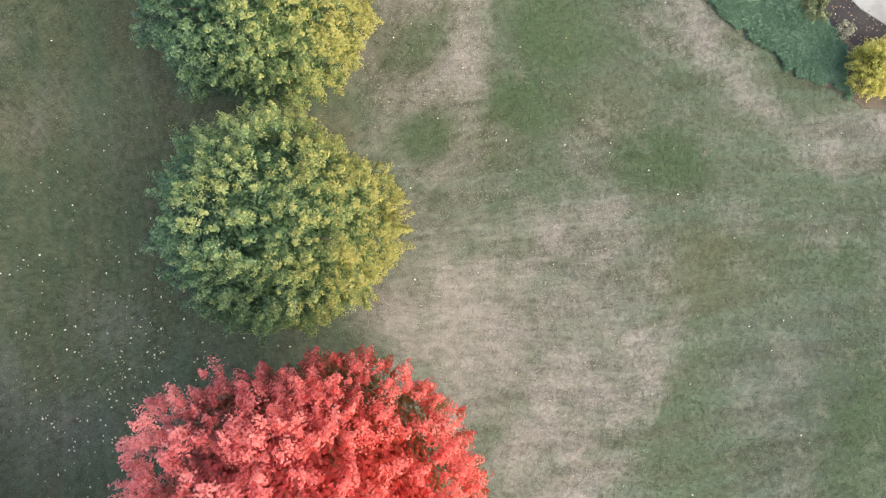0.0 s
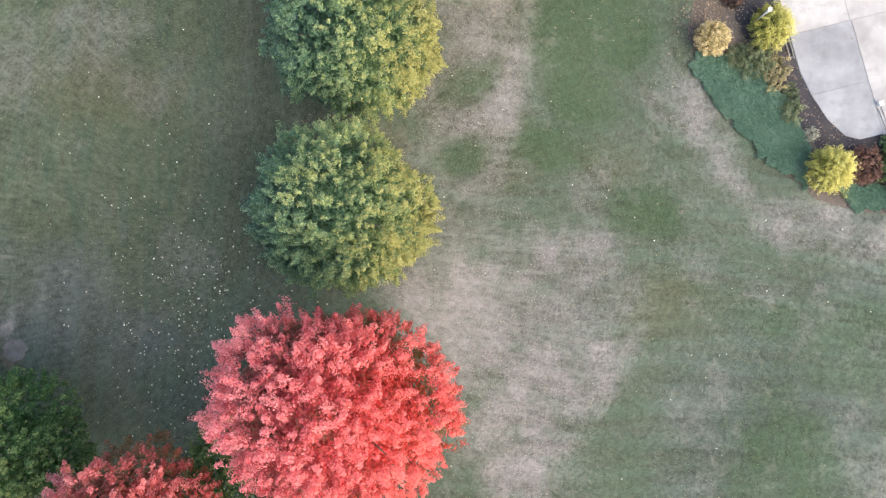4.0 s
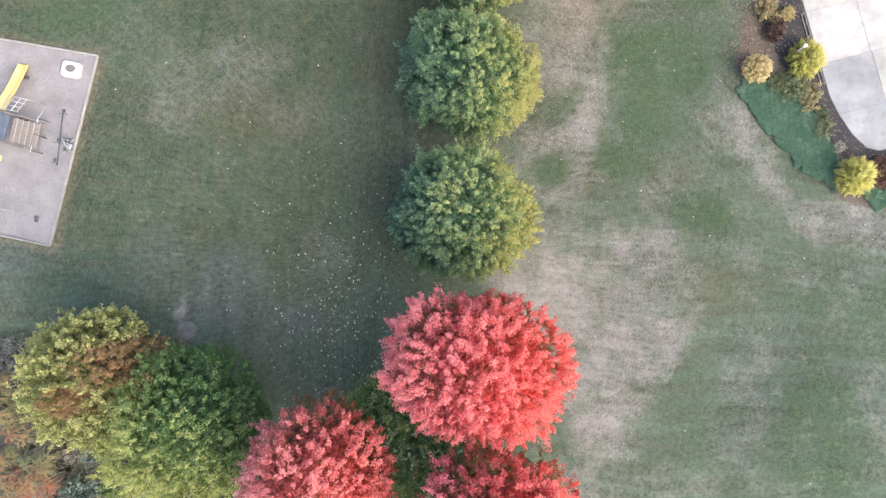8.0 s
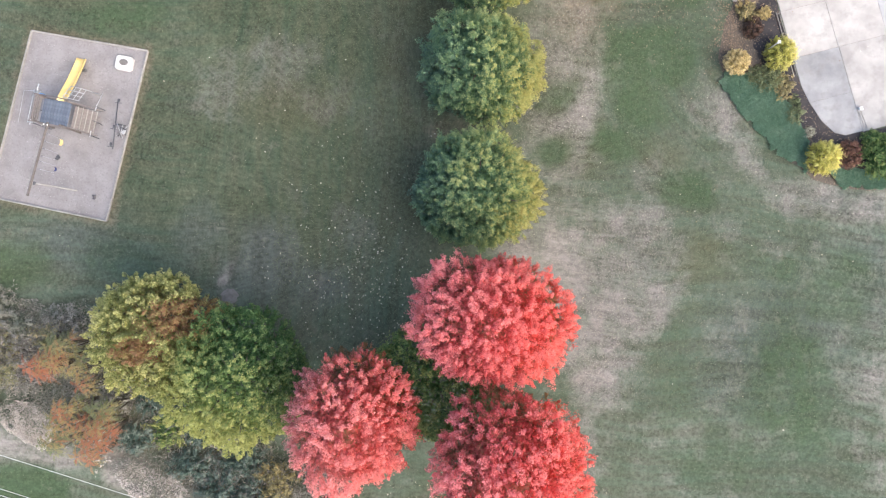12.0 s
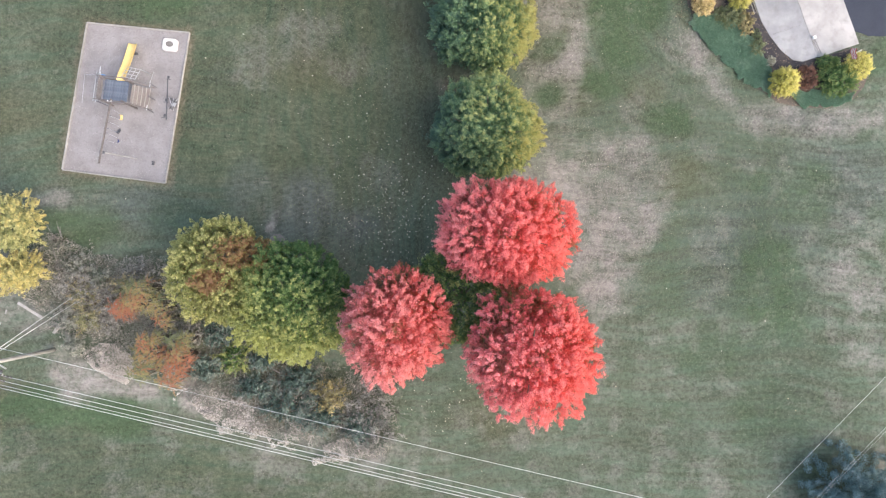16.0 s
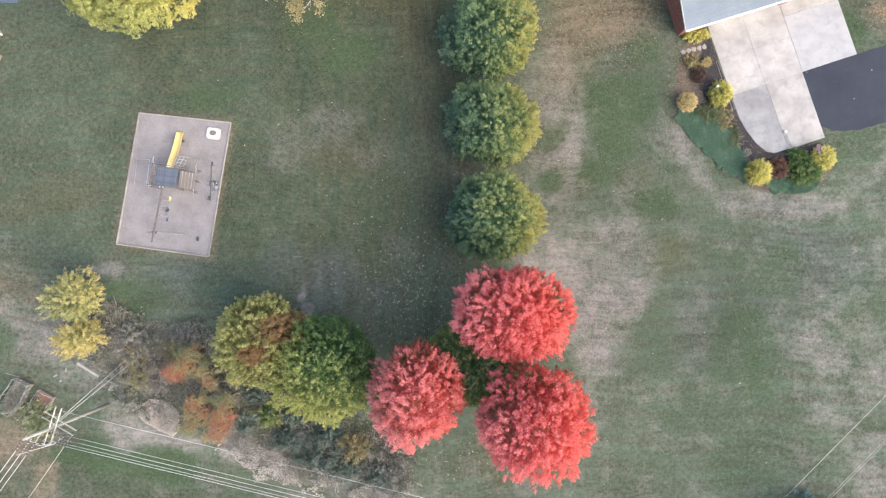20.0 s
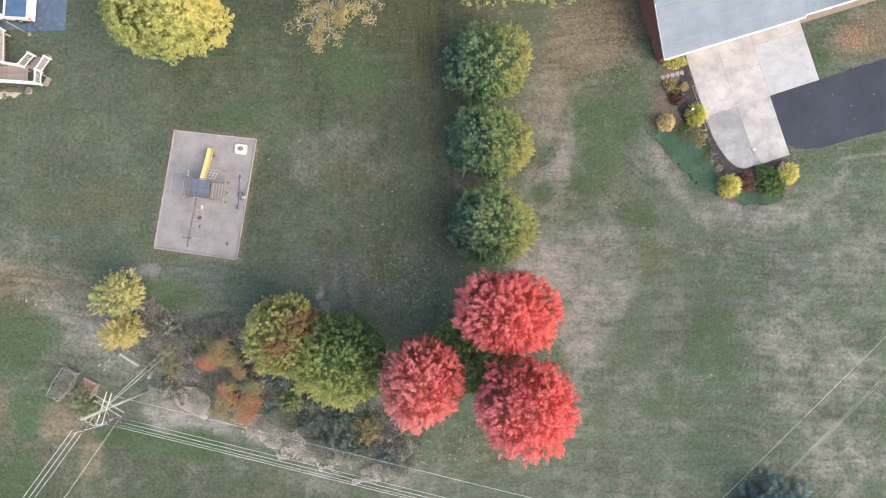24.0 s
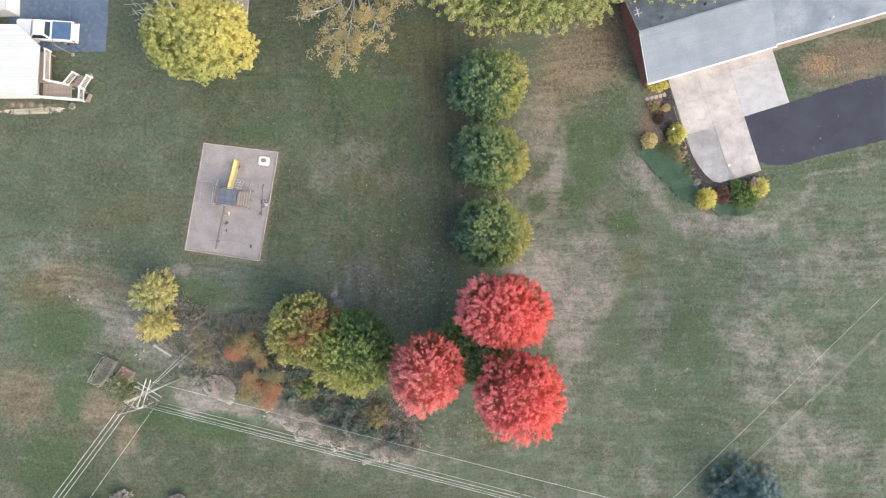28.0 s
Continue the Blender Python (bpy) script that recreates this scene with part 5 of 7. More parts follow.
# climbing net beside the slide
for k in range(4):
    tube("ladder_rung", [(0.42 + 0.24 * k, 0.9, 1.75 - 0.1 * k), (0.56 + 0.24 * k, 1.65, 1.45 - 0.1 * k)], 0.02, M_METAL, play, sides=6)
for y, z in ((0.9, 1.75), (1.15, 1.65), (1.4, 1.55), (1.65, 1.45)):
    tube("ladder_rail", [(0.42 + (y - 0.85) * 0.2, y, z), (1.2 + (y - 0.85) * 0.2, y, z - 0.3)], 0.02, M_METAL, play, sides=6)
tube("ladder_leg", [(1.3, 1.65, 1.15), (1.35, 1.75, 0)], 0.025, M_METAL, play, sides=6)
# steering wheel, flag and telescope corner
tube("periscope", [(X0 - 0.02, 0.75, ZP + 0.5), (X0 + 0.02, 1.05, ZP + 0.75), (X0 + 0.08, 1.3, ZP + 0.8)], 0.03, M_METAL, play, sides=7)
box("toy_panel", (0.28, 0.05, 0.24), (X0 + 0.12, 0.84, ZP + 0.45), M_BLUE, play, "blue plastic toy panel")
# swing beam
bar("swing_beam", (0.15, -0.7, 2.1), (-0.09, -4.96, 2.1), 0.075, 0.14, M_DARKWOOD, play)
for fx, fy in ((-1.47, -4.3), (1.25, -4.12)):
    bar("swing_leg", (-0.03, -4.2, 2.04), (fx, fy, -0.02), 0.07, 0.07, M_TIMBER, play)
    box("leg_bracket", (0.12, 0.2, 0.1), (-0.03 + 0.1 * (1 if fx > 0 else -1), -4.2, 2.0), M_DARKMETAL, play)
for x in (-0.02, 0.2):
    box("beam_bracket", (0.06, 0.07, 0.06), (x, -0.86, 2.16), M_WHITE, play, "small white bracket")
tube("grab_bar", [(1.6, 1.9, 0.05), (1.68, 1.45, 0.35), (1.64, 0.95, 0.5)], 0.02, M_METAL, play, sides=6)
for y, seat in ((-1.55, M_YELLOW), (-2.4, M_DARKMETAL), (-3.15, M_NAVY)):
    for dy in (-0.22, 0.22):
        tube("chain", [(0.15, y + dy, 2.05), (0.1, y + dy, 1.3), (0.05, y + dy * 0.9, 0.55)], 0.008, M_METAL, play, sides=5)
        box("hanger", (0.1, 0.04, 0.05), (0.15, y + dy, 2.0), M_DARKMETAL, play)
    wide = 0.8 if seat is M_YELLOW else 0.5
    link_mesh("swing_seat", raw("swing_seat", [(0.05 + (w - 0.1) * wide, y + v * wide, 0.5 - 0.08 * (1 - (v / 0.22) ** 2) + t) for t in (0, 0.03) for w in (0, 0.2) for v in (-0.22, -0.11, 0, 0.11, 0.22)],
              [(i, i + 1, i + 6, i + 5) for i in (0, 1, 2, 3, 10, 11, 12, 13)] + [(i, i + 10, i + 11, i + 1) for i in range(4)] + [(i + 5, i + 6, i + 16, i + 15) for i in range(4)] + [(0, 5, 15, 10), (4, 14, 19, 9)]), seat, play, smooth=False)

ground_frame = thing("ground_frame", (-23.0, 6.0, 0.045), "thin grey metal frame lying on the gravel", "frame")
for a, b in (((0.5, 0.9), (-0.45, 0.92)), ((-0.45, 0.92), (-0.65, -1.0)), ((0.5, 0.9), (0.6, 0.4))):
    tube("rod", [(*a, 0.02), (*b, 0.02)], 0.014, M_METAL, ground_frame, sides=6)
seesaw = thing("seesaw", (-17.6, 5.05, 0.04), "dark metal seesaw with a grey seat", "seesaw", rz=-6)
tube("beam", [(0.05, -1.45, 0.42), (0, 0, 0.5), (-0.05, 1.4, 0.58)], 0.032, M_DARKMETAL, seesaw)
for y in (-1.35, -0.3, 1.25):
    tube("handle", [(-0.2, y, 0.62), (0.2, y, 0.62)], 0.02, M_DARKMETAL, seesaw, sides=6)
    box("saddle", (0.15, 0.2, 0.05), (0, y + 0.15, 0.6), M_DARKMETAL, seesaw, bevel=0.02)
for dx in (-0.25, 0.25):
    tube("leg", [(0, 0, 0.5), (dx, 0.1, -0.03)], 0.03, M_DARKMETAL, seesaw, sides=6)
bucket = thing("ride_on_toy", (-17.25, 4.7, 0.04), "grey plastic toy seat on the gravel", "toy", rz=-25)
box("seat", (0.26, 0.3, 0.07), (0, 0, 0.25), M_METAL, bucket, "pale grey seat", bevel=0.03)
box("backrest", (0.26, 0.06, 0.3), (0, 0.16, 0.4), M_DARKMETAL, bucket, bevel=0.02)
for k in range(5):
    tube("rod", [(-0.35 + 0.1 * k, -0.4, 0.05), (0.25 - 0.13 * k, 0.45 - 0.05 * k, 0.5 + 0.05 * k)], 0.016, M_DARKMETAL if k % 2 else M_METAL, bucket, sides=5)
for x in (-0.11, 0.11):
    for y in (-0.12, 0.12):
        box("leg", (0.05, 0.05, 0.24), (x, y, 0.12), M_DARKMETAL, bucket)

sandbox = thing("sandbox_lid", (-17.55, 8.8, 0.04), "white plastic sandbox with sandy hollow on gravel", "sandbox", rz=-7)
bm = slab_bm(rounded([(-0.5, -0.42), (0.0, -0.44), (0.5, -0.42), (0.52, 0.0), (0.5, 0.42), (0.0, 0.44), (-0.5, 0.44), (-0.52, 0.0)], 1), 0, 0.22, 0.05)
part("body", bm, M_OFFWHITE, sandbox)
part("sand", slab_bm([(0.27 * math.cos(a), 0.04 + 0.2 * math.sin(a)) for a in np.linspace(0, 2 * math.pi, 14, endpoint=False)], 0.2, 0.235, 0.02), M_STUMP, sandbox, "grey-brown sand in the hollow")
for k, (x, y) in enumerate(((-19.9, 8.25), (-21.1, 2.95), (-18.75, 0.75))):
    toy = thing("toy_truck", (x, y, 0.04), "small dark toy truck on the gravel", "toy", "toys", 40 * k)
    box("body", (0.28, 0.16, 0.12), (0, 0, 0.12), M_DARKMETAL, toy, bevel=0.03)
    box("cab", (0.1, 0.15, 0.1), (0.08, 0, 0.22), M_DARKMETAL, toy, bevel=0.02)

# ---- utility pole and wires ----
PX, PY = -25.65, -11.72
upole = thing("utility_pole", (PX, PY, 0), "bleached wooden utility pole with double crossarms", "utility pole")
tube("pole", [(0, 0, -0.3), (0, 0, 4.5), (0, 0, 9.3)], [0.15, 0.12, 0.09], M_OLDPOLE, upole, "grey weathered round pole", sides=12)
arm_a, arm_b = Vector((0.30, 0.95, 0)), Vector((0.855, -0.52, 0))
for d, z, half, mid in ((arm_a, 7.0, 1.25, (0.3, 0.2)), (arm_b, 6.6, 1.2, (0.45, 0.25))):
    side, mid = Vector((-d.y, d.x, 0)), Vector((*mid, z))
    for s in (-0.19, 0.19):
        bar("crossarm", mid - d * half + side * s, mid + d * half + side * s, 0.055, 0.1, M_POLE, upole, "pale wooden crossarm")
    for q in (-1.1, -0.45, 0.45, 1.1):
        tube("insulator", [mid + d * q + Vector((0, 0, h)) for h in (0.05, 0.14, 0.2, 0.26)], [0.04, 0.09, 0.06, 0.03], M_INSUL, upole)
bar("spreader", Vector((-27.35 - PX, -13.2 - PY, 7.5)), Vector((-24.85 - PX, -12.5 - PY, 7.5)), 0.045, 0.05, M_POLE, upole, "thin pale spreader bar")
bar("spreader_stay", Vector((-0.1, -0.1, 7.55)), Vector((-26.5 - PX, -12.95 - PY, 7.52)), 0.04, 0.05, M_METAL, upole)
for dx, dy in ((0.35, -0.3), (0.1, -0.45), (-0.2, -0.4)):
    tube("brace", [(0, 0, 6.2), (dx * 2, dy * 2, 6.95)], 0.025, M_METAL, upole, sides=6)
WIRES = []


def wire(a, b, sag, label, r=0.016, ins=True):
    a, b = Vector(a), Vector(b)
    pts = [a.lerp(b, q) - Vector((0, 0, sag * 4 * q * (1 - q))) for q in np.linspace(0, 1, 17)]
    ob = tube("wire", pts, r, M_WIRE, None, sides=6)
    tagged(ob, label, "wire", "overhead wires")
    if ins:
        d = (b - a).normalized()
        for k in range(5):
            c = a + d * (0.3 + 0.2 * k)
            tube("insulator", [c - d * 0.06, c - d * 0.01, c + d * 0.05], [0.03, 0.085, 0.03], M_INSUL, ob, "dark disc insulator")


EAST = Vector((0.9718, -0.2357, 0))
for off, back in ((0, 0), (0.28, 0.35), (0.52, 0.7), (0.68, 0.95)):
    x, y = -24.35 - 0.2415 * off - 0.9705 * back, -12.05 - 0.9705 * off + 0.2415 * back
    wire((x, y, 7.3), Vector((x, y, 9.2)) + EAST * 75, 0.2, "pale overhead power wire crossing the field", 0.014)
wire((-24.55, -10.55, 7.2), Vector((-24.55, -10.55, 9.0)) + EAST * 75, 0.2, "thin overhead wire along the brush", 0.011, False)
SW = Vector((-0.60, -0.80, 0))
for x, y in ((-26.55, -11.9), (-26.25, -12.1), (-25.9, -12.2)):
    wire((x, y, 7.7), Vector((x, y, 7.7)) + SW * 60, 0.4, "pale overhead power wire leaving the pole")
wire((-24.1, -12.1, 7.0), Vector((-24.1, -12.1, 7.0)) + Vector((-0.58, -0.81, 0)) * 60, 0.4, "thin overhead wire leaving the pole", 0.011, False)
for k, (a, b, bow) in enumerate((((-26.45, -12.3), (-24.35, -12.05), 0.75), ((-26.1, -12.5), (-24.7, -12.25), 0.55), ((-25.7, -12.45), (-25.1, -12.4), 0.35))):
    a, b = Vector((*a, 7.6)), Vector((*b, 7.3))
    tube("jumper_wire", [a.lerp(b, q) + Vector((-0.15, -0.6, -0.5)) * bow * 4 * q * (1 - q) - Vector((PX, PY, 0)) for q in np.linspace(0, 1, 9)], 0.018, M_WIRE, upole, "looped pale jumper wire", 6)
for k in range(8):
    q = k / 7
    x, y = (-24.95 + 0.75 * (q * 2), -12.03) if q < 0.5 else (-25.75 - 0.8 * (q * 2 - 1), -12.45 - 0.35 * (q * 2 - 1))
    tube("insulator", [(x - PX, y - PY, 7.35), (x - PX, y - PY, 7.42), (x - PX, y - PY, 7.5)], [0.05, 0.1, 0.04], M_INSUL, upole)
SE = Vector((0.72, 0.695, 0))
wire(Vector((19.3, -20.1, 5.5)) - SE * 40, Vector((19.3, -20.1, 5.5)) + SE * 60, 0, "single overhead wire over the field", 0.007, False)
for off in (0, 0.22):
    wire(Vector((22.2 + off, -20.1, 5.5)) - SE * 40, Vector((22.2 + off, -20.1, 5.5)) + SE * 60, 0, "paired overhead wires above the spruce", 0.005, False)
for k, off in enumerate((0, 0.35)):
    tagged(tube("guy_wire", [(PX + 0.1, PY + 0.1, 7.0 - 0.3 * k), (-23.2 + off, -7.4 - off, 0.0)], 0.014, M_WIRE, None, sides=6), "guy wire from the pole into the brush", "guy wire", "guy wires")

# ---- brick house with the garage ----
def brick_wall(name):
    m, nt, b = nodes_of(name, 0.85, 0, 0.2)
    co = coords(nt)
    tex = nt.nodes.new("ShaderNodeTexBrick")
    sep, mp = nt.nodes.new("ShaderNodeSeparateXYZ"), nt.nodes.new("ShaderNodeCombineXYZ")
    nt.links.new(co, sep.inputs[0])
    along = nt.nodes.new("ShaderNodeMath")
    nt.links.new(sep.outputs[0], along.inputs[0])
    nt.links.new(sep.outputs[1], along.inputs[1])
    nt.links.new(along.outputs[0], mp.inputs[0])
    nt.links.new(sep.outputs[2], mp.inputs[1])
    nt.links.new(mp.outputs[0], tex.inputs["Vector"])
    for key, v in (("Scale", 1.0), ("Brick Width", 0.21), ("Row Height", 0.075), ("Mortar Size", 0.008)):
        tex.inputs[key].default_value = v
    tex.inputs["Color1"].default_value, tex.inputs["Color2"].default_value = (0.33, 0.10, 0.075, 1), (0.25, 0.075, 0.06, 1)
    tex.inputs["Mortar"].default_value = (0.36, 0.30, 0.27, 1)
    col = mix(nt, calc(nt, "MULTIPLY", spread(nt, noise_tex(nt, co, 3.0), 0.4, 0.7), 0.4), tex.outputs["Color"], (0.2, 0.08, 0.06))
    nt.links.new(col, b.inputs["Base Color"])
    bumped(nt, b, tex.outputs["Fac"], 0.3, 0.01)
    return m


M_GRAVEL = surface("tan_gravel", (0.30, 0.26, 0.215), (0.38, 0.33, 0.28), 2.0, 18.0, (0.2, 0.17, 0.14), 0.95, bump=0.8)
M_BRICK = brick_wall("red_brick")
HOUSE_T = 16.3
house = thing("brick_house", (20.44, 16.4, 0), "single-storey red brick house with grey shingle roof", "house", rz=HOUSE_T)
# local x along the garage front, y to the back of the house
EX0, EX1, EX2, EYF, EYR, EYB, EZ, RZ = -2.72, 9.3, 27.0, -0.22, 4.08, 8.4, 2.2, 3.6


def roof_side(name, quad, thick, material):
    bm = bmesh.new()
    f = bm.faces.new([bm.verts.new(p) for p in quad])
    g = bmesh.ops.extrude_face_region(bm, geom=[f])
    bmesh.ops.translate(bm, vec=(0, 0, -thick), verts=[v for v in g["geom"] if isinstance(v, bmesh.types.BMVert)])
    bmesh.ops.recalc_face_normals(bm, faces=bm.faces)
    return part(name, bm, material, house)


step = (RZ - EZ) / (EYR - EYF)
roof_side("roof_slope", [(EX0, EYF, EZ), (EX1, EYF, EZ), (EX1, EYR, RZ), (EX0, EYR, RZ)], 0.14, M_SHINGLE)
roof_side("roof_slope", [(EX1 + 0.003, EYF + 0.15, EZ + 0.15 * step), (EX2, EYF + 0.15, EZ + 0.15 * step), (EX2, EYR, RZ), (EX1 + 0.003, EYR, RZ)], 0.14, M_MIDSHINGLE)
roof_side("roof_slope", [(EX0, EYB, EZ), (EX0, EYR + 0.003, RZ), (EX2, EYR + 0.003, RZ), (EX2, EYB, EZ)], 0.14, M_DIMSHINGLE)
# low shingle courses that catch the light
for k in range(1, 13):
    q = k / 13
    y, z = EYF + (EYR - EYF) * q, EZ + (RZ - EZ) * q
    box("shingle_course", (EX1 - EX0 - 0.04, 0.03, 0.006), ((EX0 + EX1) / 2, y, z + 0.008), M_SHINGLE, house, rot=(math.degrees(math.atan(step)), 0, 0), bevel=0.004)
    y2 = EYB - (EYB - EYR) * q
    box("shingle_course", (EX2 - EX0 - 0.04, 0.03, 0.006), ((EX0 + EX2) / 2, y2, EZ + (RZ - EZ) * q + 0.008), M_DIMSHINGLE, house, rot=(-math.degrees(math.atan(step)), 0, 0), bevel=0.004)
box("ridge_cap", (EX2 - EX0, 0.26, 0.05), ((EX0 + EX2) / 2, EYR, RZ + 0.01), M_SHINGLE, house, bevel=0.02)
box("gutter", (EX1 - EX0, 0.13, 0.12), ((EX0 + EX1) / 2, EYF - 0.06, EZ - 0.04), M_WHITE, house, "white gutter along the eave", bevel=0.03)
box("gutter", (EX2 - EX1, 0.13, 0.12), ((EX2 + EX1) / 2, EYF + 0.09, EZ + 0.02), M_WHITE, house, bevel=0.03)
wall = raw("gable_wall", [(EX0 + 0.3, 0.1, -0.1), (EX0 + 0.3, 7.9, -0.1), (EX0 + 0.3, 7.9, EZ + 0.02), (EX0 + 0.3, EYR, RZ - 0.16), (EX0 + 0.3, 0.1, EZ + 0.02),
           (EX0 + 0.45, 0.1, -0.1), (EX0 + 0.45, 7.9, -0.1), (EX0 + 0.45, 7.9, EZ + 0.02), (EX0 + 0.45, EYR, RZ - 0.16), (EX0 + 0.45, 0.1, EZ + 0.02)],
           [(0, 1, 2, 3, 4), (9, 8, 7, 6, 5), (0, 4, 9, 5), (4, 3, 8, 9), (3, 2, 7, 8), (2, 1, 6, 7), (1, 0, 5, 6)])
link_mesh("gable_wall", wall, M_BRICK, house, "red brick gable wall")
box("rake_board", (0.04, 4.75, 0.16), (EX0 - 0.022, (EYF + EYR) / 2, (EZ + RZ) / 2 - 0.07), M_WHITE, house, rot=(math.degrees(math.atan(step)), 0, 0))
box("rake_board", (0.04, 4.75, 0.16), (EX0 - 0.022, (EYB + EYR) / 2, (EZ + RZ) / 2 - 0.07), M_BRICK, house, rot=(-math.degrees(math.atan(step)), 0, 0))
box("front_wall", (2.1, 0.22, 2.25), (EX0 + 1.4, 0.2, 1.1), M_BRICK, house)
for x, w in ((3.2, 5.0), (7.6, 2.8)):
    door = box("garage_door", (w, 0.06, 2.05), (x, 0.25, 1.05), M_WHITE, house, "white panelled garage door")
    for r in range(4):
        for c in range(4):
            box("door_panel", (w / 4 - 0.15, 0.03, 0.4), ((c - 1.5) * w / 4, -0.035, -0.8 + r * 0.53), M_WHITE, door)
box("front_wall", (0.7, 0.22, 2.25), (5.95, 0.2, 1.1), M_BRICK, house)
box("front_wall", (0.45, 0.22, 2.25), (9.25, 0.2, 1.1), M_BRICK, house)
box("front_wall", (EX2 - 9.6, 0.22, 2.3), ((EX2 + 9.5) / 2, 0.85, 1.1), M_BRICK, house)
box("back_wall", (EX2 - EX0 - 0.6, 0.22, 2.25), ((EX2 + EX0) / 2, 7.75, 1.1), M_BRICK, house)
for x, y in ((-0.4, 4.8), (3.6, 4.9)):
    tube("vent_pipe", [(x, y, RZ - (y - EYR) * step - 0.05), (x, y, RZ - (y - EYR) * step + 0.35)], 0.11, M_DARKMETAL, house)
tube("vent_pipe", [(14.4, 0.7, 2.4), (14.4, 0.7, 3.0)], 0.06, M_WHITE, house)
tube("antenna_mast", [(EX0 + 0.3, 5.8, 2.9), (EX0 + 0.3, 5.8, 4.0)], 0.025, M_METAL, house)
for q, l in ((0, 0.32), (0.35, 0.22)):
    tube("antenna_bar", [(EX0 + 0.2 - l, 5.6 + q, 3.95), (EX0 + 0.2 + l, 5.6 + q, 3.95)], 0.025, M_WHITE, house, sides=6)
tube("antenna_boom", [(EX0 + 0.2, 5.3, 3.95), (EX0 + 0.2, 6.2, 3.95)], 0.025, M_WHITE, house, sides=6)

hm = pose(20.44, 16.4, 0, 0, 0, HOUSE_T)
tagged(part("gravel_strip", slab_bm([tuple((hm @ Vector((x, y, 0)))[:2]) for x, y in ((9.5, -0.2), (26, -0.2), (26, 0.7), (9.5, 0.7))], -0.1, 0.03, 0.01), M_GRAVEL, None), "tan gravel strip below the eave", "gravel strip", kind="structure")

# ---- white-roofed house with porch ----
cottage = thing("porch_house", (-37.2, 14.4, 0), "white house with ribbed white metal roof", "house")
out = [(-14, 0.1), (0.0, 0.0), (0.28, 4.35), (-1.65, 6.25), (-14, 6.4)]


def tin(x):
    return 3.05 - 0.055 * x


rv = [(x, y, tin(x)) for x, y in out] + [(x, y, tin(x) - 0.07) for x, y in out]
link_mesh("roof", raw("roof", rv, [(0, 1, 2, 3, 4), (9, 8, 7, 6, 5)] + [(i, i + 5, (i + 1) % 5 + 5, (i + 1) % 5) for i in range(5)]), M_METALROOF, cottage, "ribbed white metal roof")
for k in range(26):
    y = 0.12 + k * 0.245
    x_end = 0.06 + 0.064 * y if y < 4.3 else 0.34 - (y - 4.3) * 1.015
    bar("roof_rib", (-13.9, y, tin(-13.9) + 0.015), (x_end, y, tin(x_end) + 0.015), 0.06, 0.045, M_METALROOF, cottage, bevel=0.015)
box("wall", (12.0, 0.2, 2.9), (-7.8, 0.5, 1.45), M_WHITE, cottage)
box("wall", (0.2, 3.8, 2.9), (-1.9, 2.6, 1.45), M_WHITE, cottage)
box("wall", (12.0, 0.2, 2.9), (-7.8, 5.8, 1.45), M_WHITE, cottage)

garage = thing("shed", (-44.6, 26.3, 0), "pale shed with low grey-white roof", "shed")
box("roof", (8.0, 8.0, 0.15), (0, 0, 2.45), M_METALROOF, garage, rot=(0, 2, 0))
box("wall", (7.4, 7.4, 2.4), (0, 0, 1.15), M_WHITE, garage)
for k in range(12):
    bar("roof_rib", (-3.9, -3.8 + 0.69 * k, 2.7), (3.9, -3.8 + 0.69 * k, 2.43), 0.06, 0.05, M_METALROOF, garage)

lot = [(-32.4, 24.2), (-32.7, 19.25), (-36.1, 19.25), (-41.9, 19.9), (-42, 24), (-42, 40), (-32, 40)]
tagged(part("parking_lot", slab_bm(worn_edge(lot, 0.5, 0.03, 10), -0.1, 0.02, 0), M_DRIVE, None), "blue-grey worn asphalt parking pad", "parking pad", kind="structure")

deck = thing("porch_deck", (-37.2, 14.4, 0), "wooden porch deck with white railings and steps", "deck")
ZD = 0.75
for k in range(19):
    box("deck_board", (0.135, 1.35, 0.03), (-1.3 + k * 0.145 + 0.4, 0.95, ZD), M_BROWNWOOD, deck, rot=(0, 0, -3), bevel=0.004)
for k in range(20):
    box("deck_board", (1.55, 0.135, 0.03), (-0.95, 1.75 + k * 0.145, ZD), M_BROWNWOOD, deck, bevel=0.004)


def railing(a, b, posts=True):
    a, b = Vector(a), Vector(b)
    bar("top_rail", a + Vector((0, 0, 0.92)), b + Vector((0, 0, 0.92)), 0.11, 0.06, M_WHITE, deck)
    bar("bottom_rail", a + Vector((0, 0, 0.15)), b + Vector((0, 0, 0.15)), 0.06, 0.06, M_WHITE, deck)
    n = max(2, round((b - a).length / 0.16))
    for k in range(n + 1):
        p = a.lerp(b, k / n)
        box("baluster", (0.04, 0.04, 0.8), (p.x, p.y, p.z + 0.52), M_WHITE, deck)
    for p in (a, b) if posts else ():
        box("rail_post", (0.12, 0.12, 1.1), (p.x, p.y, p.z + 0.5), M_WHITE, deck)


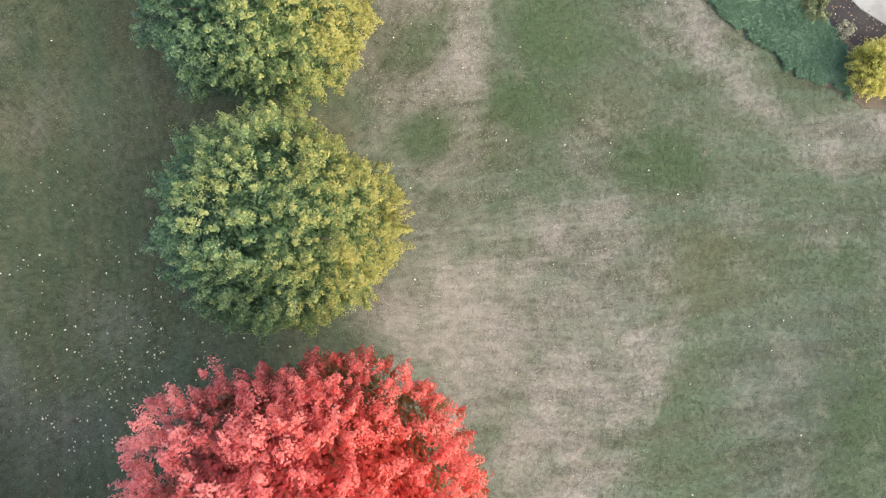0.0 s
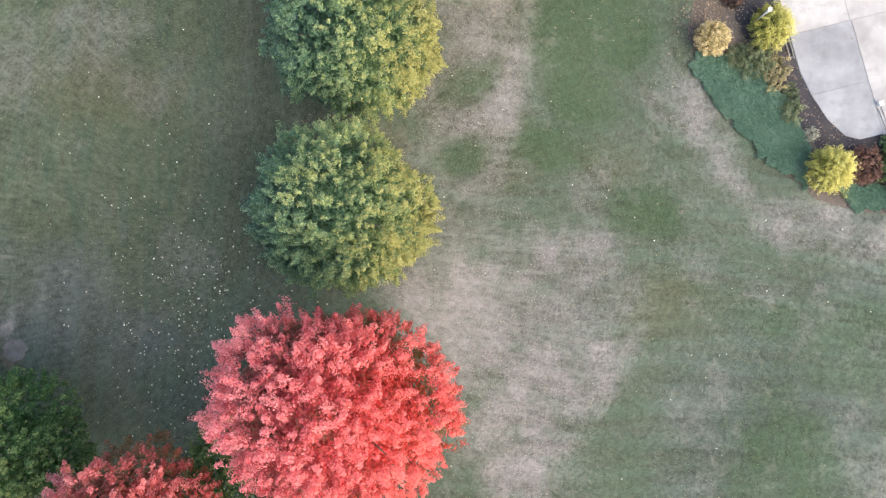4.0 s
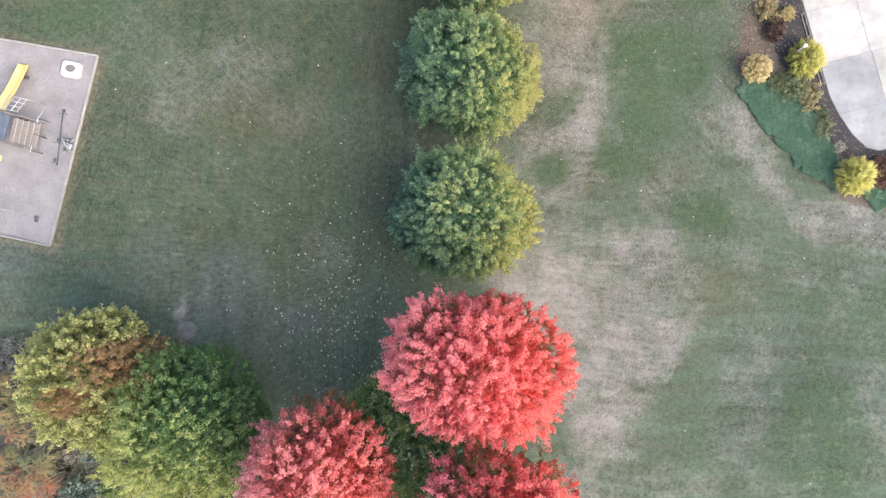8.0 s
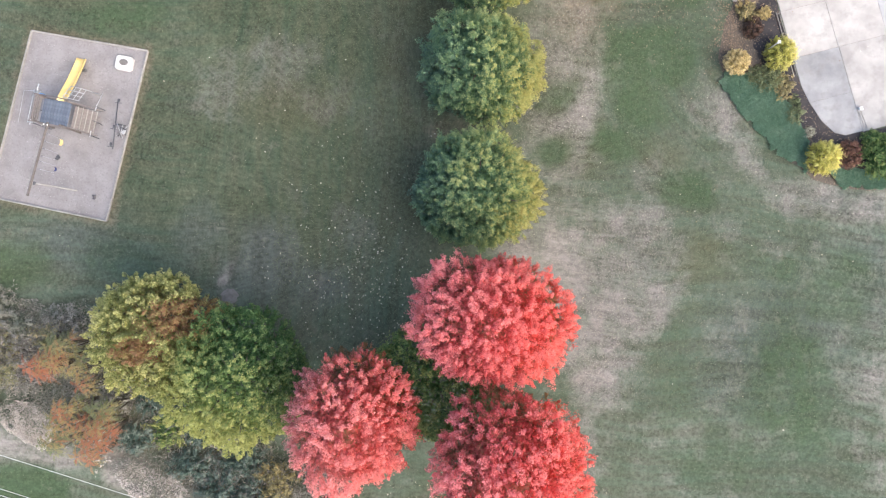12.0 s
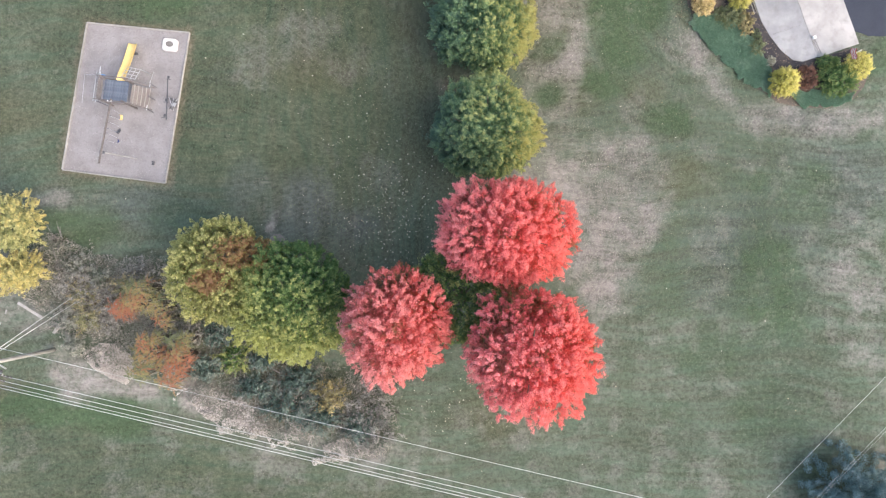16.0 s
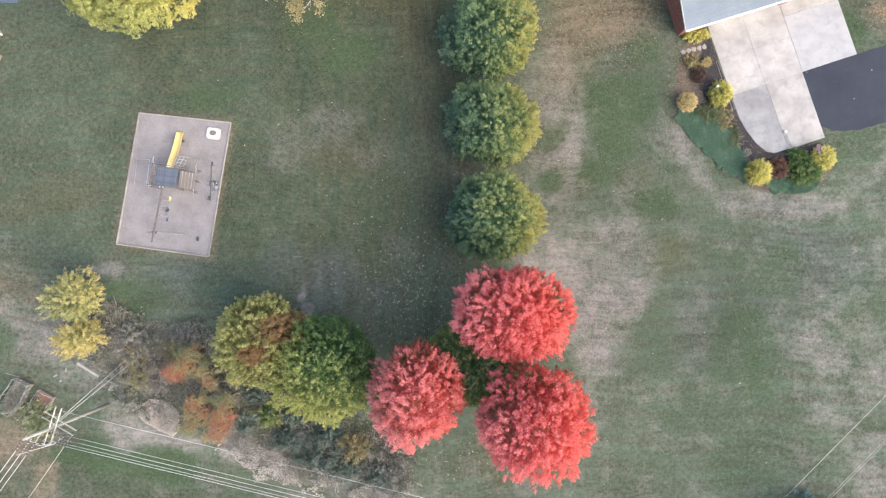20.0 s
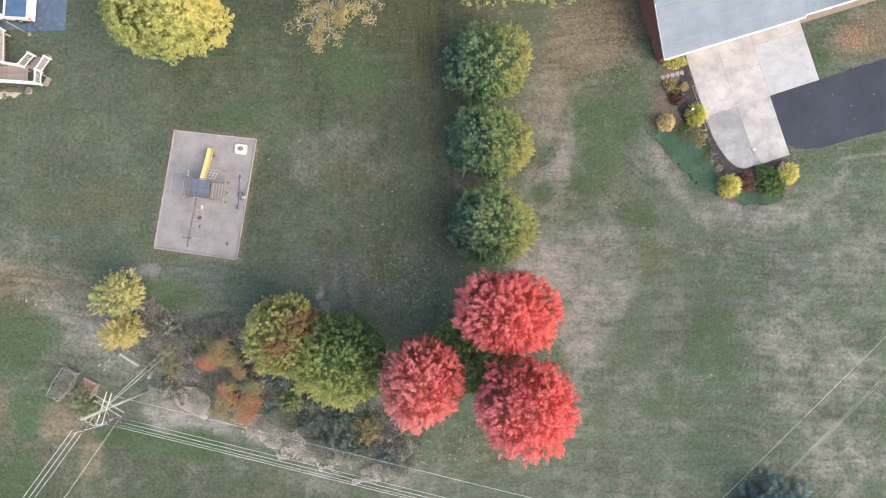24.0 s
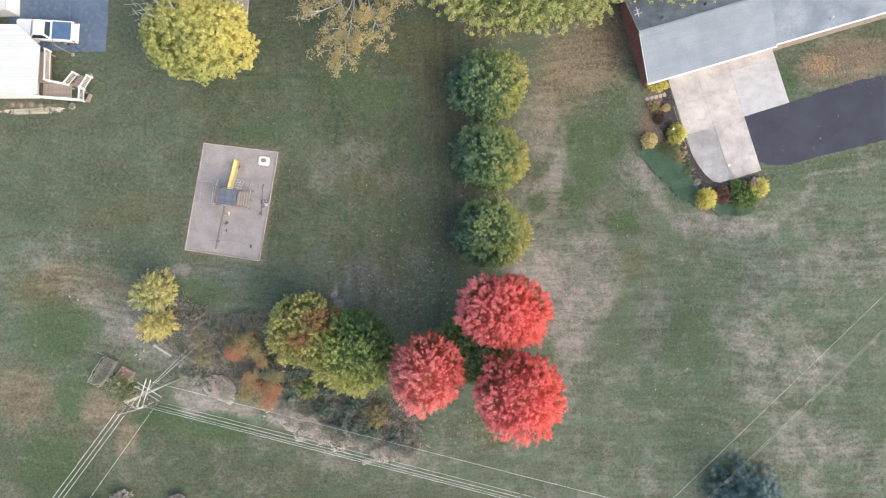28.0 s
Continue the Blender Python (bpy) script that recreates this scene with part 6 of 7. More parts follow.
railing((-1.3, 0.25, ZD), (2.95, -0.1, ZD))
railing((-0.2, 4.6, ZD), (-0.25, 1.75, ZD))
railing((-0.25, 1.75, ZD), (1.5, 1.4, ZD))
railing((2.95, -0.1, ZD), (3.0, 1.0, ZD))
railing((1.5, 1.4, ZD), (2.0, 2.6, 0.15))
railing((3.0, 1.0, ZD), (3.35, 2.3, 0.15))
for k in range(4):
    box("step", (1.25, 0.3, 0.05), (2.3 + 0.1 * k, 1.4 + 0.3 * k, 0.62 - 0.17 * k), M_BROWNWOOD, deck, rot=(0, 0, -15))
for x, y in ((-1.1, 0.4), (0.8, 0.4), (2.8, 0.1), (2.8, 0.9), (1.5, 1.3), (-0.3, 1.9), (-0.3, 4.4)):
    box("deck_post", (0.12, 0.12, 0.75), (x, y, 0.36), M_TIMBER, deck)
box("lattice", (0.8, 0.05, 0.6), (3.15, 0.35, 0.32), M_BROWNWOOD, deck, rot=(0, 0, 65))
for x, y, r in ((-35.7, 14.0, 0.3), (-34.05, 16.9, 0.22)):
    pot = thing("plant_pot", (x, y, 0), "round pale plant pot beside the porch", "plant pot", "plant pots")
    tube("pot", [(0, 0, 0), (0, 0, 0.25), (0, 0, 0.3)], [r * 0.7, r, r * 1.05], M_STONE, pot, sides=14)
    part("soil", slab_bm([(r * 0.85 * math.cos(a), r * 0.85 * math.sin(a)) for a in np.linspace(0, 6.28, 12, endpoint=False)], 0.29, 0.315, 0), M_SOIL, pot)
stuff_in("pale_grasses", [(-42, 13.7), (-38, 13.9), (-36.4, 13.85), (-37.0, 13.4), (-41, 13.25), (-43, 13.5)], 2200, 67, L_PALEGRASS, 0.13, lambda x, y, rng: rng.uniform(0.5, 1, len(x)), 0.3, "pale dry ornamental grasses along the porch", "grass", 0.25, 0.8, 0.42)
for k, (x, y) in enumerate(((-41.5, 14.2), (-40.7, 14.1), (-39.7, 14.2), (-38.8, 14.1), (-37.9, 14.0))):
    rock = thing("garden_rock", (x, y, 0), "grey garden rock under the porch edge", "rock", "garden rocks")
    bm = bmesh.new()
    bmesh.ops.create_icosphere(bm, subdivisions=2, radius=0.24)
    for v in bm.verts:
        v.co *= 1 + 0.35 * (noise.noise(v.co * 3 + Vector((k * 7, 0, 0))))
        v.co.z = v.co.z * 0.6 + 0.12
    part("stone", bm, M_DARKWOOD, rock)

yard_lamp = thing("yard_lamp", (-35.8, 18.95, 0), "slim grey yard lamp beside the parking pad", "lamp")
box("base", (0.3, 0.3, 0.1), (0, 0, 0.05), M_STONE, yard_lamp, "pale concrete footing", bevel=0.03)
tube("post", [(0, 0, 0), (0, 0, 1.6), (0, 0, 2.9)], [0.05, 0.045, 0.04], M_TIMBER, yard_lamp)
box("lantern", (0.22, 0.22, 0.25), (0, 0, 3.0), M_DARKMETAL, yard_lamp, bevel=0.05)
tube("arm", [(0, 0, 2.6), (-0.15, 0.3, 2.75), (-0.2, 0.6, 2.7)], 0.025, M_TIMBER, yard_lamp, sides=6)

# ---- pickup ----
truck = thing("pickup_truck", (-37.85, 20.95, 0.02), "white pickup truck with dark blue bed cover", "truck", rz=-4)
# x runs from the nose (-) to the tail (+)
prof = [(-2.78, 0.55), (-2.8, 0.85), (-2.68, 1.0), (-1.35, 1.12), (-1.2, 1.14), (0.55, 1.14), (0.62, 1.12), (2.62, 1.12), (2.72, 1.05), (2.74, 0.5), (-2.7, 0.42)]
bm = bmesh.new()
left = [bm.verts.new((x, -0.93, z)) for x, z in prof]
right = [bm.verts.new((x, 0.93, z)) for x, z in prof]
bm.faces.new(left)
bm.faces.new(right[::-1])
for i in range(len(prof)):
    j = (i + 1) % len(prof)
    bm.faces.new((left[i], right[i], right[j], left[j]))
bmesh.ops.recalc_face_normals(bm, faces=bm.faces)
bmesh.ops.bevel(bm, geom=[e for e in bm.edges if abs(e.verts[0].co.y - e.verts[1].co.y) < 0.01], offset=0.09, segments=2, affect="EDGES")
part("body", bm, M_TRUCK, truck)
cabv = [(-1.25, -0.86, 1.12), (0.62, -0.86, 1.12), (0.62, 0.86, 1.12), (-1.25, 0.86, 1.12), (-0.62, -0.7, 1.72), (0.42, -0.7, 1.74), (0.42, 0.7, 1.74), (-0.62, 0.7, 1.72)]
bm = bmesh.new()
cv = [bm.verts.new(p) for p in cabv]
for f in ((4, 5, 6, 7), (0, 1, 5, 4), (1, 2, 6, 5), (2, 3, 7, 6), (3, 0, 4, 7)):
    bm.faces.new([cv[i] for i in f])
bmesh.ops.recalc_face_normals(bm, faces=bm.faces)
bmesh.ops.bevel(bm, geom=bm.edges, offset=0.05, segments=2, affect="EDGES")
part("cab", bm, M_TRUCK, truck)


def glass(quad, name):
    c = sum((Vector(p) for p in quad), Vector()) / 4
    n = (Vector(quad[1]) - Vector(quad[0])).cross(Vector(quad[2]) - Vector(quad[0])).normalized()
    pts = [c + (Vector(p) - c) * 0.84 + n * s for s in (0.012, -0.01) for p in quad]
    link_mesh(name, raw(name, pts, [(0, 1, 2, 3), (7, 6, 5, 4), (0, 4, 5, 1), (1, 5, 6, 2), (2, 6, 7, 3), (3, 7, 4, 0)]), M_GLASS, truck, "dark tinted glass")


glass([cabv[0], cabv[4], cabv[7], cabv[3]][::-1], "windshield")
glass([cabv[1], cabv[2], cabv[6], cabv[5]], "rear_window")
glass([cabv[0], cabv[1], cabv[5], cabv[4]], "side_window")
glass([cabv[3], cabv[7], cabv[6], cabv[2]], "side_window")
box("bed_cover", (1.78, 1.62, 0.04), (1.66, 0, 1.13), M_BEDCOVER, truck, "dark blue soft bed cover", bevel=0.015)
for y in (-0.86, 0.86):
    box("bed_rail", (2.05, 0.09, 0.06), (1.66, y, 1.14), M_TRUCK, truck)
    box("mirror", (0.12, 0.2, 0.16), (-0.95, y * 1.18, 1.2), M_DARKMETAL, truck)
    box("headlight", (0.08, 0.3, 0.16), (-2.77, y * 0.78, 0.86), M_METAL, truck, bevel=0.03)
    box("tail_light", (0.06, 0.14, 0.34), (2.74, y, 0.9), M_RED, truck)
box("tailgate", (0.07, 1.6, 0.5), (2.7, 0, 0.9), M_TRUCK, truck)
box("rear_bumper", (0.16, 1.85, 0.2), (2.86, 0, 0.55), M_WHITE, truck, bevel=0.04)
box("front_bumper", (0.16, 1.85, 0.22), (-2.84, 0, 0.55), M_METAL, truck, bevel=0.04)
for x in (-1.85, 1.6):
    for y in (-0.84, 0.84):
        wheel = tube("wheel", [(x, y - 0.12, 0.37), (x, y - 0.09, 0.37), (x, y + 0.09, 0.37), (x, y + 0.12, 0.37)], [0.32, 0.37, 0.37, 0.32], M_RUBBER, truck, sides=20)
        tube("rim", [(x, y - 0.125, 0.37), (x, y + 0.125, 0.37)], 0.2, M_METAL, wheel, sides=14)

board_bed = thing("platform", (-20.1, 23.6, 0), "low brown board platform with pale edges", "platform", rz=-4)
for k in range(9):
    box("board", (0.2, 3.6, 0.05), (-0.85 + k * 0.21, 0, 0.2), M_BROWNWOOD, board_bed, bevel=0.006)
for x in (-1.0, 1.0):
    box("edge_board", (0.07, 3.75, 0.24), (x, 0, 0.12), M_TIMBER, board_bed)
box("edge_board", (1.92, 0.07, 0.24), (0, -1.85, 0.12), M_TIMBER, board_bed)

# ---- raised beds by the pole ----
def raised_bed(corners, label, material):
    ob = thing("raised_bed", (*corners[0], 0), label, "raised bed")
    loc = [Vector((x - corners[0][0], y - corners[0][1], 0)) for x, y in corners]
    mid = sum(loc, Vector()) / 4
    for k in range(4):
        bar("board", loc[k] + Vector((0, 0, 0.1)), loc[(k + 1) % 4] + Vector((0, 0, 0.1)), 0.05, 0.24, material, ob)
        box("corner_post", (0.1, 0.1, 0.5), (loc[k].x, loc[k].y, 0.24), material, ob)
        tube("hoop", [loc[k] + Vector((0, 0, 0.4)), (loc[k] + loc[(k + 1) % 4]) / 2 + Vector((0, 0, 0.55)), loc[(k + 1) % 4] + Vector((0, 0, 0.4))], 0.012, M_WIRE, ob, sides=5)
    part("soil", slab_bm([((mid + (p - mid) * 0.96).x, (mid + (p - mid) * 0.96).y) for p in loc], -0.05, 0.14, 0), M_REDSOIL, ob)


def fenced_plot(ring, label):
    """A small vegetable plot inside thin posts with a rail round their tops and feet."""
    ob = thing("garden_fence", (-32.4, -11.0, 0), label, "garden fence")
    loc = [Vector((x + 32.4, y + 11.0, 0)) for x, y in ring]
    for k, p in enumerate(loc):
        q = loc[(k + 1) % len(loc)]
        tube("post", [p - Vector((0, 0, 0.15)), p + Vector((0, 0, 0.92 + 0.06 * (k % 2)))], 0.03, M_TIMBER, ob, sides=6)
        tube("rail", [p + Vector((0, 0, 0.85)), (p + q) / 2 + Vector((0, 0, 0.8)), q + Vector((0, 0, 0.85))], 0.026, M_TIMBER, ob, sides=6)
        tube("rail", [p + Vector((0, 0, 0.3)), q + Vector((0, 0, 0.3))], 0.02, M_TIMBER, ob, sides=6)
        m = (p + q) / 2
        tube("stake", [m - Vector((0, 0, 0.1)), m + Vector((0, 0, 0.82))], 0.018, M_TIMBER, ob, sides=5)
        tube("stay", [p + Vector((0, 0, 0.05)), m + Vector((0, 0, 0.8))], 0.008, M_WIRE, ob, sides=4)
    a = loc[0]
    tube("leaning_stick", [a + Vector((0.05, 0, 0)), a + Vector((-0.25, 0.5, 1.1))], 0.02, M_TIMBER, ob, sides=5)
    part("soil", slab_bm([(p.x * 0.95, p.y * 0.95) for p in loc], -0.05, 0.06, 0), M_SOIL, ob)


RING = [(-32.4, -9.6), (-31.3, -10.12), (-31.85, -11.3), (-32.75, -12.35), (-33.75, -11.85), (-33.2, -10.75)]
fenced_plot(RING, "thin weathered fence round a small overgrown vegetable plot")
raised_bed([(-30.8, -10.55), (-29.7, -11.12), (-30.5, -12.5), (-31.6, -11.95)], "small brown raised bed half hidden by a plant", M_BROWNWOOD)
stuff_in("bed_weeds", RING, 2600, 68, L_WEED, 0.16, lambda x, y, rng: 0.3 + rng.random(len(x)) * 0.7, 0.55, "dry plants in the fenced plot", "weeds", 0.3, 0.8)
stuff_in("bed_weeds", RING, 700, 69, L_STRAW, 0.16, lambda x, y, rng: 0.2 + rng.random(len(x)) * 0.6, 0.6, "dry pale stalks in the fenced plot", "weeds", 0.14, 1.2, 0.4)
for k, (x, y, rx, ry) in enumerate(((-30.85, -12.5, 0.8, 0.85), (-30.5, -13.3, 0.6, 0.55))):
    shrub("garden_plant", (x, y), "leafy green plant spilling from a raised bed", L_GARDEN, rx, ry, 0.85, 56, 24, 0.22, 0.2, tone_flat(0.62, 0.6), 70 + k, "plant", "garden plants", stretch=3.2, ragged=0.36, aspect=0.25)

# ---- brush strip ----
def rosette(at, tone, rng, reach):
    """A star of long drooping fronds round a stem's tip, each with its pairs of leaflets: corners and tones."""
    quads, tones = [], []
    count = int(rng.integers(6, 10))
    for k in range(count):
        a = 2 * math.pi * (k + rng.uniform(-0.35, 0.35)) / count
        d, w = np.array([math.cos(a), math.sin(a), 0.0]), np.array([-math.sin(a), math.cos(a), 0.0])
        long, rise, own = reach * rng.uniform(0.6, 1.3), rng.uniform(0.05, 0.4), tone + rng.normal(0, 0.16)
        for q in np.linspace(0.1, 1.0, 10):
            p = np.array(at) + d * long * q + np.array([0, 0, long * (rise * q - 0.7 * q * q)])
            size = 0.16 * (1.1 - 0.6 * q) * (0.6 + 0.8 * min(q, 0.5))
            for hand in (-1, 1):
                tip = d * 0.8 + w * 0.6 * hand + np.array([0, 0, rng.normal(-0.2, 0.15)])
                side = np.cross(tip, [0, 0, 1.0])
                quads.append([p, p + tip * size * 0.5 + side * size * 0.15, p + tip * size, p + tip * size * 0.5 - side * size * 0.15])
                tones.append(own - 0.35 * (q - 0.5) + rng.normal(0, 0.05))
    return quads, tones


SUMAC = [
    (-19.35, -8.85, 0.7, 0.45, 0.92, 9), (-18.5, -8.35, 0.45, 0.35, 0.76, 4), (-18.3, -7.6, 0.75, 0.4, 0.14, 6), (-17.3, -8.8, 0.5, 0.6, 0.36, 7), (-16.75, -9.65, 0.3, 0.25, 0.85, 3), (-15.9, -10.9, 0.65, 0.35, 0.2, 6),
    (-17.8, -11.9, 0.85, 0.8, 0.45, 11), (-16.0, -12.1, 0.6, 0.75, 0.86, 12), (-17.75, -10.9, 0.5, 0.3, 0.74, 4), (-16.4, -13.4, 0.6, 0.35, 0.7, 5), (-18.4, -13.0, 0.7, 0.35, 0.25, 5)]
for k, (x, y, rx, ry, t, count) in enumerate(SUMAC):
    rng = np.random.default_rng(80 + k)
    ob = thing("sumac_shrub", (x, y, 0), "orange-red sumac shrub with star-shaped leaf sprays" if t > 0.5 else "olive and yellow sumac shrub with star-shaped leaf sprays", "shrub", "sumac shrubs")
    sprays = ([], [])
    for j in range(count):
        a, q = j * 2.4 + rng.normal(0, 0.2), 1.15 * math.sqrt((j + 0.5) / count)
        tip = (rx * q * math.cos(a), ry * q * math.sin(a), 3.4 - 0.5 * q * q + rng.normal(0, 0.25))
        tube("stem", [(0.2 * tip[0], 0.2 * tip[1], -0.03), (0.7 * tip[0], 0.7 * tip[1], 0.55 * tip[2]), tip], [0.04, 0.03, 0.015], M_BARK, ob, sides=5)
        for got, more in zip(sprays, rosette(tip, t + rng.normal(0, 0.25), rng, 0.6)):
            got.extend(more)
    link_mesh("foliage", diamonds("foliage", np.array(sprays[0]), np.array(sprays[1])), L_FROND, ob)
GREENS = [(-13.3, -12.4, 1.05, 0.95, 0.5), (-22.3, -6.9, 0.7, 0.6, 0.45), (-23.7, -6.2, 0.8, 0.7, 0.6), (-9.8, -15.7, 1.9, 1.1, 0.2), (-11.9, -14.4, 1.3, 0.8, 0.2), (-7.7, -16.5, 1.3, 0.9, 0.25), (-9.0, -14.0, 1.4, 0.8, 0.1), (-14.3, -10.8, 1.0, 0.9, 0.12), (-15.2, -13.0, 0.9, 0.8, 0.3), (-23.9, -11.35, 0.6, 0.5, 0.55), (-24.4, -9.7, 0.5, 0.8, 0.7), (-5.0, -17.2, 1.2, 0.8, 0.35), (-11.4, -12.6, 0.9, 0.6, 0.2)]
for k, (x, y, rx, ry, t) in enumerate(GREENS):
    shrub("wild_shrub", (x, y), "tangled blue-green wild shrub in the brush strip" if t < 0.38 else "tangled green wild shrub in the brush strip", L_REED if t < 0.38 else L_DARK if k == 0 else L_WEED, rx * 0.8, ry * 0.8, 0.9, int(36 + 36 * rx), 22, 0.22, 0.17, tone_flat(t + 0.15, 1.0), 100 + k, group="wild shrubs", stretch=2.4, ragged=0.34, aspect=0.3)
BROWNS = [(-4.3, -15.6, 1.1, 1.1, 0.5), (-3.8, -17.6, 1.0, 0.9, 0.3), (-21.4, -9.6, 1.1, 0.9, 0.35), (-22.6, -8.4, 1.1, 0.9, 0.5), (-24.0, -7.4, 0.9, 0.8, 0.6), (-19.4, -6.8, 1.1, 0.7, 0.35), (-16.3, -10.6, 0.9, 0.8, 0.3)]
for k, (x, y, rx, ry, t) in enumerate(BROWNS):
    shrub("dry_shrub", (x, y), "dry brown wild shrub with thin leaves in brush", L_DRYBRUSH, rx, ry, 1.2, 60, 22, 0.26, 0.14, tone_flat(t + 0.1, 0.7), 120 + k, group="dry shrubs", stretch=2.6, ragged=0.34, aspect=0.25)
rng = np.random.default_rng(140)
for k in range(34):
    q = (k / 33) ** 1.25
    x, y = -26.0 + 22.5 * q + rng.normal(0, 0.7), -6.2 - 9.5 * q + rng.normal(0, 1.2)
    ob = thing("bare_shrub", (x, y, 0), "leafless grey shrub with thin twigs", "shrub", "bare shrubs")
    for j in range(9):
        a, r, h = j * 2.4 + rng.random(), rng.uniform(0.5, 1.2), rng.uniform(0.9, 1.7)
        tube("twig", [(0, 0, -0.03), (0.4 * r * math.cos(a), 0.4 * r * math.sin(a), 0.5 * h), (r * math.cos(a + 0.2), r * math.sin(a + 0.2), h)], [0.026, 0.018, 0.008], M_TWIG, ob, sides=4)
for k, (x, y, r) in enumerate(((-30.6, -23.2, 1.0), (-25.4, -23.4, 0.9), (-33.4, -24.0, 0.9))):
    shrub("seedy_shrub", (x, y), "pale pinkish shrub of dry seed heads", L_STRAW, r, r, 1.2, 80, 40, 0.2, 0.1, tone_flat(0.35, 0.5), 190 + k, group="seedy shrubs")
shrub("wild_shrub", (-6.9, -15.0), "mustard yellow wild shrub beside dark weeds", L_SPARSE, 0.85, 0.8, 1.2, 60, 24, 0.26, 0.15, tone_flat(0.25, 0.7), 118, group="wild shrubs", stretch=2.4, ragged=0.34, aspect=0.35)
for k, (x, y) in enumerate(((-22.9, -9.6), (-23.2, -8.2), (-20.2, -7.6))):
    shrub("wild_shrub", (x, y), "thin olive-yellow wild shrub in dry brush", L_SUMAC, 0.75, 0.7, 1.3, 44, 22, 0.24, 0.17, tone_flat(0.22, 0.3), 180 + k, group="wild shrubs", stretch=2.6, ragged=0.34, aspect=0.25)
BRUSH = [(-28.3, -4.6), (-25, -3.9), (-22.6, -5.4), (-18.5, -5.6), (-15.0, -8.5), (-10.5, -11.8), (-5.8, -13.2), (-3.2, -14.2), (-2.6, -18.2), (-5.0, -19.3), (-11.0, -17.4), (-16.0, -15.4), (-19.0, -13.8), (-22.6, -12.6), (-24.6, -11.2), (-26.6, -9.0), (-28.0, -6.5)]
stuff_in("weeds", worn_edge(BRUSH, 0.6, 0.3, 13), 44000, 150, L_WEED, 0.14, lambda x, y, rng: 0.25 + 1.1 * (fbm(x * 0.7, y * 0.7, 55, 3) - 0.25) + rng.normal(0, 0.15, len(x)), 0.6, "tangled grey-green weeds covering the brush strip", "weeds", 0.22, 1.2, 0.36)
stuff_in("dry_stalks", worn_edge(BRUSH, 0.6, 0.35, 14), 19000, 151, L_STRAW, 0.2, lambda x, y, rng: 0.2 + 0.9 * (fbm(x * 0.6, y * 0.6, 57, 3) - 0.2) + rng.normal(0, 0.1, len(x)), 0.75, "pale dry stalks among the weeds", "dry stalks", 0.07, 1.5, 0.42)
for k, poly in enumerate(([(-23.4, -11.9), (-22.4, -11.3), (-21.2, -11.4), (-20.2, -12.2), (-19.9, -13.4), (-20.6, -14.1), (-21.8, -13.6), (-23.0, -12.9)], worn_edge([(-17.8, -14.2), (-15.6, -14.2), (-13.4, -15.3), (-11.4, -16.4), (-8.4, -17.6), (-5.4, -18.2), (-4.2, -18.8), (-5.4, -19.4), (-8.8, -18.9), (-13.2, -17.4), (-15.4, -16.4), (-17.4, -15.4)], 0.7, 0.3, 15))):
    stuff_in("seed_heads", poly, (9000, 16000)[k], 155 + k, L_STRAW, 0.1, lambda x, y, rng: 0.6 + 0.9 * (fbm(x * 1.1, y * 1.1, 58, 3) - 0.35) + rng.normal(0, 0.12, len(x)), 0.5, "pale seed heads of dry wildflowers", "dry wildflowers", 0.45, 0.6, 0.5)
for x, y, l, a in ((-26.9, -9.0, 1.9, -33), (-25.1, -10.3, 0.7, 50)):
    tagged(box("loose_board", (l, 0.2, 0.05), (x, y, 0.55 if x > -28 else 0.03), M_TIMBER, None, rot=(3, 2, a)), "grey weathered board lying in the brush", "board", "loose boards")
for k, (x, y, l) in enumerate(((-29.7, -9.5, 0.35), (-29.3, -9.9, 0.2), (-28.9, -9.1, 0.3), (-35.2, -4.3, 0.2), (-34.0, -4.6, 0.25), (-36.0, -4.0, 0.2))):
    tagged(box("wood_scrap", (l, 0.1, 0.05), (x, y, 0.025), M_TIMBER, None, rot=(0, 0, 35 + 20 * k)), "small pale wood scrap lying on bare ground", "wood scrap", "wood scraps")
stump = thing("tree_stump", (-10.45, -4.65, 0), "flat grey tree stump level with the lawn", "stump")
part("wood", slab_bm([((0.5 + 0.05 * math.sin(5 * a) + 0.03 * math.sin(11 * a)) * math.cos(a), (0.47 + 0.03 * math.sin(7 * a)) * math.sin(a)) for a in np.linspace(0, 6.2832, 44, endpoint=False)], -0.1, 0.04, 0.02), M_STUMP, stump)

# ---- grass blades, fallen leaves ----
def grass(region, count, seed, size):
    rng = np.random.default_rng(seed)
    x, y = rng.uniform(region[0], region[1], count), rng.uniform(region[2], region[3], count)
    free = np.ones(count, bool)
    for poly in (asphalt, bed, sub, [TL, TR, BR, BL]):
        free &= ~inside(x, y, poly)
    free &= rng.random(count) < np.clip(1.25 - np.hypot((x - 7) / 34, y / 26), 0.3, 1)
    x, y = x[free], y[free]
    dry, lush, bare = cover(x, y)
    tone = np.clip(0.28 + 0.75 * dry - 0.2 * lush + 0.15 * bare - 0.3 * np.clip(mowing(x, y)[1], 0, 1) + rng.normal(0, 0.08, len(x)), 0, 1)
    face = rng.normal(0, 0.6, (len(x), 3)) + np.array([0, 0, 1.4])
    me = leaf_mesh("grass", np.stack([x, y, rng.uniform(0.005, 0.03, len(x))], 1), face, size * rng.uniform(0.6, 1.4, len(x)), tone, rng, 0.22)
    tagged(link_mesh("grass", me, L_GRASS), "short lawn grass blades, green and straw-coloured", "grass", kind="stuff")


grass((-46, 46, -27, 27), 150000, 160, 0.09)
grass((-8, 24, -10, 15), 105000, 161, 0.088)


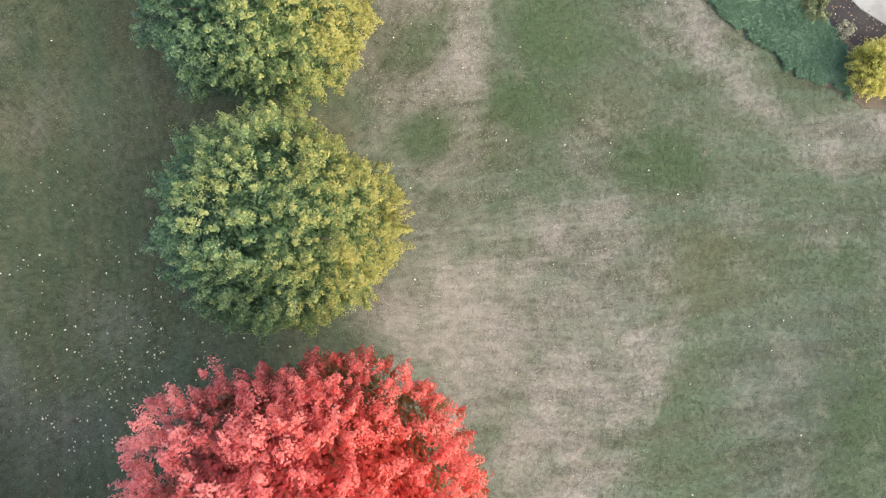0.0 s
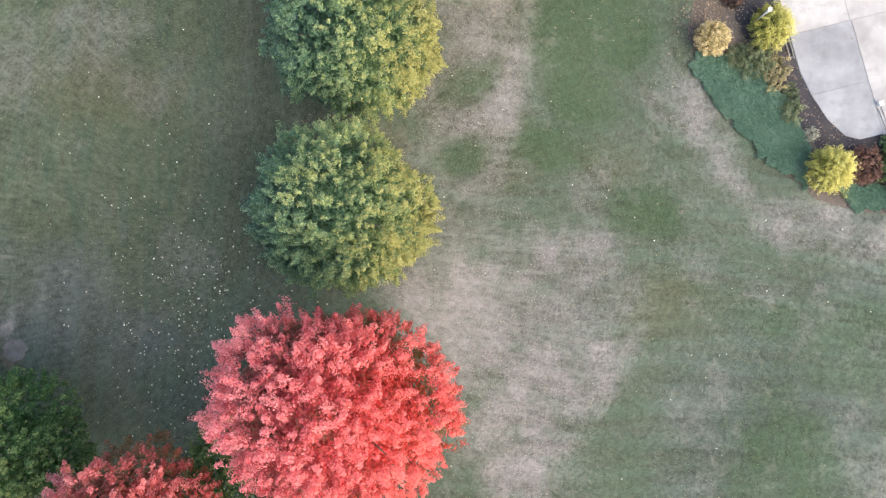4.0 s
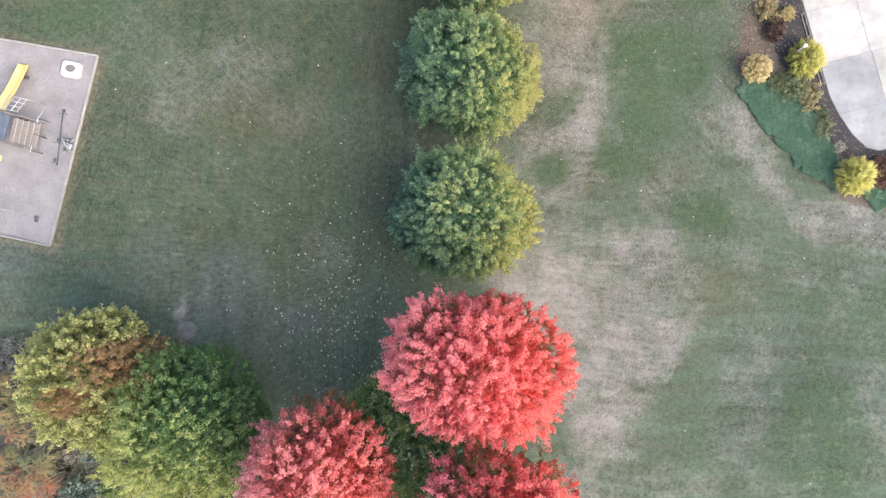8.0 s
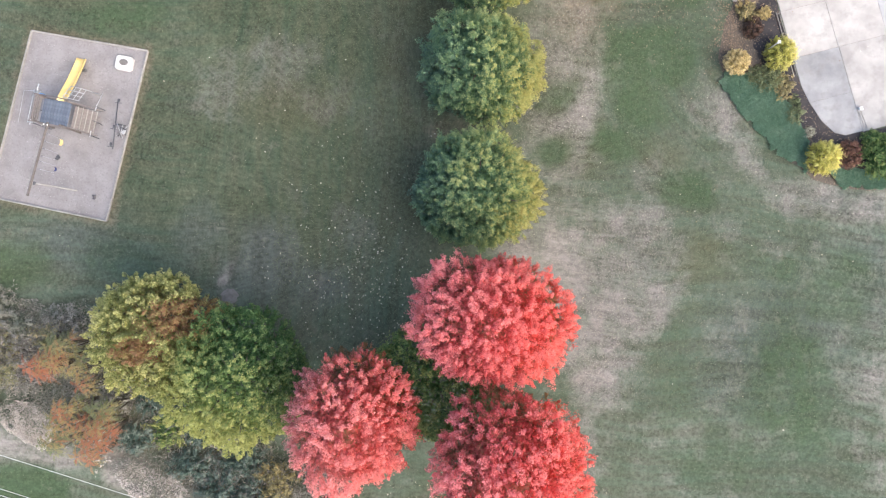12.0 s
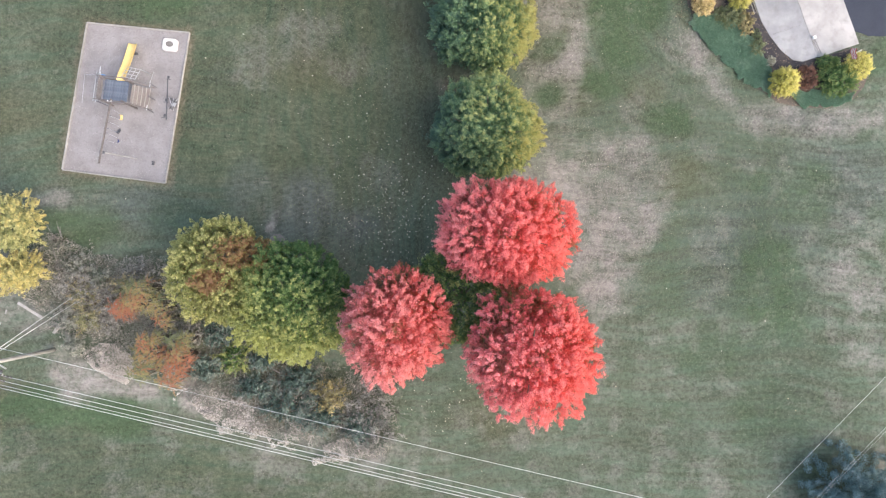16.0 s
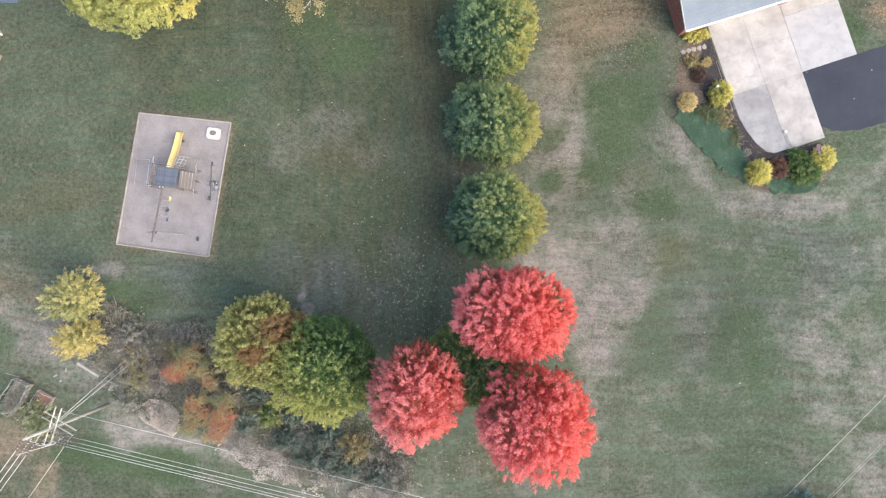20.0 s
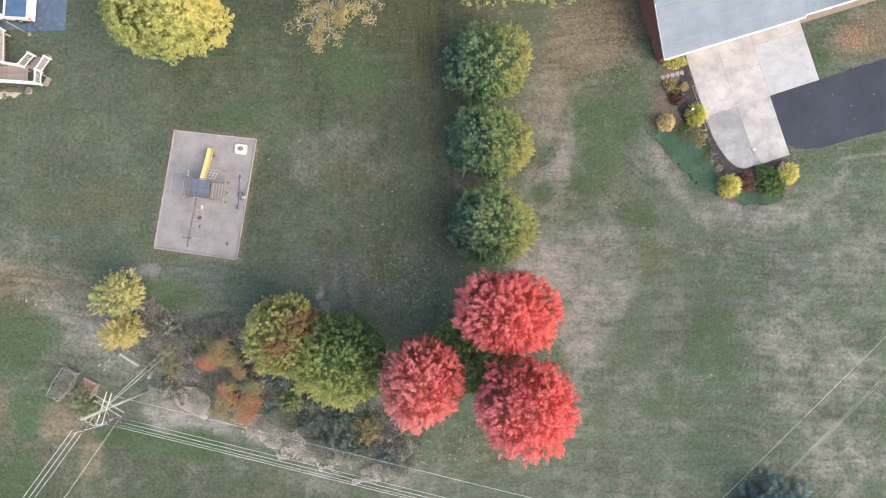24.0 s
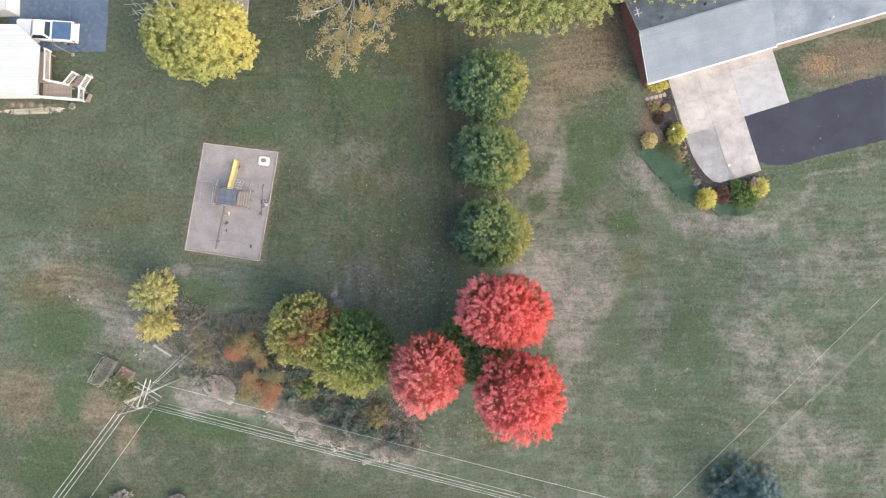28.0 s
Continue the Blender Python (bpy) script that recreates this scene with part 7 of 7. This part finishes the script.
def scatter(name, count, cx, cy, sx, sy, seed, leaves, size, label, lo=0.0, hi=1.0):
    rng = np.random.default_rng(seed)
    x, y = rng.normal(cx, sx, count), rng.normal(cy, sy, count)
    pos = np.stack([x, y, np.full(count, 0.055)], 1)
    me = leaf_mesh(name, pos, rng.normal(0, 0.25, (count, 3)) + np.array([0, 0, 1.0]), size * rng.uniform(0.5, 1.3, count), rng.uniform(lo, hi, count), rng, 0.75)
    tagged(link_mesh(name, me, leaves), label, "fallen leaves", kind="stuff")


scatter("fallen_leaves", 320, -2.6, -3.2, 2.3, 2.6, 170, L_FALLEN, 0.085, "pale fallen leaves scattered on the lawn", 0.3)
scatter("fallen_leaves", 110, -4.5, 1.0, 3.0, 4.0, 171, L_FALLEN, 0.068, "pale fallen leaves scattered on the lawn", 0.3)
scatter("fallen_leaves", 260, 10.0, 2.0, 14.0, 10.0, 172, L_FALLEN, 0.07, "few small fallen leaves on the lawn", 0.1)
scatter("fallen_leaves", 5200, 12.8, 18.6, 3.3, 3.0, 173, L_BROWN, 0.075, "brown fallen leaves littering the side lawn", 0.1)
scatter("fallen_leaves", 1100, 34.8, 17.75, 0.8, 0.5, 174, L_SUMAC, 0.09, "orange-brown leaf drift on the front lawn", 0.3)
scatter("fallen_leaves", 900, 18.3, 12.6, 0.7, 1.3, 176, L_BROWN, 0.08, "brown leaves along the planting bed", 0.0, 0.6)
scatter("fallen_leaves", 3200, 38.5, 18.3, 2.6, 0.9, 177, L_BROWN, 0.08, "brown leaves littering the front lawn", 0.0, 0.7)
scatter("fallen_leaves", 800, -9.5, 23.0, 3.0, 3.0, 178, L_BROWN, 0.08, "brown leaves fallen below the half-bare tree", 0.0, 0.9)
scatter("fallen_leaves", 70, 0.8, -16.0, 2.2, 1.2, 179, L_FALLEN, 0.08, "pale fallen leaves south of the red maples", 0.3)
scatter("fallen_leaves", 16, 34.0, 12.0, 3.0, 1.5, 175, L_FALLEN, 0.08, "pale leaves on the asphalt drive", 0.4)
